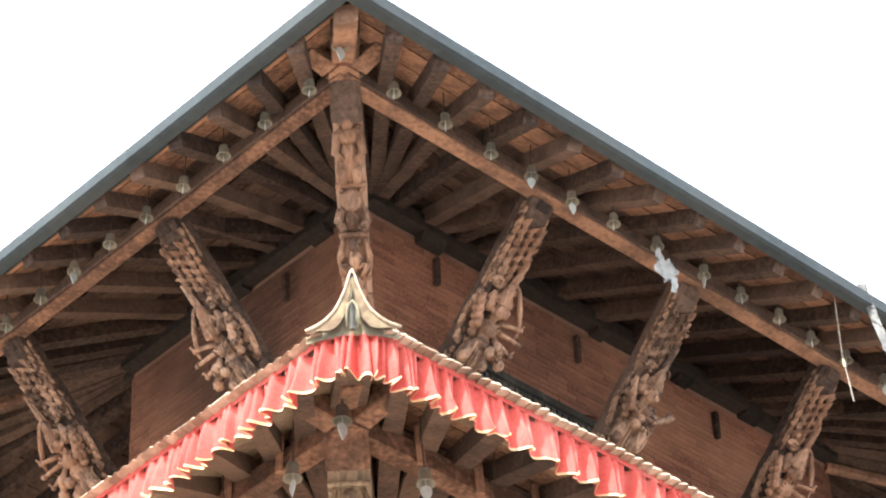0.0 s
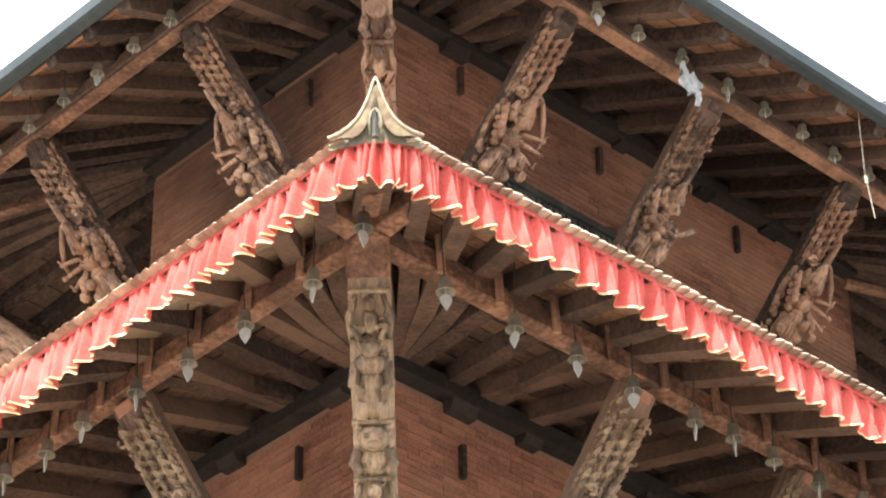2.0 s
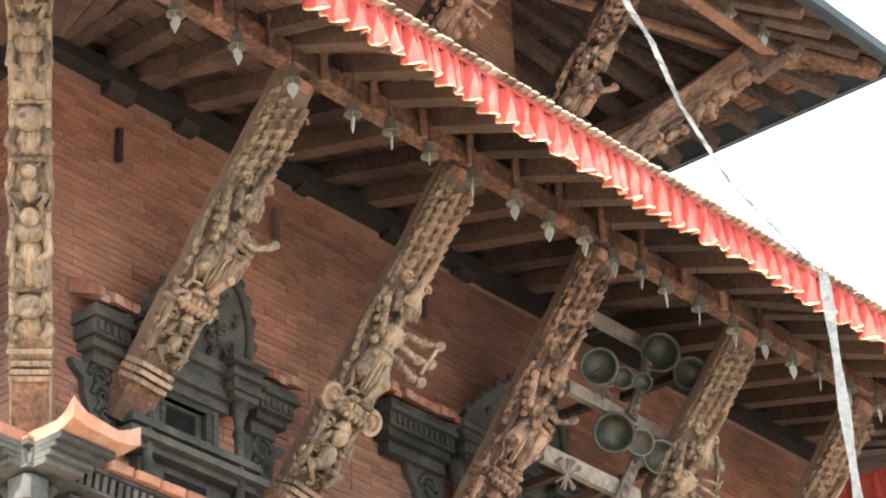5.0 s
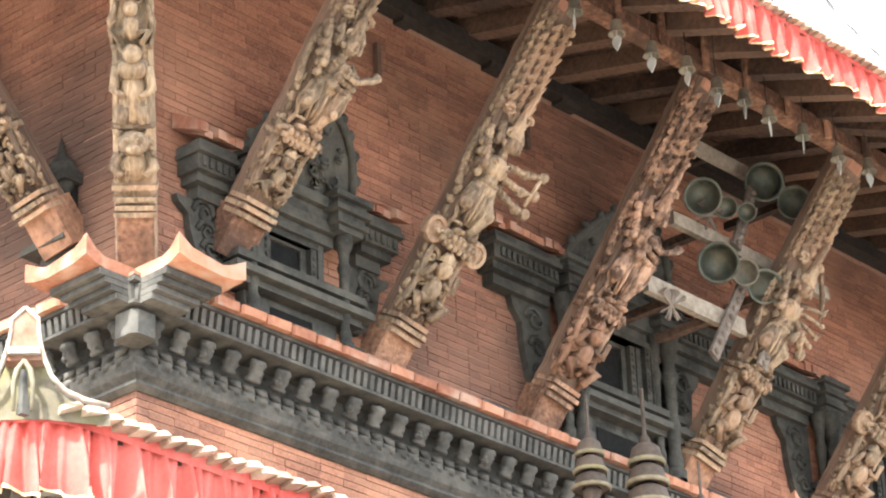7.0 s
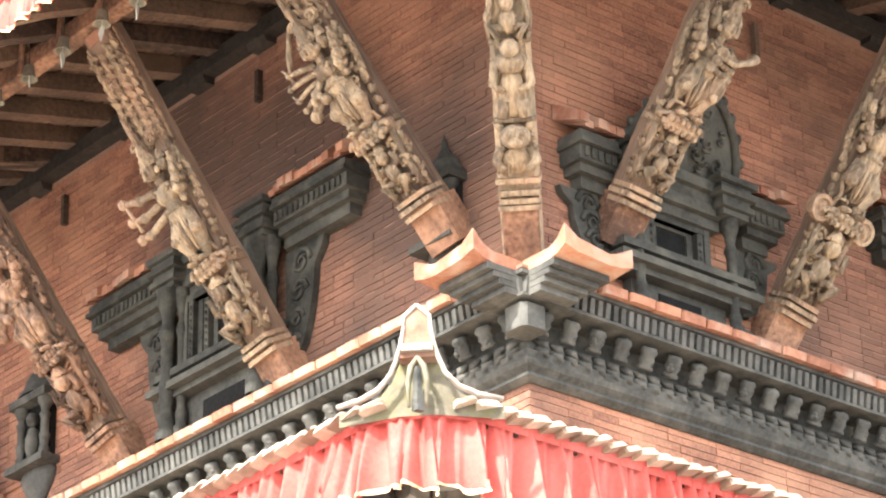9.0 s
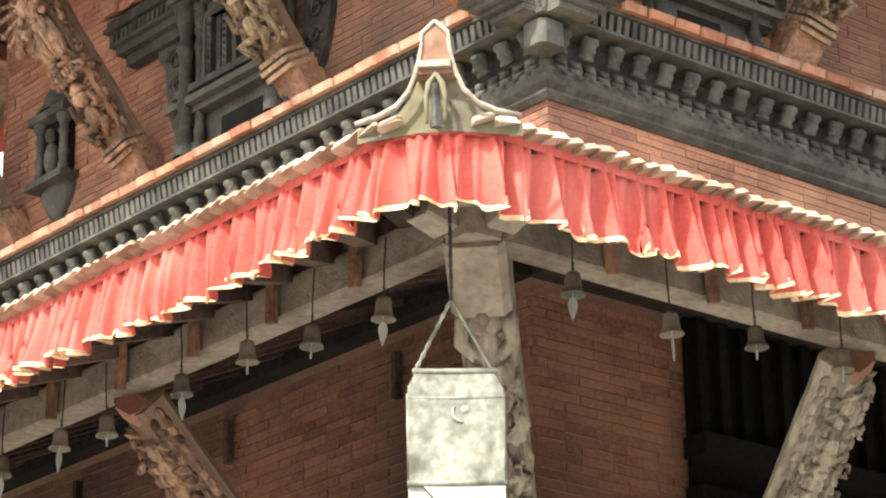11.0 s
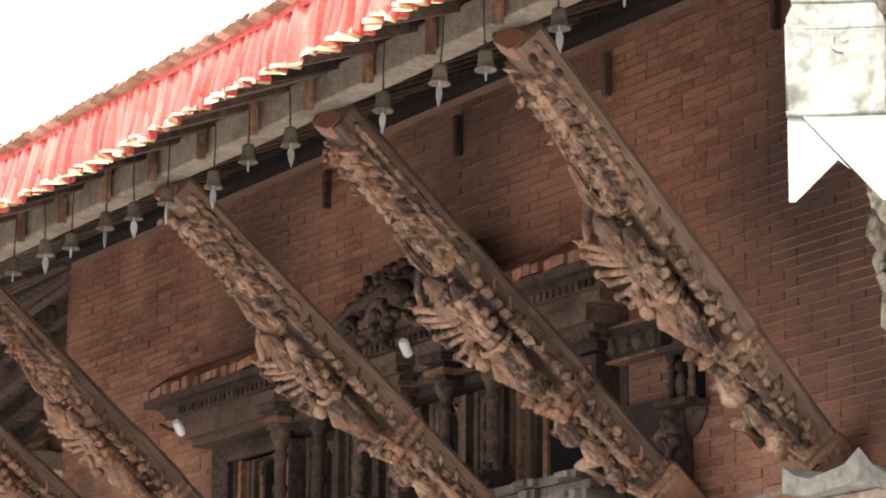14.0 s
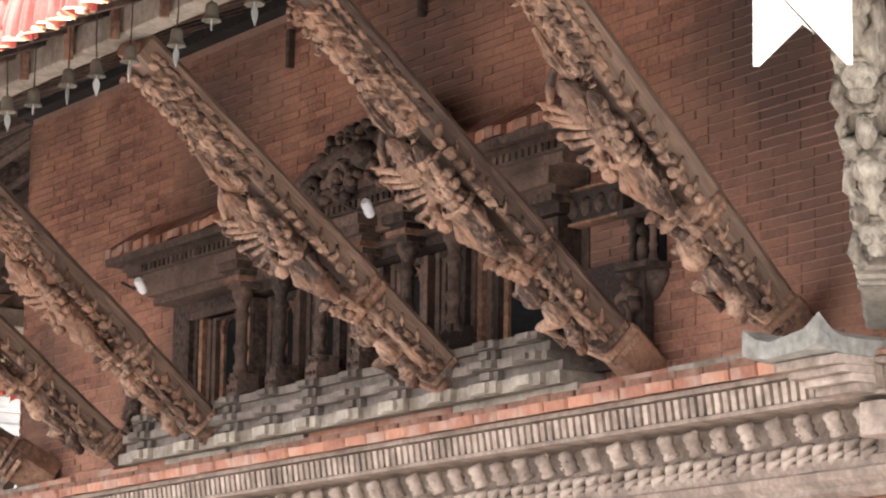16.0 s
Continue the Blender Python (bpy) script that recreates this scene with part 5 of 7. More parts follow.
place_struts([("L", -4.04, -4.88, 0), ("L", -2.81, -3.38, 1), ("L", -1.28, -1.79, 2), ("L", 1.42, 0.68, 0), ("L", 2.72, 2.18, 1), ("L", 4.0, 4.9, 2),
              ("R", -3.98, -5.08, 3), ("R", -2.8, -3.4, 1), ("R", -1.28, -1.8, 2), ("R", 1.4, 1.8, 0), ("R", 2.8, 3.4, 1), ("R", 4.0, 4.9, 2),
              ("E", -2.5, -3.0, 0), ("E", 0, 0, 1), ("E", 2.5, 3.0, 2), ("N", -2.5, -3.0, 0), ("N", 0, 0, 1), ("N", 2.5, 3.0, 2)],
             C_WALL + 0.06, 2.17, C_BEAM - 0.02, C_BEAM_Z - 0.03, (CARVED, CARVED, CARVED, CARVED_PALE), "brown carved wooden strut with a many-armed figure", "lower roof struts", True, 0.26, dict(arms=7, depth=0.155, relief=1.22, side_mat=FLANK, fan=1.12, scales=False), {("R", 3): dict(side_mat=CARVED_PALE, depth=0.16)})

for a0, z0, a1, z1, mat, label, w, pale in (
        (A_WALL + 0.03, 11.35, A_BEAM - 0.05, A_BEAM_Z + 0.12, CARVED, "dark carved corner strut under the upper roof", 0.20, False),
        (B_WALL + 0.03, 7.50, B_BEAM - 0.05, B_BEAM_Z + 0.16, CARVED_TAN, "tan corner strut carved with stacked beasts", 0.25, False),
        (C_WALL + 0.03, 2.25, C_BEAM - 0.05, C_BEAM_Z + 0.10, CARVED_PALE, "bleached corner strut carved with stacked beasts", 0.22, True)):
    first = None
    for sx, sy in CORNERS:
        m, length = corner_pose(a0, z0, a1, z1, sx, sy)
        if sx > 0 and w == 0.25:
            m.translation.x += B_EAST
        if sy > 0 and w == 0.20:
            m.translation.y -= A_NORTH
        if first is None:
            first = make_corner_strut(length, 3, mat, label, w, pale)
            first.matrix_basis = m
        else:
            copy_thing(first, m)


# ---- crossed beam ends at the roof corners ----
for th, a, z, h, mat, run, under in ((roof_a, A_BEAM, A_BEAM_Z, 0.12, WOOD_WARM, 0.33, under_a), (roof_b, B_BEAM, B_BEAM_Z, 0.15, WOOD_WARM, 0.44, under_b), (roof_c, C_BEAM, C_BEAM_Z, 0.16, WOOD_PALE, 0.26, under_c)):
    for sx, sy in CORNERS:
        for p, q in (((a + 0.13, a), (a + run, a)), ((a, a + 0.13), (a, a + run))):
            m = Mesh()
            m.bar((sx * p[0], sy * p[1], z + h / 2 + 0.004), (sx * q[0], sy * q[1], z + h / 2 + 0.03), 0.14, h * 1.05, taper=0.9, chamfer=0.012)
            part("beam_end", m, mat, th, "sawn end of a crossing eave beam")
        m = Mesh()
        m.box((sx * (a + 0.05), sy * (a + 0.05), z + h * 0.5), (0.17, 0.17, h * 1.3), chamfer=0.03)
        part("corner_block", m, mat, th)
        # nose of the hip rafter reaching past the crossing
        m = Mesh()
        e = a + run * (1.6 if th is roof_a else 1.0)
        m.bar((sx * (a + 0.12), sy * (a + 0.12), under(a + 0.12) + 0.03), (sx * e, sy * e, under(e) + 0.02), 0.15, 0.13, taper=0.92, chamfer=0.012)
        part("hip_rafter_end", m, mat, th)


# ---- wooden pegs hanging over the eave beams ----
for th, a, z, h, us in ((roof_b, B_BEAM, B_BEAM_Z, 0.15, [-3.9 + 0.47 * i for i in range(17)]), (roof_c, C_BEAM, C_BEAM_Z, 0.16, [-6.5 + 0.52 * i for i in range(25)])):
    for sd in "RL":
        P = face(sd)
        for u in us:
            m = Mesh()
            m.bar(P(u + 0.02, a + 0.09, z - 0.02), P(u - 0.015, a + 0.11, z + h + 0.07), 0.05, 0.035, up=P(0, 1, 0), chamfer=0.006)
            part("peg", m, WOOD_WARM, th)


# ---- bells ----
def make_bell(name_group, label, hang, leaf, slim=1.0):
    th = thing("eave_bell", label, "bell", name_group)
    m = Mesh()
    m.lathe([(0.0, 0.07), (0.016, 0.07), (0.033, 0.06), (0.038, 0.04), (0.040, 0.0), (0.046, -0.022), (0.058, -0.036), (0.059, -0.044), (0.048, -0.041), (0.036, -0.01), (0.0, 0.045)], 14)
    part("bell_body", m, BRONZE, th, local=True, smooth=True)
    m = Mesh()
    m.tube([(0, 0, 0.055), (0.004, 0, 0.055 + hang * 0.5), (0, 0, 0.055 + hang)], 0.0045, 5)
    for k in range(3):
        m.lathe([(0.004, 0), (0.010, 0.007), (0.004, 0.014)], 6, pose(0, 0, 0.06 + 0.022 * k))
    part("hanger", m, IRON, th, "thin iron hanging rod", local=True)
    m = Mesh()
    m.tube([(0, 0, 0.02), (0, 0, -0.055)], 0.003, 5)
    if leaf:
        prof = [(0.0, -0.05), (0.024, -0.062), (0.036, -0.085), (0.031, -0.115), (0.012, -0.148), (0.0, -0.170)]
        pts = [(x * s * slim, t, z) for s in (1, -1) for x, z in prof for t in (0.003, -0.003)]
        n = len(prof)
        f = []
        for i in range(n - 1):
            a, b = 2 * i, 2 * (i + 1)
            c, d = 2 * n + 2 * i, 2 * n + 2 * (i + 1)
            f += [(a, b, d, c), (a + 1, c + 1, d + 1, b + 1), (a, a + 1, b + 1, b), (c, d, d + 1, c + 1)]
        m.add(pts, f)
    else:
        m.tube([(0, 0, -0.05), (0.003, 0, -0.10)], [0.007, 0.005], 5)
    part("clapper_leaf" if leaf else "clapper", m, PALE_METAL, th, "pale tin clapper leaf" if leaf else "", local=True)
    return th


rnd = random.Random(17)
bells_a_r = [-3.85, -3.40, -2.99, -2.62, -2.24, -1.84, -1.41, -0.94, -0.56, -0.16, 0.18, 0.56, 0.98, 1.4, 1.8, 2.2, 2.6, 3.0, 3.45, 3.9]
bells_a_l = [-3.99, -3.55, -3.13, -2.71, -2.32, -1.92, -1.52, -1.14, -0.74, -0.34, 0.06, 0.5, 0.9, 1.3]
bells_b_r = [-3.98, -3.43, -2.92, -2.44, -1.90, -1.55, -1.18, -0.75, -0.33, 0.03, 0.41, 0.73, 1.04, 1.31, 1.71, 2.12, 2.50, 2.85, 3.21, 3.6, 4.0]
bells_b_l = [-4.17, -3.57, -3.05, -2.56, -2.04, -1.68, -1.25, -0.85, -0.4, 0.0, 0.4, 0.8, 1.2, 1.6, 2.0, 2.5, 3.0]
bells_c_l = [-6.70, -6.27, -5.86, -5.42, -4.89, -4.54, -4.08, -3.27, -2.87, -2.53, -2.05, -1.69, -1.37, -0.97, -0.65, -0.25, 0.48, 0.84, 1.3, 1.8, 2.3, 2.9, 3.6]
bells_c_r = [-6.72, -6.23, -5.78, -5.3, -4.8, -4.3]
for side_sets, o, z, hang, grp, lab, size, plain in (
        ((("R", bells_a_r), ("L", bells_a_l)), A_BEAM + 0.25, 12.76, 0.26, "upper eave bells", "small dull bronze bell hanging from the upper eave", 0.84, 0.8),
        ((("R", bells_b_r), ("L", bells_b_l)), B_BEAM + 0.22, 9.555, 0.40, "middle eave bells", "small dull bronze bell hanging from the middle eave", 0.98, 0.15),
        ((("L", bells_c_l), ("R", bells_c_r)), C_BEAM + 0.13, 3.575, 0.30, "lower eave bells", "small dull bronze bell hanging from the lower eave", 0.80, 0.3)):
    kinds = {}
    for side, us in side_sets:
        for u in us:
            leaf = rnd.random() > plain
            m = Matrix.Translation(face(side)(u, o, z + rnd.uniform(-0.03, 0.03))) @ pose(0, 0, 0, rnd.uniform(-3, 3), rnd.uniform(-3, 3), rnd.uniform(0, 180)) @ Matrix.Scale(size, 4)
            if leaf not in kinds:
                kinds[leaf] = make_bell(grp, lab, hang, leaf, 0.62 if grp == "lower eave bells" else 1.0)
                kinds[leaf].matrix_basis = m
            else:
                copy_thing(kinds[leaf], Matrix.LocRotScale(m.translation, m.to_quaternion(), None))
for a, z, grp in ((A_BEAM + 0.3, 12.86, "upper eave bells"), (B_BEAM + 0.25, 9.66, "middle eave bells")):
    th = make_bell(grp, "small dull bronze bell hanging at the roof corner", 0.2, True)
    th.matrix_basis = Matrix.Translation((-a, -a, z))


# ---- carved windows and niches ----
def at_wall(side, u, a, z):
    return Matrix.Translation(face(side)(u, a, z))


def slab(P, u0, u1, o0, o1, z0, z1, m=None):
    m = m or Mesh()
    pts = [P(u, o, z) for z in (z0, z1) for u, o in ((u0, o0), (u1, o0), (u1, o1), (u0, o1))]
    return m.add(pts, [(0, 3, 2, 1), (4, 5, 6, 7), (0, 1, 5, 4), (1, 2, 6, 5), (2, 3, 7, 6), (3, 0, 4, 7)])


def column(P, u, o, z0, z1, r, n=10):
    h = z1 - z0
    prof = [(r * 1.5, 0), (r * 1.5, h * 0.06), (r, h * 0.08), (r * 1.2, h * 0.14), (r * 0.8, h * 0.2), (r, h * 0.3), (r * 1.25, h * 0.36), (r * 0.85, h * 0.42), (r * 0.9, h * 0.66),
            (r * 1.3, h * 0.72), (r * 0.8, h * 0.78), (r * 1.1, h * 0.86), (r * 1.6, h * 0.92), (r * 1.7, h)]
    return Mesh().lathe(prof, n, Matrix.Translation(P(u, o, z0)))


def hood(th, P, u0, u1, a, z, seed=1):
    """A short pent roof of terracotta bricks over a lintel's end."""
    r = random.Random(seed)
    n = max(3, int((u1 - u0) / 0.075))
    for i in range(n):
        u = u0 + (i + 0.5) * (u1 - u0) / n
        m = Mesh()
        d = 0.24 + r.uniform(-0.03, 0.02)
        lean = r.uniform(-0.01, 0.01)
        m.add([P(u - 0.034, a + 0.005, z + 0.20), P(u + 0.034, a + 0.005, z + 0.20), P(u + 0.034, a + d, z + 0.045 + lean), P(u - 0.034, a + d, z + 0.045 + lean),
               P(u - 0.034, a + 0.005, z + 0.09), P(u + 0.034, a + 0.005, z + 0.09), P(u + 0.034, a + d, z - 0.012), P(u - 0.034, a + d, z - 0.012)],
              [(0, 1, 2, 3), (4, 7, 6, 5), (0, 4, 5, 1), (1, 5, 6, 2), (2, 6, 7, 3), (3, 7, 4, 0)])
        part("hood_brick", m, LEDGE, th)


def window(name, side, a, u, w, z0, z1, left, right, wood, label, crest=True, steps=4, bars=True, post_drop=0.08):
    """Stepped frame round a latticed opening, long lintel and sill, wing panels, posts and brick hoods."""
    P = face(side)
    th = thing(name, label, "window", kind="structure", at=at_wall(side, u, a, z0))
    # black sheet on the wall, shade of the opening as colour
    part("opening", slab(P, u - w / 2, u + w / 2, a + 0.005, a + 0.03, z0, z1), DARK, th)
    for k in range(steps):
        g, o = 0.054 * k, 0.055 + 0.026 * k + (0.015 if k % 2 else 0)
        m = Mesh()
        b = 0.05
        x0, x1, y0, y1 = u - w / 2 - g, u + w / 2 + g, z0 - g * 0.7, z1 + g * 0.6
        slab(P, x0 - b, x0, a + 0.004, a + o, y0 - b, y1 + b, m)
        slab(P, x1, x1 + b, a + 0.004, a + o, y0 - b, y1 + b, m)
        slab(P, x0, x1, a + 0.004, a + o - 0.003, y0 - b, y0, m)
        slab(P, x0, x1, a + 0.004, a + o - 0.003, y1, y1 + b, m)
        if k % 2:
            # carved beads along the step
            for v in range(int((y1 - y0) / 0.045)):
                for x in (x0 - b / 2, x1 + b / 2):
                    m.blob(P(x, a + o, y0 + 0.022 + 0.045 * v), (0.017, 0.014, 0.017), n=6, rows=4)
            for v in range(int((x1 - x0) / 0.045)):
                for y in (y0 - b / 2, y1 + b / 2):
                    m.blob(P(x0 + 0.022 + 0.045 * v, a + o, y), (0.017, 0.014, 0.017), n=6, rows=4)
        part("frame", m, wood, th)
    for q in range(int(w / 0.09) if bars else 0):
        x = u - w / 2 + 0.045 + q * 0.09
        part("lattice_bar", slab(P, x - 0.012, x + 0.012, a + 0.031, a + 0.05, z0, z1), wood, th)
    reach = w / 2 + 0.054 * steps
    if not bars:
        m = Mesh()
        slab(P, u - w / 2 - 0.06, u + w / 2 + 0.06, a + 0.13, a + 0.15, z0 - 0.26, z0 - 0.16, m)
        for q in range(4):
            slab(P, u - w / 2 + q * w / 3 - 0.02, u - w / 2 + q * w / 3 + 0.02, a + 0.15, a + 0.17, z0 - 0.25, z0 - 0.17, m)
        part("apron_panel", m, wood, th)
    for sg in (-1, 1):
        part("post", column(P, u + sg * (reach + 0.06), a + 0.13, z0 - post_drop, z1 + 0.09, 0.045), wood, th, smooth=True)
        part("capital", slab(P, u + sg * (reach + 0.06) - 0.08, u + sg * (reach + 0.06) + 0.08, a + 0.02, a + 0.23, z1 + 0.092, z1 + 0.158), wood, th)
        # wing panel with raised scroll
        m = slab(P, *sorted((u + sg * (reach + 0.12), u + sg * (reach + 0.40))), a + 0.004, a + 0.05, z0 + 0.12 * (z1 - z0), z1)
        part("wing_panel", m, wood, th)
        r = random.Random(int(u * 10) + sg)
        m = Mesh()
        for q in range(16):
            m.blob(P(u + sg * (reach + r.uniform(0.15, 0.37)), a + 0.05, r.uniform(z0 + 0.2 * (z1 - z0), z1 - 0.05)), (0.04, 0.03, 0.05), n=7, rows=4)
        part("wing_carving", m, wood, th, smooth=True)
    for k, (e, o, y0, y1) in enumerate(((0.0, 0.17, 0.16, 0.24), (0.06, 0.13, 0.10, 0.158), (-0.06, 0.20, 0.242, 0.30))):
        part("lintel", slab(P, u - left + e, u + right - e, a + 0.004, a + o, z1 + y0, z1 + y1), wood, th)
    m = Mesh()
    for q in range(int((left + right) / 0.06)):
        x = u - left + 0.06 + q * 0.06
        slab(P, x - 0.015, x + 0.015, a + 0.172, a + 0.19, z1 + 0.17, z1 + 0.225, m)
    part("lintel_beading", m, wood, th, kind="stuff")
    for k, (e, o, y0, y1) in enumerate(((0.0, 0.19, -0.26, -0.20), (0.08, 0.15, -0.198, -0.15), (-0.08, 0.13, -0.32, -0.262))):
        part("sill", slab(P, u - w / 2 - 0.45 + e, u + w / 2 + 0.45 - e, a + 0.004, a + o, z0 + y0, z0 + y1), wood, th)
    hood(th, P, u - left, u - w / 2 - 0.32, a, z1 + 0.315, 3)
    hood(th, P, u + w / 2 + 0.32, u + right, a, z1 + 0.315, 4)
    if crest:
        r = random.Random(8)
        m = Mesh()
        top = 0.78 if not bars else 0.5
        for k in range(9):
            f0, f1 = k / 9, (k + 1) / 9
            e = (w * 0.5 + 0.17) * math.sqrt(1 - f0 * f0)
            slab(P, u - e, u + e, a + 0.004, a + 0.16 - 0.09 * f0, z1 + 0.302 + top * f0, z1 + 0.302 + top * f1, m)
        for q in range(90):
            t = r.uniform(0, math.pi)
            rad = math.sqrt(r.uniform(0.02, 1.0))
            c = P(u + math.cos(t) * rad * (w * 0.5 + 0.17), a + 0.17 - 0.09 * math.sin(t) * rad, z1 + 0.31 + math.sin(t) * rad * top)
            if q % 2:
                m.blob(c, (0.04, 0.04, 0.045), n=7, rows=4)
            else:
                t0 = r.uniform(0, 6.3)
                m.tube([c + P(0.05 * (1 - k / 8) * math.cos(t0 + k * 0.8), 0.005 * k, 0.05 * (1 - k / 8) * math.sin(t0 + k * 0.8)) for k in range(7)], [0.018 - 0.0015 * k for k in range(7)], 5)
        part("crest_carving", m, wood, th, "carved arch above the window", smooth=True)
    return th


def grand_window(name, side, a, uc, hw, z0, zt, reach, opening, label, crest=False):
    """Opening in nested frames between clustered posts, split lintels with brick hoods, wing panels, stepped sill and apron.
    uc: middle, hw: half way between the posts, z0 and zt: foot and top, reach: half length over the lintels, opening: (half width, low, high)."""
    P, wood = face(side), WINDOW_WOOD
    th = thing(name, label, "window", kind="structure", at=at_wall(side, uc, a, z0))
    ow, lo, hi = opening
    # opening is a black sheet; the darkness within is painted
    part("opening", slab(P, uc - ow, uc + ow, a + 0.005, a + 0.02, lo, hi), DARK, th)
    steps = max(3, int((hw - 0.07 - ow) / 0.055))
    for k in range(steps):
        g, o = 0.055 * k, 0.045 + 0.024 * k + (0.016 if k % 2 else 0)
        x0, x1, y0, y1 = uc - ow - g, uc + ow + g, lo - g * 0.35, min(hi + g * 0.8, zt - 0.34)
        m = Mesh()
        slab(P, x0 - 0.048, x0, a + 0.004, a + o, y0 - 0.04, y1 + 0.045, m)
        slab(P, x1, x1 + 0.048, a + 0.004, a + o, y0 - 0.04, y1 + 0.045, m)
        slab(P, x0, x1, a + 0.004, a + o - 0.003, y0 - 0.04, y0, m)
        slab(P, x0, x1, a + 0.004, a + o - 0.003, y1, y1 + 0.045, m)
        if k % 2:
            for v in range(int((y1 - y0) / 0.05)):
                for x in (x0 - 0.024, x1 + 0.024):
                    m.blob(P(x, a + o, y0 + 0.025 + 0.05 * v), (0.016, 0.014, 0.018), n=6, rows=4)
        part("frame", m, wood, th)
    # boards over the opening, stepping forward
    for k in range(4):
        zb = zt - 0.30 + 0.076 * k
        part("architrave", slab(P, uc - hw + 0.05, uc + hw - 0.05, a + 0.004, a + 0.12 + 0.025 * (k % 2) + 0.015 * k, zb, zb + 0.072), wood, th)
    for sg in (-1, 1):
        # clustered posts with rings and a stepped capital
        for q, (du, o, r) in enumerate(((0.0, 0.19, 0.05), (-0.085, 0.13, 0.036), (0.085, 0.13, 0.036)) if hw > 0.45 else ((0.0, 0.16, 0.036),)):
            part("post", column(P, uc + sg * hw + du, a + o, z0 + 0.03 * (q > 0), zt - 0.22, r), wood, th, smooth=True)
        for k, e in enumerate((0.11, 0.14, 0.12, 0.155, 0.13, 0.165)):
            part("capital", slab(P, uc + sg * hw - e, uc + sg * hw + e, a + 0.004, a + 0.13 + e * 0.9, zt - 0.22 + 0.043 * k, zt - 0.18 + 0.043 * k), wood, th)
        # lintel of stepped boards
        i0, i1 = hw + 0.175, reach
        for zb, zc, o, cut in ((-0.33, -0.25, 0.10, 0.10), (-0.248, -0.19, 0.15, 0.05), (-0.188, -0.09, 0.19, 0.02), (-0.088, -0.055, 0.23, 0.0), (-0.053, -0.0, 0.21, 0.012)):
            part("lintel", slab(P, *sorted((uc + sg * i0, uc + sg * (i1 - cut))), a + 0.004, a + o, zt + zb, zt + zc), wood, th)
        m = Mesh()
        for q in range(int((i1 - i0 - 0.04) / 0.055)):
            x = uc + sg * (i0 + 0.04 + q * 0.055)
            slab(P, x - 0.014, x + 0.014, a + 0.192, a + 0.208, zt - 0.17, zt - 0.105, m)
        part("lintel_beading", m, wood, th, kind="stuff")
        h0, h1 = sorted((uc + sg * (hw + 0.15), uc + sg * (reach + 0.04)))
        hood(th, P, h0, h1, a + 0.01, zt + 0.03, 3 + sg)
        # wing panel: broad under the lintel, narrowing to its foot, with scrolls
        edge = [(0.56, 0.0), (0.53, 0.10), (0.42, 0.22), (0.40, 0.45), (0.34, 0.70), (0.26, 0.90), (0.16, 1.0)]
        zp, hp = zt - 0.33, (zt - 0.33) - (z0 + 0.22)
        outline = [(hw + 0.13, zp), *[(hw + 0.13 + e * 0.72, zp - f * hp) for e, f in edge], (hw + 0.13, zp - hp)]
        n = len(outline)
        m = Mesh().add([P(uc + sg * x, a + o, z) for o in (0.004, 0.055) for x, z in outline], [tuple(range(n)), tuple(range(2 * n - 1, n - 1, -1))] + [(i, n + i, n + (i + 1) % n, (i + 1) % n) for i in range(n)])
        part("wing_panel", m, wood, th)
        m = Mesh()
        for cz, r in ((0.16, 0.10), (0.42, 0.085), (0.66, 0.07), (0.86, 0.045)):
            cx, z = hw + 0.13 + 0.17 * (1.1 - 0.5 * cz), zp - cz * hp
            m.tube([P(uc + sg * (cx + r * (1 - k / 15) * math.cos(k * 0.75)), a + 0.06 + 0.001 * k, z + r * (1 - k / 15) * math.sin(k * 0.75)) for k in range(14)], [0.021 - 0.001 * k for k in range(14)], 6)
        part("wing_carving", m, wood, th, smooth=True)
        # stepped stub of the sill in the wall beyond
        for k in range(3):
            e = reach + 0.10 - 0.05 * k
            part("sill_stub", slab(P, *sorted((uc + sg * (e - 0.42 + 0.05 * k), uc + sg * e)), a + 0.004, a + 0.05 + 0.02 * (2 - k), z0 - 0.0 + 0.045 * k, z0 + 0.041 + 0.045 * k), wood, th)
    for k, (e, o, y0, y1) in enumerate(((0.16, 0.20, -0.10, -0.05), (0.12, 0.16, -0.148, -0.102), (0.20, 0.23, -0.198, -0.15), (0.14, 0.17, -0.245, -0.20))):
        part("sill", slab(P, uc - hw - e, uc + hw + e, a + 0.004, a + o, lo + y0, lo + y1), wood, th)
    # apron with a slot, a black strip painted for its unlit depth
    zb, zc = z0 + 0.0, lo - 0.247
    if zc - zb > 0.06:
        part("apron_panel", slab(P, uc - hw, uc + hw, a + 0.004, a + 0.08, zb, zc), wood, th)
        part("apron_slot", slab(P, uc - hw * 0.45, uc + hw * 0.45, a + 0.081, a + 0.088, zb + (zc - zb) * 0.3, zb + (zc - zb) * 0.75), DARK, th)
    if crest:
        # carved arch leaning forward over the window
        r = random.Random(8)
        top, half = 0.50, hw + 0.09

        def arch(x, f, o):
            return P(uc + x, a + 0.12 + 0.26 * f + o, zt + top * f)
        m = Mesh()
        k = 12
        rim = [(half * math.cos(math.pi * q / k) * (1.0 - 0.25 * math.sin(math.pi * q / k)), math.sin(math.pi * q / k) ** 0.8) for q in range(k + 1)]
        m.add([arch(x, f, 0) for x, f in rim] + [arch(x, f, -0.08) for x, f in rim], [tuple(range(k + 1)), tuple(range(2 * k + 1, k, -1))] + [(q, q + 1, k + 2 + q, k + 1 + q) for q in range(k)])
        part("crest_board", m, wood, th, "carved arch leaning over the window")
        m = Mesh()
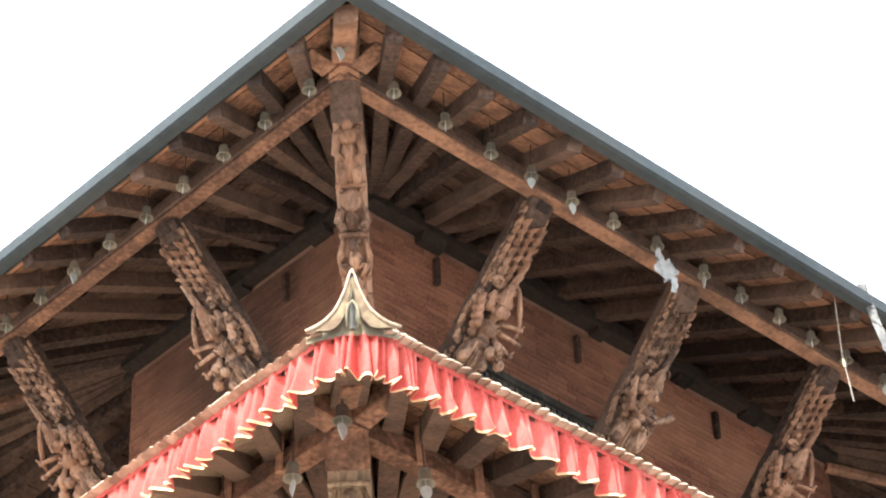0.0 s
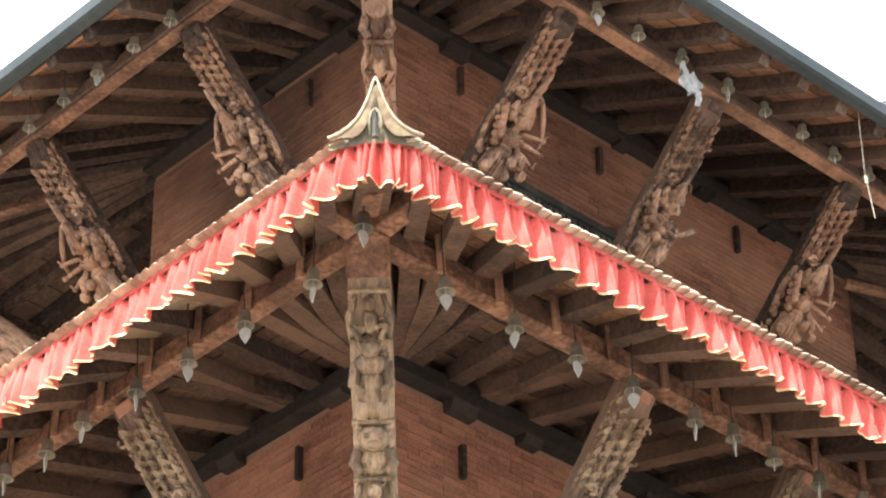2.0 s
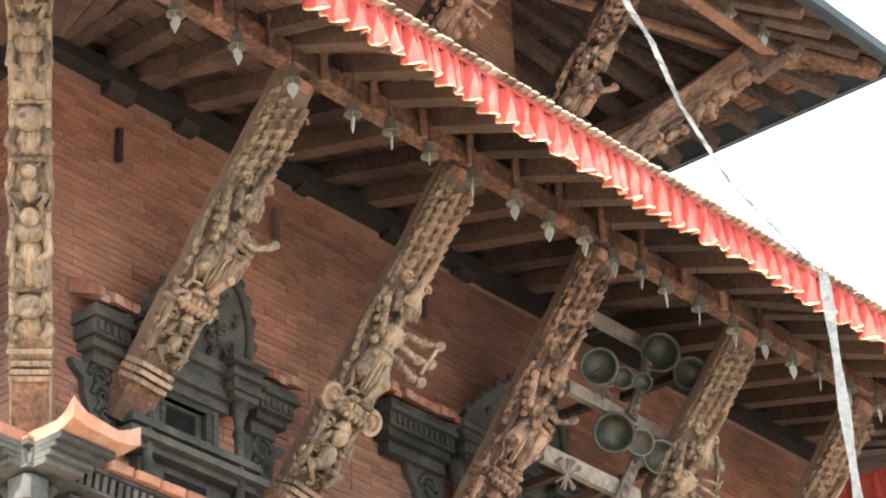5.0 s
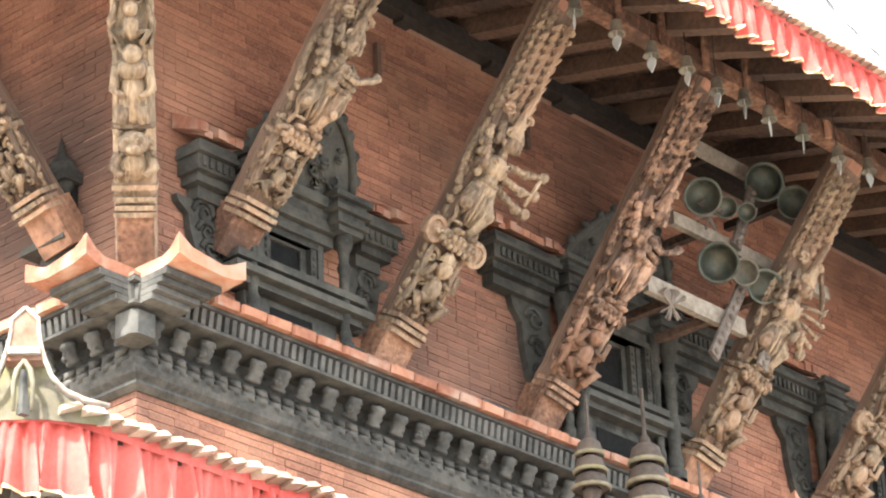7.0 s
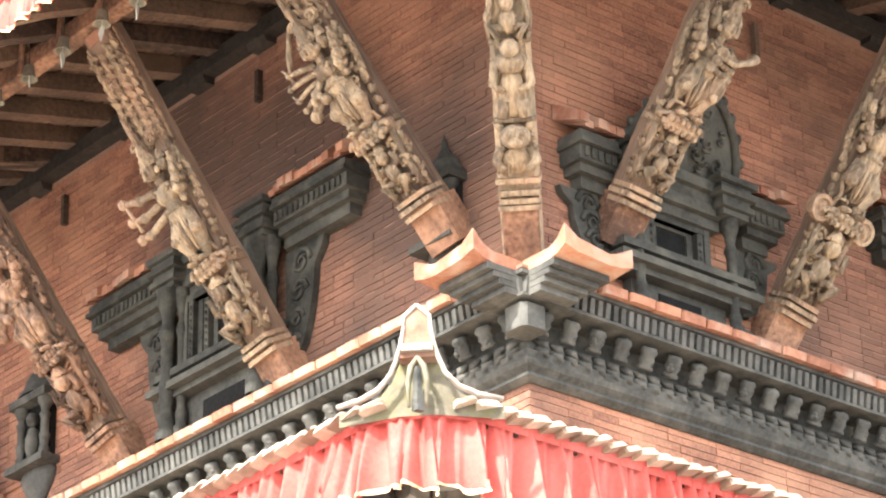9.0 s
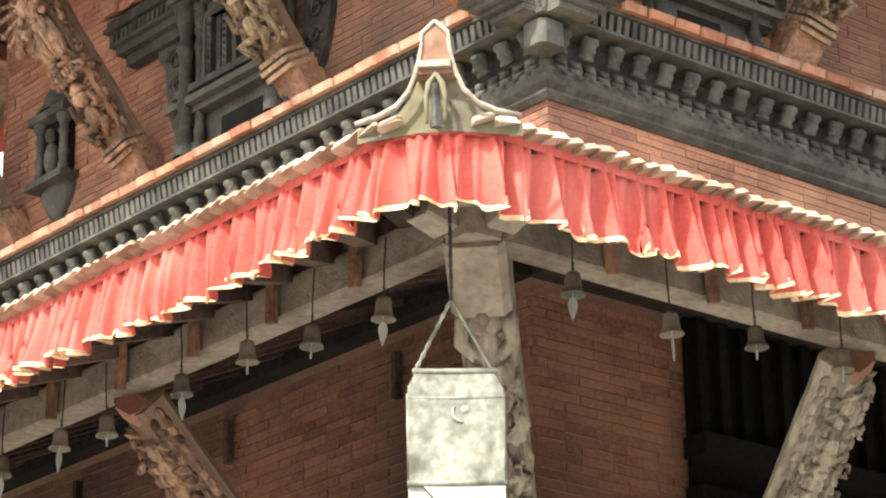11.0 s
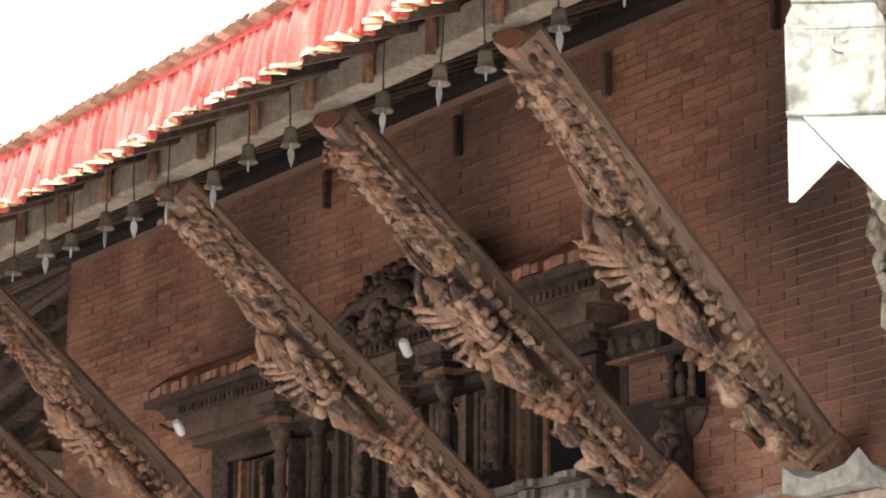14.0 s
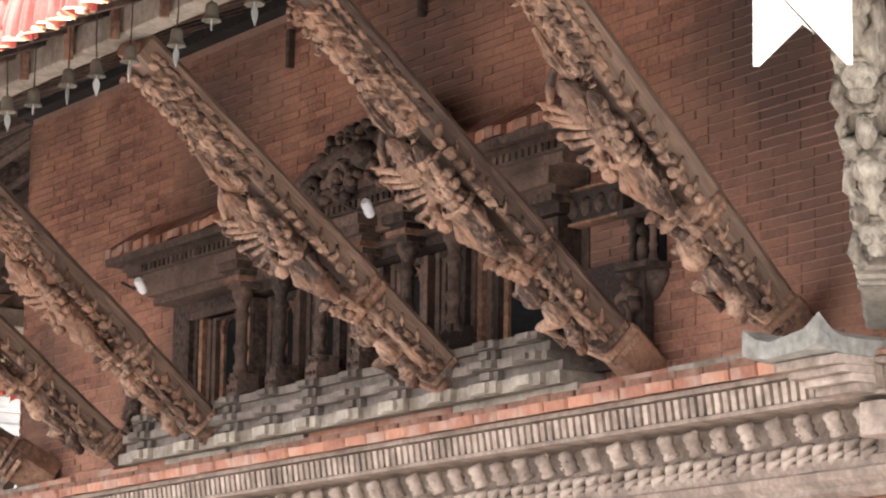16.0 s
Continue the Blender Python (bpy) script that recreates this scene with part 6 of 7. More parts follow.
        m.tube([arch(x, f, 0.01) for x, f in rim], 0.03, 7)
        for x, f in rim[1:-1]:
            m.blob(arch(x * 1.05, f * 1.05, 0.01), (0.035, 0.03, 0.04), n=7, rows=5)
        m.blob(arch(0, 0.45, 0.02), (0.06, 0.05, 0.10), n=8, rows=6)
        m.blob(arch(0, 0.74, 0.03), (0.042, 0.042, 0.05), n=8, rows=6)
        for q in range(34):
            t, rad = r.uniform(0.1, math.pi - 0.1), r.uniform(0.35, 0.9)
            c = arch(half * rad * 0.85 * math.cos(t), rad * math.sin(t) * 0.9, 0.015)
            t0 = r.uniform(0, 6.3)
            m.tube([c + P(0.04 * (1 - v / 8) * math.cos(t0 + v * 0.8), 0.005 * v, 0.04 * (1 - v / 8) * math.sin(t0 + v * 0.8)) for v in range(7)], [0.015 - 0.0013 * v for v in range(7)], 5)
        part("crest_carving", m, wood, th, smooth=True)
    return th


grand_window("window_1", "R", B_WALL, -1.81, 0.40, 7.42, 8.42, 0.90, (0.13, 7.86, 8.06), "carved dark grey wooden window with a carved arch above", crest=True)
grand_window("window_2", "R", B_WALL, 1.36, 0.50, 7.42, 8.73, 1.36, (0.15, 7.98, 8.36), "carved dark grey wooden window with brick hoods", crest=True)
grand_window("window_3", "L", B_WALL, -0.12, 0.50, 7.42, 8.74, 1.46, (0.13, 7.98, 8.36), "carved dark grey wooden window with split lintels and brick hoods")
grand_window("window_8", "R", B_WALL, 4.35, 0.50, 7.42, 8.70, 1.36, (0.15, 7.98, 8.36), "carved dark grey wooden window with brick hoods")


def shaded_gallery():
    """Dark slatted gallery over a carved doorway on the shaded face."""
    P, a = face("R"), C_WALL
    th = thing("window_5", "dark slatted gallery above a carved wooden doorway", "gallery", kind="structure", at=at_wall("R", 0, a, 2.2))
    # black sheet and slats: the gallery's unlit depth is put into the colour
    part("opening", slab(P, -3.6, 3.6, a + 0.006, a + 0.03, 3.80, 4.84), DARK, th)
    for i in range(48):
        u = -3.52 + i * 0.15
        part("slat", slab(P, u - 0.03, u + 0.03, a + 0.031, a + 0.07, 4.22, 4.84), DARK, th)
    # rails of brown wood coloured near black, their shade painted in
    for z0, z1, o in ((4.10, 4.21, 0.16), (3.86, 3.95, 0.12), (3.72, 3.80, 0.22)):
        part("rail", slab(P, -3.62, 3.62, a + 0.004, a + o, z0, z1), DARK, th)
    # doorway: black sheet on the wall, painted in place of its shaded inside
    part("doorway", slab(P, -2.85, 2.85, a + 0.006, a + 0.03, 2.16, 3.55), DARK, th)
    for k, (z0, z1, o, e) in enumerate(((3.62, 3.70, 0.26, 3.72), (3.55, 3.618, 0.20, 3.60), (3.50, 3.548, 0.24, 3.66))):
        part("cornice_board", slab(P, -e, e, a + 0.004, a + o, z0, z1), WOOD, th)
    for sg in (-1, 1):
        for u, r in ((3.5, 0.05), (3.3, 0.07), (3.05, 0.06), (2.86, 0.085)):
            part("post", column(P, sg * u, a + 0.12, 2.16, 3.52, r), WOOD, th, smooth=True)
        r = random.Random(14 + sg)
        m = Mesh()
        for q in range(60):
            m.blob(P(sg * r.uniform(2.95, 3.62), a + 0.14 + r.uniform(0, 0.05), r.uniform(3.0, 3.5)), (0.05, 0.045, 0.04), n=7, rows=4)
        part("bracket_carving", m, CARVED, th, smooth=True)
        part("bracket_board", slab(P, *sorted((sg * 3.05, sg * 3.66)), a + 0.004, a + 0.30, 3.42, 3.495), WOOD, th)
        part("gilt_jamb", slab(P, *sorted((sg * 2.62, sg * 2.72)), a + 0.05, a + 0.12, 2.16, 3.5), GOLD, th, "gilded door jamb")


shaded_gallery()
window("window_6", "R", A_WALL, -0.9, 0.5, 11.7, 12.3, 0.75, 0.75, WOOD_GREY, "carved wooden window below a brick hood", crest=False)


SILL_WOOD = material("grey_brown_worn_wood", (0.085, 0.067, 0.056), (0.23, 0.19, 0.16), 0.85, fine=26, coarse=3.0, bump=0.6, vary=0.15, stain=(0.07, 0.05, 0.04), stain_amount=0.5, stain_scale=5.0)


def bay_window():
    P, a = face("L"), C_WALL
    th = thing("window_7", "wide carved brown wooden triple window with columns", "window", kind="structure", at=at_wall("L", 0, a, 2.2))
    posts = (-1.37, -0.90, -0.43, 0.04, 0.51, 0.98)
    part("backing", slab(P, -2.3, 2.3, a + 0.004, a + 0.012, 2.41, 3.3), WOOD, th)
    # arched openings in nested frames; black sheets paint in their unlit depth
    for u0, u1, zb, zt, steps in ((1.26, 1.56, 2.45, 2.90, 6), (-1.95, -1.60, 2.42, 2.90, 6), (-0.25, -0.14, 2.5, 2.92, 3), (0.22, 0.33, 2.5, 2.92, 3), (-0.72, -0.61, 2.5, 2.92, 3), (0.69, 0.80, 2.5, 2.92, 3), (-1.19, -1.08, 2.5, 2.92, 3)):
        c, hw = (u0 + u1) / 2, (u1 - u0) / 2
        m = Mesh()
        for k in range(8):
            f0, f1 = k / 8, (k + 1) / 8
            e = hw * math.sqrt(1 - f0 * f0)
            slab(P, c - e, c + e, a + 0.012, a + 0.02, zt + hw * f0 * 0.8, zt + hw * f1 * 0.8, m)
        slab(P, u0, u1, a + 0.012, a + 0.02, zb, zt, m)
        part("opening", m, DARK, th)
        for k in range(steps):
            g, o = 0.048 * k, 0.04 + 0.022 * k + (0.012 if k % 2 else 0)
            m = Mesh()
            top = min(zt + 0.1 + 0.5 * g, 3.04)
            slab(P, u0 - g - 0.042, u0 - g, a + 0.012, a + o, zb - 0.03, top, m)
            slab(P, u1 + g, u1 + g + 0.042, a + 0.012, a + o, zb - 0.03, top, m)
            n = 9
            if k == 0:
                # arch ring
                for q in range(n):
                    t0, t1 = math.pi * q / n, math.pi * (q + 1) / n
                    m.bar(P(c + (hw + 0.02) * math.cos(t0), a + 0.03, zt + (hw * 0.8 + 0.02) * math.sin(t0)), P(c + (hw + 0.02) * math.cos(t1), a + 0.03, zt + (hw * 0.8 + 0.02) * math.sin(t1)), 0.04, 0.045, up=P(0, 1, 0))
            else:
                slab(P, u0 - g, u1 + g, a + 0.012, a + o - 0.003, top - 0.04, top, m)
            part("frame", m, WOOD if k % 3 else WOOD_WARM, th)
    for u in posts:
        o = a + 0.24
        part("column", column(P, u, o, 2.52, 3.08, 0.04), WOOD, th, smooth=True)
        m = Mesh()
        slab(P, u - 0.062, u + 0.062, o - 0.1, o + 0.06, 2.412, 2.49, m)
        slab(P, u - 0.048, u + 0.048, o - 0.1, o + 0.048, 2.492, 2.56, m)
        for q in range(3):
            m.blob(P(u - 0.04 + 0.04 * q, o + 0.05, 2.525), (0.014, 0.014, 0.014), n=6, rows=4)
            m.blob(P(u - 0.04 + 0.04 * q, o + 0.062, 2.45), (0.014, 0.014, 0.014), n=6, rows=4)
        part("column_base", m, WOOD, th)
        for k, (e, d, z0, z1) in enumerate(((0.075, 0.06, 3.08, 3.115), (0.10, 0.09, 3.118, 3.15), (0.085, 0.07, 3.153, 3.185), (0.115, 0.11, 3.188, 3.235), (0.135, 0.13, 3.238, 3.30))):
            part("bracket", slab(P, u - e, u + e, a + 0.1, o + d, z0, z1), WOOD if k != 1 else WOOD_WARM, th)
    # stepped architrave and sill with blocks set forward below the columns
    for k, (z0, z1, d) in enumerate(((3.06, 3.112, 0.17), (3.116, 3.15, 0.22), (3.153, 3.20, 0.19), (3.203, 3.298, 0.24))):
        part("architrave", slab(P, -2.25, 2.25 if k > 1 else 1.1, a + 0.012, a + d, z0, z1), WOOD, th)
    for k, (e, o, z0, z1) in enumerate(((2.45, 0.30, 2.12, 2.19), (2.42, 0.26, 2.192, 2.25), (2.36, 0.32, 2.252, 2.30), (2.32, 0.27, 2.302, 2.36), (2.28, 0.30, 2.362, 2.41))):
        m = slab(P, -e, e, a + 0.004, a + o, z0, z1)
        for u in ((-2.2, -1.8) + posts + (1.5, 2.1))[k % 2:: 1 if k != 3 else 2]:
            e2 = (0.13, 0.09, 0.115, 0.075, 0.10)[k]
            slab(P, u - e2, u + e2, a + o, a + o + 0.04, z0 + 0.003, z1 - 0.003, m)
            slab(P, u - e2 * 0.5, u + e2 * 0.5, a + o + 0.04, a + o + 0.065, z0 + 0.008, z1 - 0.008, m)
        part("sill", m, WOOD_PALE if k == 0 else SILL_WOOD, th)
    for k, (e, o, z0, z1) in enumerate(((2.35, 0.22, 3.30, 3.36), (2.5, 0.26, 3.362, 3.42), (2.65, 0.22, 3.422, 3.47), (2.78, 0.28, 3.472, 3.52))):
        part("lintel", slab(P, -e, e, a + 0.004, a + o, z0, z1), WOOD, th)
    m = Mesh()
    for q in range(78):
        x = -2.34 + q * 0.06
        slab(P, x - 0.016, x + 0.016, a + 0.262, a + 0.278, 3.37, 3.412, m)
    part("beading", m, WOOD, th, kind="stuff")
    hood(th, P, 0.95, 2.8, a + 0.05, 3.535, 5)
    hood(th, P, -2.6, -1.35, a + 0.05, 3.535, 6)
    r = random.Random(2)
    m = Mesh()
    for q in range(240):
        t, rad = r.uniform(0, math.pi), math.sqrt(r.uniform(0.02, 1.0))
        m.blob(P(-0.50 + math.cos(t) * rad * 0.95, a + 0.16 + 0.16 * (1 - rad) + r.uniform(-0.02, 0.03), 3.44 + math.sin(t) * rad * 0.50), (0.045, 0.03 + 0.03 * r.random(), 0.03), n=6, rows=4,
               turn=Matrix.Rotation(r.uniform(-1, 1), 4, "X"))
    # rolled rim, middle mask and paired scrolls of the arch
    m.tube([P(-0.50 + 0.97 * math.cos(q * 0.2618), a + 0.22, 3.44 + 0.30 * math.sin(q * 0.2618) ** 0.7 if 0 < q < 12 else 3.44) for q in range(13)], [0.035, 0.05, 0.045, 0.05, 0.045, 0.055, 0.06, 0.055, 0.045, 0.05, 0.045, 0.05, 0.035], 7)
    m.blob(P(-0.50, a + 0.30, 3.66), (0.09, 0.10, 0.085), n=9, rows=6)
    for sg in (-1, 1):
        for cu, cz, rr in ((0.30, 3.56, 0.12), (0.62, 3.53, 0.10)):
            m.tube([P(-0.50 + sg * (cu + rr * (1 - k / 15) * math.cos(k * 0.75)), a + 0.27, cz + rr * (1 - k / 15) * math.sin(k * 0.75)) for k in range(14)], [0.03 - 0.0015 * k for k in range(14)], 6)
    part("tympanum", m, WOOD, th, "dark carved arch over the middle opening", smooth=True)
    # dark friezes with round rosettes below the lintel ends
    for sg in (-1,):
        part("frieze", slab(P, *sorted((sg * 1.93, sg * 2.68)), a + 0.004, a + 0.075, 3.0, 3.165), BLACK_BROWN, th)
        for q in range(6):
            part("rosette", Mesh().blob(P(sg * (2.0 + 0.122 * q), a + 0.075, 3.08), (0.026, 0.048, 0.055), n=10, rows=6), WOOD, th, smooth=True)
        for z in (2.985, 3.168):
            part("frieze_moulding", slab(P, *sorted((sg * 1.92, sg * 2.70)), a + 0.004, a + 0.10, z, z + 0.014), WOOD_WARM, th)
    for sg in (-1, 1):
        part("wing_panel", slab(P, *sorted((sg * 2.32, sg * 2.85)), a + 0.004, a + 0.06, 2.2, 2.75), WOOD, th)
        m = Mesh()
        for c in range(2):
            pts = [P(sg * (2.45 + 0.25 * c + 0.11 * (1 - k / 16) * math.cos(k * 0.8)), a + 0.08, 2.42 + 0.11 * (1 - k / 16) * math.sin(k * 0.8) + 0.05 * c) for k in range(15)]
            m.tube(pts, [0.03 - 0.001 * k for k in range(15)], 7)
        for q in range(10):
            m.blob(P(sg * r.uniform(2.36, 2.8), a + 0.07, r.uniform(2.3, 2.7)), (0.05, 0.04, 0.04), n=7, rows=4)
        part("scroll_carving", m, WOOD, th, smooth=True)


bay_window()


def niche(name, side, a, u, z, s, wood, label):
    P = face(side)
    th = thing(name, label, "niche", at=at_wall(side, u, a, z))
    # black back sheet paints the shade inside the niche
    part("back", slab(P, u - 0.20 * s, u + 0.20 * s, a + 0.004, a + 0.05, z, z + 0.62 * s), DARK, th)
    for sg in (-1, 1):
        part("post", column(P, u + sg * 0.17 * s, a + 0.08, z, z + 0.5 * s, 0.04 * s), wood, th, smooth=True)
    part("shelf", slab(P, u - 0.27 * s, u + 0.27 * s, a + 0.004, a + 0.16, z - 0.06 * s, z), wood, th)
    part("lintel", slab(P, u - 0.26 * s, u + 0.26 * s, a + 0.004, a + 0.15, z + 0.5 * s, z + 0.57 * s), wood, th)
    m = Mesh()
    m.lathe([(0.27 * s, 0), (0.24 * s, 0.05 * s), (0.2 * s, 0.08 * s), (0.17 * s, 0.16 * s), (0.10 * s, 0.24 * s), (0.05 * s, 0.30 * s), (0.03 * s, 0.38 * s), (0, 0.46 * s)], 12,
            Matrix.Translation(P(u, a + 0.02, z + 0.572 * s)) @ Matrix.Diagonal((1.0, 0.62, 1, 1) if side in "RN" else (0.62, 1.0, 1, 1)))
    part("canopy", m, wood, th, smooth=True)
    m = Mesh()
    m.lathe([(0.22 * s, 0), (0.24 * s, -0.05 * s), (0.17 * s, -0.16 * s), (0.09 * s, -0.26 * s), (0, -0.30 * s)], 14,
            Matrix.Translation(P(u, a + 0.01, z - 0.062 * s)) @ Matrix.Diagonal((1.0, 0.4, 1, 1) if side in "RN" else (0.4, 1.0, 1, 1)))
    part("bracket", m, wood, th, smooth=True)
    m = Mesh()
    m.blob(P(u, a + 0.08, z + 0.16 * s), (0.07 * s, 0.06 * s, 0.15 * s))
    m.blob(P(u, a + 0.09, z + 0.36 * s), (0.055 * s, 0.05 * s, 0.065 * s))
    part("carved_figure", m, wood, th, smooth=True)


niche("wall_niche", "L", B_WALL, -2.32, 7.89, 0.73, WINDOW_WOOD, "grey wooden shrine niche beside the corner of the wall")
niche("wall_niche", "L", B_WALL, 2.2, 7.88, 0.9, WOOD_GREY, "grey wooden shrine niche fixed to the brick wall")
niche("wall_niche", "L", C_WALL, -2.86, 2.70, 0.5, WOOD, "dark wooden lamp niche on the brick wall")

# timber ledge under the strut feet of the lower storey
P = face("L")
rnd = random.Random(40)
ledge = thing("foot_ledge", "grey worn timber ledge under the lower strut feet", "ledge", kind="structure")
u = -4.6
while u < 4.4:
    e = u + rnd.uniform(0.35, 0.8)
    part("ledge_board", slab(P, u, e - 0.012, C_WALL + 0.004, C_WALL + 0.24 + rnd.uniform(-0.03, 0.01), 2.045, 2.12 + rnd.uniform(-0.01, 0.012)), WOOD_PALE if rnd.random() < 0.5 else LEDGE, ledge)
    u = e


# ---- hanging sheet metal banner at the lower roof corner ----
def metal_banner():
    c = Vector((-7.82, -7.83, 2.539))
    x = Vector((0.764, -0.645, 0)).normalized()
    y = Vector((x.y, -x.x, 0))
    m0 = Matrix((x, y, Vector((0, 0, 1)))).transposed().to_4x4()
    m0.translation = c
    m0 = m0 @ Matrix.Scale(1.04, 4)
    th = thing("metal_banner", "tarnished silver sheet metal banner with swallowtail end on a chain", "banner", at=m0)

    def plate(outline, y0, y1):
        n = len(outline)
        return Mesh().add([(a, y0, b) for a, b in outline] + [(a, y1, b) for a, b in outline],
                          [tuple(range(n)), tuple(range(2 * n - 1, n - 1, -1))] + [(i, n + i, n + (i + 1) % n, (i + 1) % n) for i in range(n)])
    part("plate", plate([(-0.143, 0.0), (0.143, 0.0), (0.145, 0.29), (0.115, 0.345), (-0.12, 0.345), (-0.145, 0.30)], -0.006, 0.006), SILVER, th, local=True)
    part("tail", plate([(-0.147, -0.004), (-0.112, -0.004), (0.035, -0.175), (0.0, -0.145), (-0.128, -0.272), (-0.147, -0.272)], -0.012, -0.007), BRIGHT, th, "bright folded swallowtail", local=True)
    part("tail", plate([(-0.11, -0.004), (0.145, -0.004), (0.147, -0.275), (0.13, -0.275)], -0.005, 0.004), BRIGHT, th, "bright folded swallowtail", local=True)
    for z, r, w in ((0.35, 0.011, 0.13), (0.265, 0.007, 0.145), (-0.002, 0.010, 0.15)):
        part("rolled_bar", Mesh().tube([(-w, 0, z), (0, 0.002, z - 0.003), (w, 0, z - 0.004)], r, 8), SILVER, th, local=True, smooth=True)
    for sg in (-1, 1):
        part("rolled_edge", Mesh().tube([(sg * 0.144, 0, 0.0), (sg * 0.145, 0, 0.28)], 0.006, 6), SILVER, th, local=True, smooth=True)
    m = Mesh()
    m.tube([(0.02 + 0.03 * math.cos(t), 0.008, 0.215 + 0.03 * math.sin(t)) for t in [math.pi - 0.75 + k * 0.3 for k in range(9)]], [0.003 + 0.004 * math.sin(k / 8 * math.pi) for k in range(9)], 6)
    m.lathe([(0, 0.003), (0.012, 0.002), (0.013, 0)], 12, pose(0.028, 0.006, 0.224, -90, 0, 0))
    part("crescent", m, BRIGHT, th, "raised crescent and disc", local=True, smooth=True)
    m = Mesh()
    for q in range(7):
        for a, b in (((-0.12, 0.355), (-0.01, 0.575)), ((0.115, 0.345), (-0.005, 0.575))):
            t0, t1 = q / 7, (q + 1) / 7
            p0 = Vector((a[0] + (b[0] - a[0]) * t0, 0, a[1] + (b[1] - a[1]) * t0))
            p1 = Vector((a[0] + (b[0] - a[0]) * t1, 0, a[1] + (b[1] - a[1]) * t1))
            m.tube([p0, p0.lerp(p1, 0.5), p1], [0.004, 0.008, 0.004] if a[0] < 0 else 0.004, 6)
    part("suspension", m, SILVER, th, "wire and chain suspension", local=True, kind="stuff")
    m = Mesh()
    for q in range(17):
        z0 = 0.575 + q * 0.036
        m.tube([(-0.007, 0.01 * (q % 2), z0), (-0.007, 0.01 * (q % 2), z0 + 0.036)], [0.007, 0.004], 6)
    part("chain", m, IRON, th, "iron chain", local=True)


metal_banner()

# energy saving bulb tied to the pale corner strut
th = thing("light_bulb", "white spiral energy saving bulb tied to the corner strut", "light bulb", at=Matrix.Translation((-5.69, -5.875, 2.435)) @ Matrix.Scale(0.84, 4))
m = Mesh()
m.tube([(0.022 * math.cos(t), 0.022 * math.sin(t), -0.015 - 0.0034 * t) for t in [k * 0.55 for k in range(70)]], 0.0065, 6)
part("spiral_tube", m, PLASTIC, th, local=True, smooth=True)
part("bulb_base", Mesh().lathe([(0.02, 0.0), (0.028, 0.004), (0.026, 0.03), (0.014, 0.045), (0.0, 0.046)][::-1] + [(0.0, -0.02)], 12), PLASTIC, th, local=True, smooth=True)
part("lamp_holder", Mesh().lathe([(0.0, 0.10), (0.017, 0.10), (0.02, 0.05), (0.02, 0.044), (0, 0.044)], 12), DARK, th, local=True, smooth=True)
RED_WIRE = material("red_wire", (0.35, 0.03, 0.02), (0.5, 0.06, 0.04), 0.5, vary=0)
part("wire", Mesh().tube([(0, 0, 0.1), (0.02, -0.02, 0.14), (-0.02, 0.02, 0.15), (0.03, -0.03, 0.13), (0.05, -0.05, 0.06), (0.06, -0.055, 0.0)], 0.003, 5), RED_WIRE, th, local=True)

# white plastic caught on the upper eave
th = thing("plastic_scrap", "torn dusty plastic bag caught on the upper beam", "plastic bag", at=Matrix.Translation(face("R")(-1.36, A_BEAM + 0.27, 12.60)))
r = random.Random(6)
m = Mesh()
n = 9
grid = [(0.20 * (i / n - 0.5) + 0.05 * (j / n - 0.5) + r.uniform(-0.006, 0.006) + 0.012 * math.sin(j * 1.9), 0.02 * math.sin(i * 1.7 + j) + r.uniform(-0.008, 0.008),
         0.10 - 0.21 * (1 - j / n) - 0.06 * i / n + r.uniform(-0.007, 0.007) + (0.03 * math.sin(i * 1.3) if j in (0, n) else 0))
        for j in range(n + 1) for i in range(n + 1)]
m.add(grid, [(j * (n + 1) + i, j * (n + 1) + i + 1, (j + 1) * (n + 1) + i + 1, (j + 1) * (n + 1) + i) for j in range(n) for i in range(n)])
part("crumpled_sheet", m, SHEET, th, local=True, smooth=True)

# long metal ribbon hung from the upper roof to the middle eave
th = thing("metal_ribbon", "long pale silver metal ribbon hanging from the upper roof", "ribbon", at=Matrix.Translation((0.2, -4.85, 12.72)))
line = [(0.19, -4.80, 12.95), (0.247, -4.83, 12.63), (0.343, -4.97, 11.80), (0.435, -5.09, 11.19), (0.51, -5.20, 10.9), (0.60, -5.33, 10.37), (0.753, -5.56, 9.73), (0.958, -5.89, 9.17), (1.04, -6.02, 8.94)]
m = Mesh()
side = Vector((0.7, -0.7, 0))
pts = []
for k in range(len(line) - 1):
    for q in range(6):
        t = q / 6
        p = Vector(line[k]).lerp(Vector(line[k + 1]), t)
        along = (k * 6 + q) / (6 * (len(line) - 1))
        wd = 0.03 * (1 - along) ** 0.9 + 0.004
        tw = 0.5 * math.sin((k * 6 + q) * 0.9)
        dv = (side * math.cos(tw) + Vector((0.5, 0.5, 0)) * math.sin(tw)) * wd
        pts += [p - dv, p + dv, p + dv + Vector((0.004, 0.004, 0)), p - dv + Vector((0.004, 0.004, 0))]
n = len(pts) // 4
m.add(pts, [(i * 4 + q, i * 4 + (q + 1) % 4, i * 4 + 4 + (q + 1) % 4, i * 4 + 4 + q) for i in range(n - 1) for q in range(4)])
part("ribbon_strip", m, RIBBON, th)
m = Mesh()
wind = []
for k in range(170):
    f = k / 169 * (len(line) - 1.001)
    p = Vector(line[int(f)]).lerp(Vector(line[int(f) + 1]), f - int(f))
    rr = 0.032 * (1 - k / 169) ** 0.9 + 0.006
    wind.append(p + (side * math.cos(k * 0.8) + Vector((0.5, 0.5, 0)) * math.sin(k * 0.8) * 0.4) * rr)
m.tube(wind, 0.004, 4)
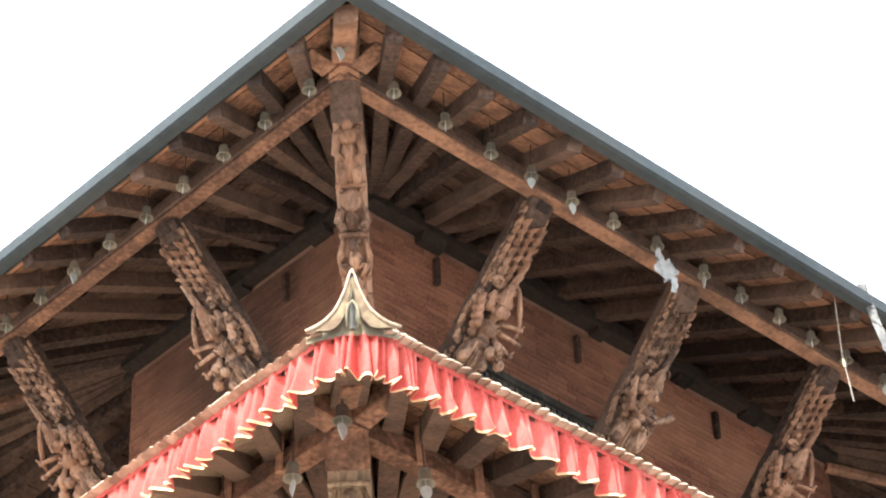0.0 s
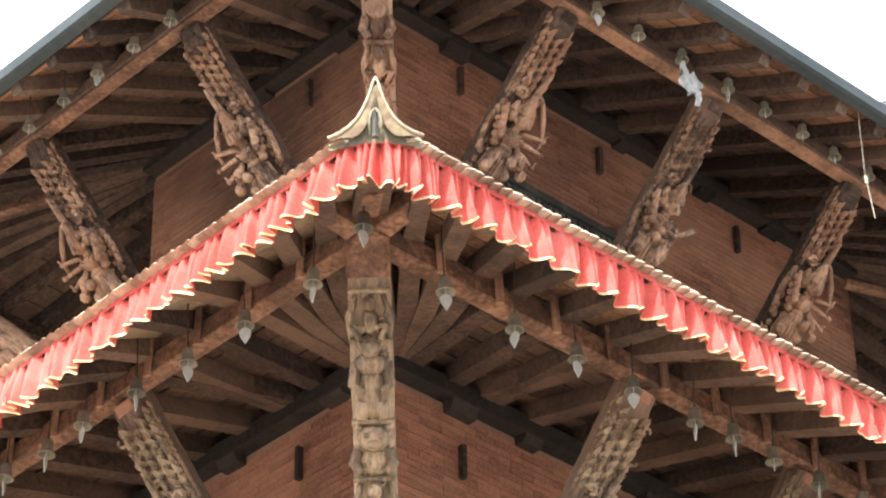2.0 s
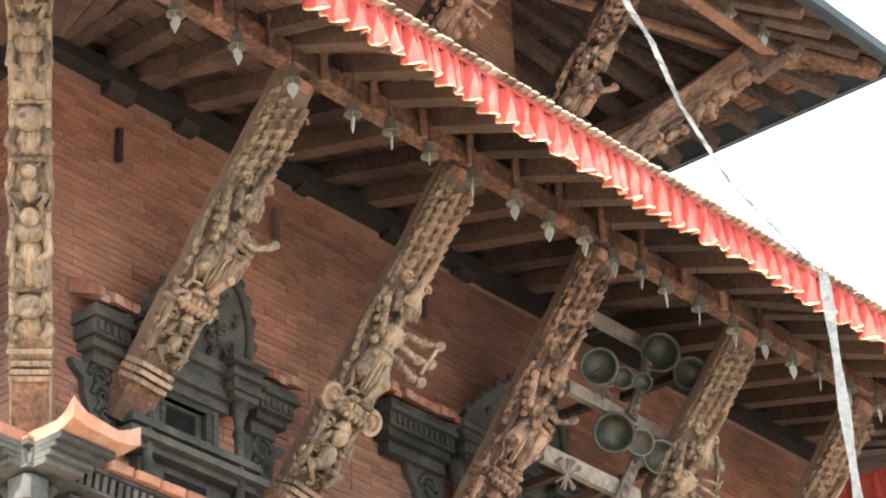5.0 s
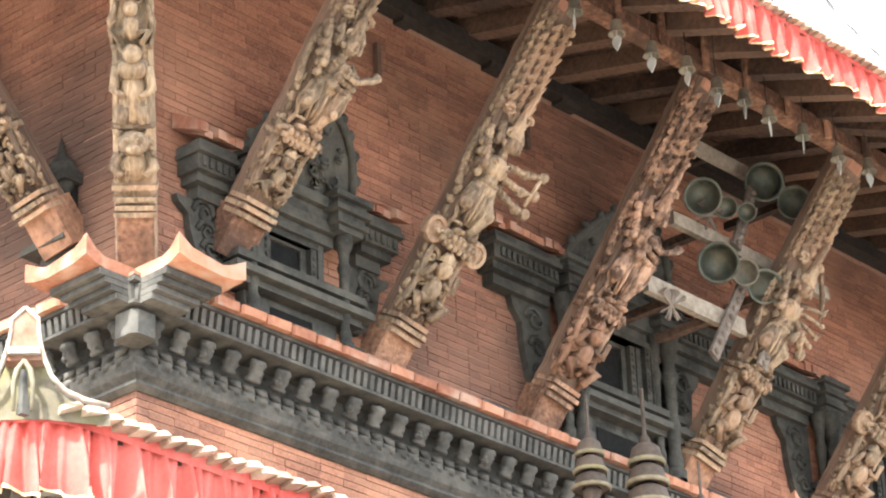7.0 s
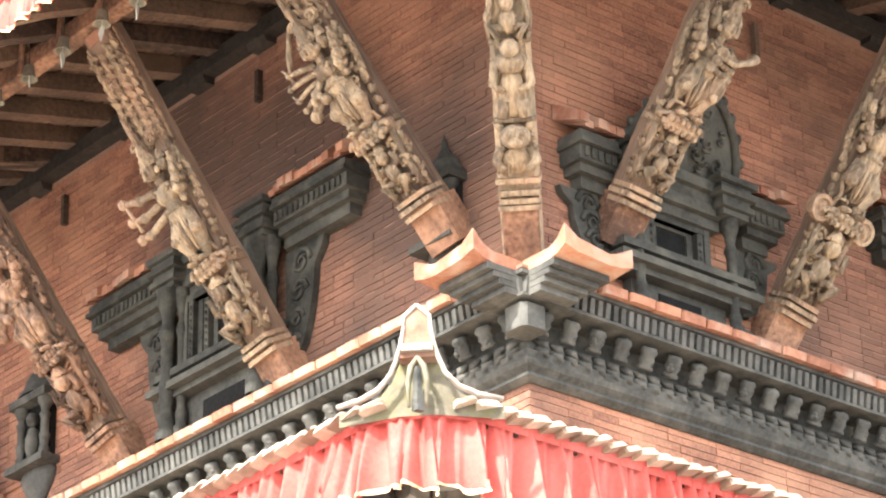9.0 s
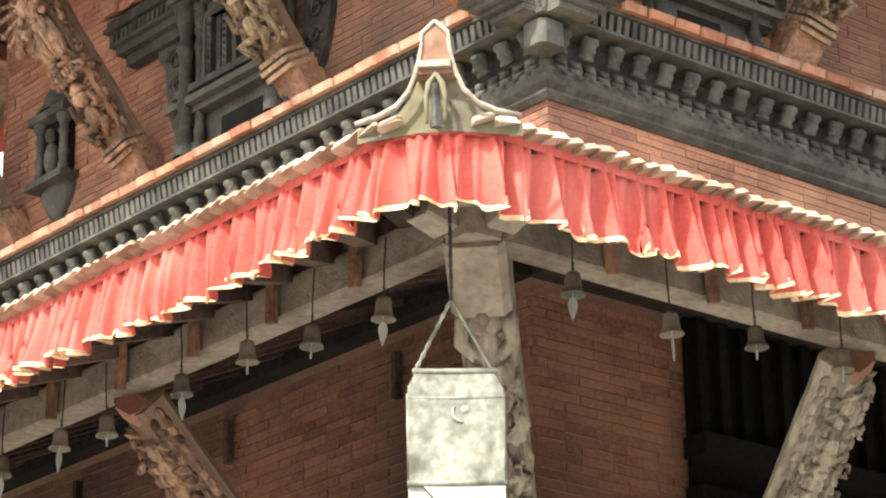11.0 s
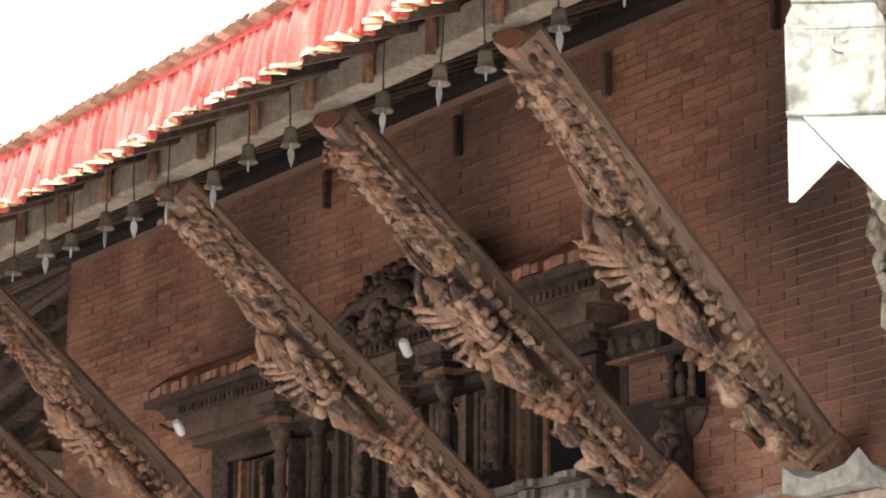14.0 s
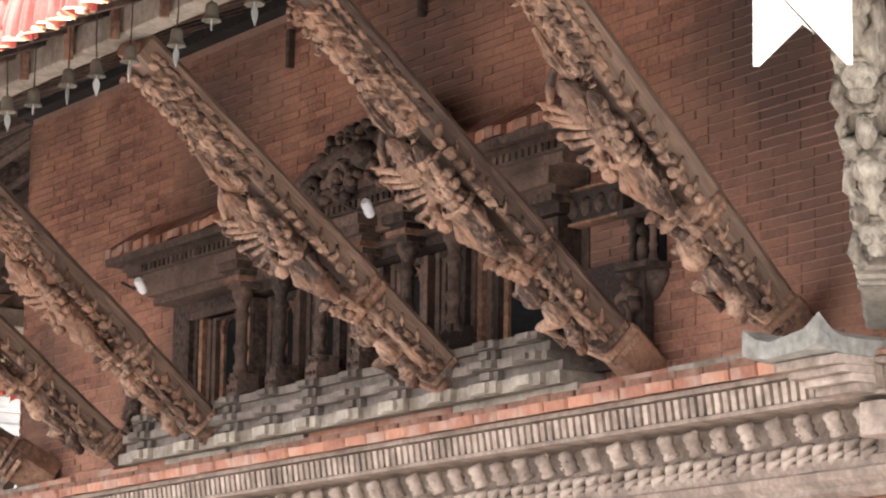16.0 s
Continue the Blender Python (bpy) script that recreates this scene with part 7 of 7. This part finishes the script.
part("wound_cord", m, RIBBON, th, "thin wire wound round the ribbon")
m = Mesh()
m.tube([(1.03, -6.0, 9.0), (1.02, -6.05, 9.08), (0.98, -6.06, 9.02)], 0.006, 5)
pts = []
for q in range(12):
    p = Vector((1.03, -6.02, 9.0)).lerp(Vector((1.07, -6.06, 7.2)), q / 11)
    dv = side * (0.032 + 0.008 * math.sin(q * 1.3))
    pts += [p - dv, p + dv]
m.add(pts, [(2 * i, 2 * i + 1, 2 * i + 3, 2 * i + 2) for i in range(11)])
part("ribbon_tail", m, RIBBON, th)
th = thing("streamer", "thin pale streamer with a yellow tag under the upper eave", "streamer", at=Matrix.Translation((-0.3, -4.75, 12.7)))
m = Mesh()
m.tube([(-0.02, -4.70, 12.90), (0.0, -4.68, 12.3), (0.03, -4.70, 11.9)], 0.005, 5)
part("strand", m, WOOD_PALE, th)
part("tag", Mesh().box((0.0, -4.685, 12.22), (0.02, 0.012, 0.06), chamfer=0.003), GOLD, th, "yellow tag")

# offered pots and pans on planks between two struts
th = thing("offering_plank", "pale weathered plank fixed across two struts with offered pots", "plank")
P = face("R")
planks = ((1.6, 3.3, 3.62, 9.77, 0.10), (1.35, 3.2, 3.66, 9.05, 0.10), (1.0, 2.1, 3.66, 8.42, 0.13))
first = True
for u0, u1, o, z, h in planks:
    t = th if first else thing("offering_plank", "pale weathered plank fixed across two struts with offered pots", "plank")
    first = False
    part("board", slab(P, u0, u1, o, o + 0.05, z, z + h), WOOD_PALE, t)
    part("bracket", slab(P, u0 + 0.3, u0 + 0.36, B_WALL, o, z + 0.02, z + 0.08), WOOD, t)
    part("bracket", slab(P, u1 - 0.36, u1 - 0.3, B_WALL, o, z + 0.02, z + 0.08), WOOD, t)
for k, (u, z, s) in enumerate(((1.53, 9.27, 0.135), (2.30, 9.66, 0.145), (2.66, 9.62, 0.125), (1.65, 8.80, 0.145), (1.96, 8.83, 0.10), (2.19, 8.79, 0.125), (1.80, 9.28, 0.08), (2.05, 9.33, 0.07))):
    face_out = Matrix.Translation(P(u, 3.84, z)) @ look((0, 0, 0), Vector((0.75, 0.8, 0.35)) if k % 3 else Vector((0.9, 0.62, 0.45))).to_3x3().to_4x4()
    t = thing("offered_pot", "dull grey green metal pot fixed to the planks", "pot", "offered pots", at=face_out @ Matrix.Scale(s, 4))
    part("bowl", Mesh().lathe([(0.0, -1.0), (0.55, -0.95), (0.9, -0.6), (0.95, -0.3), (0.85, -0.05), (0.98, 0.02), (1.03, 0.04), (1.0, 0.07), (0.85, 0.0), (0.86, -0.3), (0.8, -0.55), (0.4, -0.82), (0, -0.85)], 18), COPPER if k != 4 else BRONZE, t, local=True, smooth=True)
    part("tie", Mesh().tube([(0.0, 0.7, -0.5), (0, 1.0, -1.2), (0, 0.9, -2.0)], 0.04, 5), IRON, t, local=True)
for u0, z0, u1, z1 in ((2.28, 9.62, 2.02, 9.08), (2.09, 8.84, 1.64, 8.12), (2.5, 8.75, 2.2, 8.2)):
    t = thing("hanging_board", "carved weathered board hung from the offering planks", "board", at=Matrix.Translation(P(u0, 3.74, z0)))
    m = Mesh()
    m.bar(P(u0, 3.74, z0), P(u1, 3.74, z1), 0.10, 0.03, up=P(0, 1, 0), chamfer=0.006)
    part("board", m, SILL_WOOD, t)
    m = Mesh()
    for q in range(9):
        c = P(u0, 3.76, z0).lerp(P(u1, 3.76, z1), (q + 0.5) / 9)
        m.blob(c, (0.03, 0.02, 0.025), n=7, rows=4)
    part("carving", m, SILL_WOOD, t, smooth=True)
for k, (u, z) in enumerate(((1.20, 8.36), (1.72, 9.22))):
    t = thing("offered_ladles", "pale wooden ladles and spoons tied to a plank", "utensils", at=Matrix.Translation(P(u, 3.74, z)))
    r = random.Random(k)
    for q in range(5):
        m = Mesh()
        a = r.uniform(0, 3.1)
        d = P(math.cos(a), 0.2, math.sin(a) * 0.7)
        m.tube([-d * 0.14, d * 0.10, d * 0.16], [0.010, 0.010, 0.028], 6, 0.6)
        part("ladle", m, SILL_WOOD, t, local=True)

# small tiered roof bells at the ledge
for k, (u, z, s) in enumerate(((-0.50, 6.72, 0.9), (0.06, 6.84, 1.15), (0.60, 6.62, 0.8))):
    t = thing("tiered_finial", "dark bronze finial of stacked bell tiers with pale rims", "finial", "tiered finials", at=Matrix.Translation(P(u, 4.3, z - 0.95 * s)) @ Matrix.Scale(s, 4))
    for q in range(3):
        h = 0.62 + q * 0.12
        rr = 0.125 - 0.014 * q
        part("tier", Mesh().lathe([(rr * 0.5, h), (rr, h), (rr * 1.05, h + 0.015), (rr * 0.9, h + 0.04), (rr * 0.8, h + 0.085), (rr * 0.45, h + 0.11)], 16), IRON, t, local=True, smooth=True)
        part("rim", Mesh().lathe([(rr, h - 0.012), (rr * 1.08, h - 0.004), (rr * 1.08, h + 0.012), (rr, h + 0.016)], 16), LICHEN, t, "pale worn rim", local=True)
    part("shaft", Mesh().lathe([(0.05, -0.45), (0.05, 0.55), (0.07, 0.60), (0.03, 0.64), (0.025, 0.97), (0.03, 1.0), (0.012, 1.03), (0.010, 1.3)], 12), IRON, t, local=True, smooth=True)

# timber braces under the upper roof
for p, q in (((2.05, -2.86, 13.22), (4.0, -3.70, 13.12)), ((-3.2, 0.28, 13.26), (-4.0, 1.45, 13.0))):
    part("brace", Mesh().bar(p, q, 0.07, 0.07, chamfer=0.01), WOOD_WARM, roof_a, "weathered round brace")

# dark timber pegs driven into the walls below the plates
for wall, sd, a, z, us in ((wall_a, "R", A_WALL, 13.36, (-1.83, -0.39, 1.14)), (wall_a, "L", A_WALL, 13.36, (-1.7, -0.2, 1.3)),
                           (wall_b, "R", B_WALL, 9.72, (-2.35, -0.9, 0.62, 2.15)), (wall_b, "L", B_WALL, 9.80, (-2.22, -0.4, 1.98)),
                           (wall_c, "L", C_WALL, 4.58, (-3.6, -2.15, -0.67, 0.84, 2.4))):
    for u in us:
        part("peg", slab(face(sd), u - 0.018, u + 0.018, a + 0.006, a + 0.05, z - 0.10, z + 0.14), WOOD, wall)

# small white lamps clamped to the lower struts
for k, (y, z) in enumerate(((0.90, 3.01), (-1.66, 3.07))):
    t = thing("spot_lamp", "small white lamp clamped to a lower roof strut", "lamp", "strut lamps", at=pose(-5.58, y, z, 30, -50, 0))
    part("housing", Mesh().lathe([(0.0, -0.05), (0.024, -0.05), (0.028, -0.03), (0.028, 0.04), (0.02, 0.055), (0.0, 0.055)], 12), PLASTIC, t, local=True, smooth=False)
    part("clamp", Mesh().tube([(0, 0.0, -0.03), (0.0, 0.09, -0.05), (0.0, 0.17, -0.03)], 0.008, 6), IRON, t, local=True)

# ---- distant houses beyond the temple ----
th = thing("distant_house", "distant pale house with a brown sheet roof", "house")
m = Mesh()
m.box((6.0, 30.0, (GROUND_Z + 4.6) / 2), (12.0, 6.0, 4.6 - GROUND_Z))
part("wall", m, STONE, th)
roof_m = Mesh()
roof_m.add([(-0.6, 26.4, 4.5), (12.6, 26.4, 4.5), (12.6, 31, 8.3), (-0.6, 31, 8.3), (-0.6, 35.6, 4.5), (12.6, 35.6, 4.5), (-0.6, 26.4, 4.42), (12.6, 26.4, 4.42), (12.6, 35.6, 4.42), (-0.6, 35.6, 4.42)],
           [(0, 1, 2, 3), (3, 2, 5, 4), (0, 3, 4, 9, 6), (1, 7, 8, 5, 2), (0, 6, 7, 1), (4, 5, 8, 9)])
roof_part = part("roof", roof_m, ROOF_DULL, th)
for k in range(6):
    z = 4.8 + 0.52 * k
    y = 26.4 + (z - 4.5) * 4.6 / 3.8
    part("roof_batten", Mesh().tube([(-0.6, y - 0.08, z + 0.05), (5.0, y - 0.10, z + 0.16 - 0.05 * (k % 2)), (12.6, y - 0.08, z + 0.05)], 0.028, 6), WHITE_EDGE, roof_part)
dormer = part("dormer", Mesh().box((2.45, 27.6, 5.45), (1.5, 1.6, 0.9)), STONE, th, "small dormer with dark panes")
for k in (-1, 1):
    part("pane", Mesh().box((2.45 + 0.34 * k, 26.78, 5.42), (0.54, 0.05, 0.6)), DARK, dormer)
part("dormer_roof", Mesh().box((2.45, 27.5, 5.95), (1.75, 1.9, 0.09), chamfer=0.02), WHITE_EDGE, th)
for k in range(4):
    part("window", Mesh().box((1.8 + 2.8 * k, 26.98, 2.8), (1.1, 0.12, 1.4)), DARK, th)
th = thing("chimney_tower", "pale distant brick chimney with a flat cap", "chimney")
m = Mesh()
m.box((2.83, 27.9, 5.0), (0.30, 0.30, 12.4), chamfer=0.01)
part("shaft", m, WHITE_EDGE, th)
part("cap", Mesh().box((2.83, 27.9, 11.25), (0.42, 0.42, 0.16), chamfer=0.02), WHITE_EDGE, th)


# ---- the eastern end of the middle storey ----
def run_east(top, cut=2.9):
    """Carries the end of a piece of the middle storey eastwards, keeping rafters whole."""
    for ob in [top] + list(top.children):
        if ob.type != "MESH":
            continue
        xs = [v.co.x for v in ob.data.vertices]
        whole = "rafter" in ob.name or "beam_end" in ob.name or "peg" in ob.name
        for v in ob.data.vertices:
            if (max(xs) > 3.05 if whole else v.co.x > cut):
                v.co.x += B_EAST


def draw_in_west(top, by=0.15):
    """Sets the western overhang of the middle roof back by a hand's width."""
    def back(x):
        return by * min(1.0, max(0.0, (-x - 4.42) / 0.6))
    for ob in top.children:
        if ob.name.startswith("eave_tile"):
            ob.matrix_basis = Matrix.Translation((back(ob.matrix_basis.translation.x), 0, 0)) @ ob.matrix_basis
        else:
            for v in ob.data.vertices:
                v.co.x += back(v.co.x)


for top in (roof_b, wall_b):
    run_east(top)
for top in (roof_b, valance_b):
    draw_in_west(top)
# the northern end of the upper storey
for top in (roof_a, wall_a):
    for ob in [top] + list(top.children):
        if ob.type != "MESH" or ob.name.startswith("brace"):
            continue
        ys = [v.co.y for v in ob.data.vertices]
        middle = sum(ys) / len(ys)
        single = ob.name.split(".")[0] in ("rafter", "plate_block", "peg")
        if single and -0.28 < middle <= 2.1 and abs(sum(v.co.x for v in ob.data.vertices)) / len(ys) > 2.0:
            bpy.data.objects.remove(ob)
            continue
        for v in ob.data.vertices:
            if (middle > 2.1 if single else v.co.y > 1.0):
                v.co.y -= A_NORTH
            elif v.co.z > 15.0:
                v.co.y -= A_NORTH / 2
part("roof_cap", Mesh().box((0, 1.3, 11.22), (2 * A_WALL + 0.1, 2.5, 0.06)), TILE, roof_b)
# the southern overhang of the upper roof reaches a little farther out
for ob in roof_a.children:
    for v in ob.data.vertices:
        v.co.y -= 0.10 * min(1.0, max(0.0, (-v.co.y - 4.2) / 0.45))
for sd in "RN":
    P = face(sd)
    for i in range(8):
        u = 2.75 + 0.435 * i
        r = Mesh()
        for a0, a1 in ((B_WALL - 0.05, B_BEAM), (B_BEAM, B_EAVE - 0.1)):
            r.bar(P(u, a0, under_b(a0) + 0.065), P(u, a1, under_b(a1) + 0.065), 0.125, 0.13)
        part("rafter", r, SOFFIT, roof_b)


# ---- bricks of the walls, last ----
def lay_bricks(wall, a, z0, z1, near, east=0.0, north=0.0):
    """Courses of thin bricks a little proud of the mortar; near: (side, u0, u1, z0, z1) whose bricks are single objects."""
    rnd = random.Random(int(a * 100))
    rest = Mesh()
    h, pitch = 0.0425, 0.205
    shapes = []
    for k in range(4):
        m = Mesh()
        m.box((0, 0, 0), (0.201, 0.03, h - 0.003 * (k % 2)), pose(0, 0, 0, (k - 1.5) * 0.9, 0, (k - 1.5) * 0.4), chamfer=0.004)
        shapes.append(m.data("brick", BRICK))
    count = 0
    rows = int((z1 - z0) / 0.05)
    for sd, ang in (("R", 0), ("L", 90), ("E", 90), ("N", 0)):
        P = face(sd)
        end = a + (east if sd in "RN" else 0.0)
        if sd in "LE":
            end = a - north
        if sd == "N" and north:
            P = lambda u, o, z: Vector((u, o - north, z))
        if sd == "E" and east:
            P = lambda u, o, z: Vector((o + east, u, z))
        for i in range(rows):
            z = z0 + (i + 0.5) * 0.05
            u = -a - 0.004 + (0.1 if i % 2 else 0.0)
            if i % 2:
                e = -a + 0.094
                slab(P, -a - 0.004, e, a - 0.02, a + rnd.uniform(0.0, 0.004), z - h / 2, z + h / 2, rest)
            while u < end - 0.03:
                ln = 0.20 if rnd.random() < 0.85 else 0.098
                e = min(u + ln, end + 0.004)
                o = a + rnd.uniform(-0.002, 0.004)
                if near and sd == near[0] and near[1] < u < near[2] and near[3] < z < near[4] and ln > 0.1 and count < 300:
                    ob = new("brick", shapes[rnd.randrange(4)])
                    ob.parent = wall
                    ob.matrix_basis = Matrix.Translation(P((u + e) / 2, o - 0.015, z)) @ Matrix.Rotation(radians(ang), 4, "Z")
                    count += 1
                else:
                    j = rnd.uniform(-0.003, 0.003)
                    slab(P, u, e, o - 0.03, o, z - h / 2 + j, z + h / 2 + j, rest)
                u += ln + rnd.uniform(0.001, 0.004)
    part("bricks", rest, BRICK, wall, "thin red bricks in rough courses", kind="stuff")


lay_bricks(wall_c, C_WALL, 0.9, C_PLATE_Z, ("L", -4.6, -3.1, 2.2, 4.6))
lay_bricks(wall_b, B_WALL, 6.0, B_PLATE_Z, ("R", -1.0, 0.6, 7.4, 9.6), B_EAST)
lay_bricks(wall_a, A_WALL, 11.1, A_PLATE_Z, ("R", -2.5, -0.6, 12.2, 13.6), 0.0, A_NORTH)
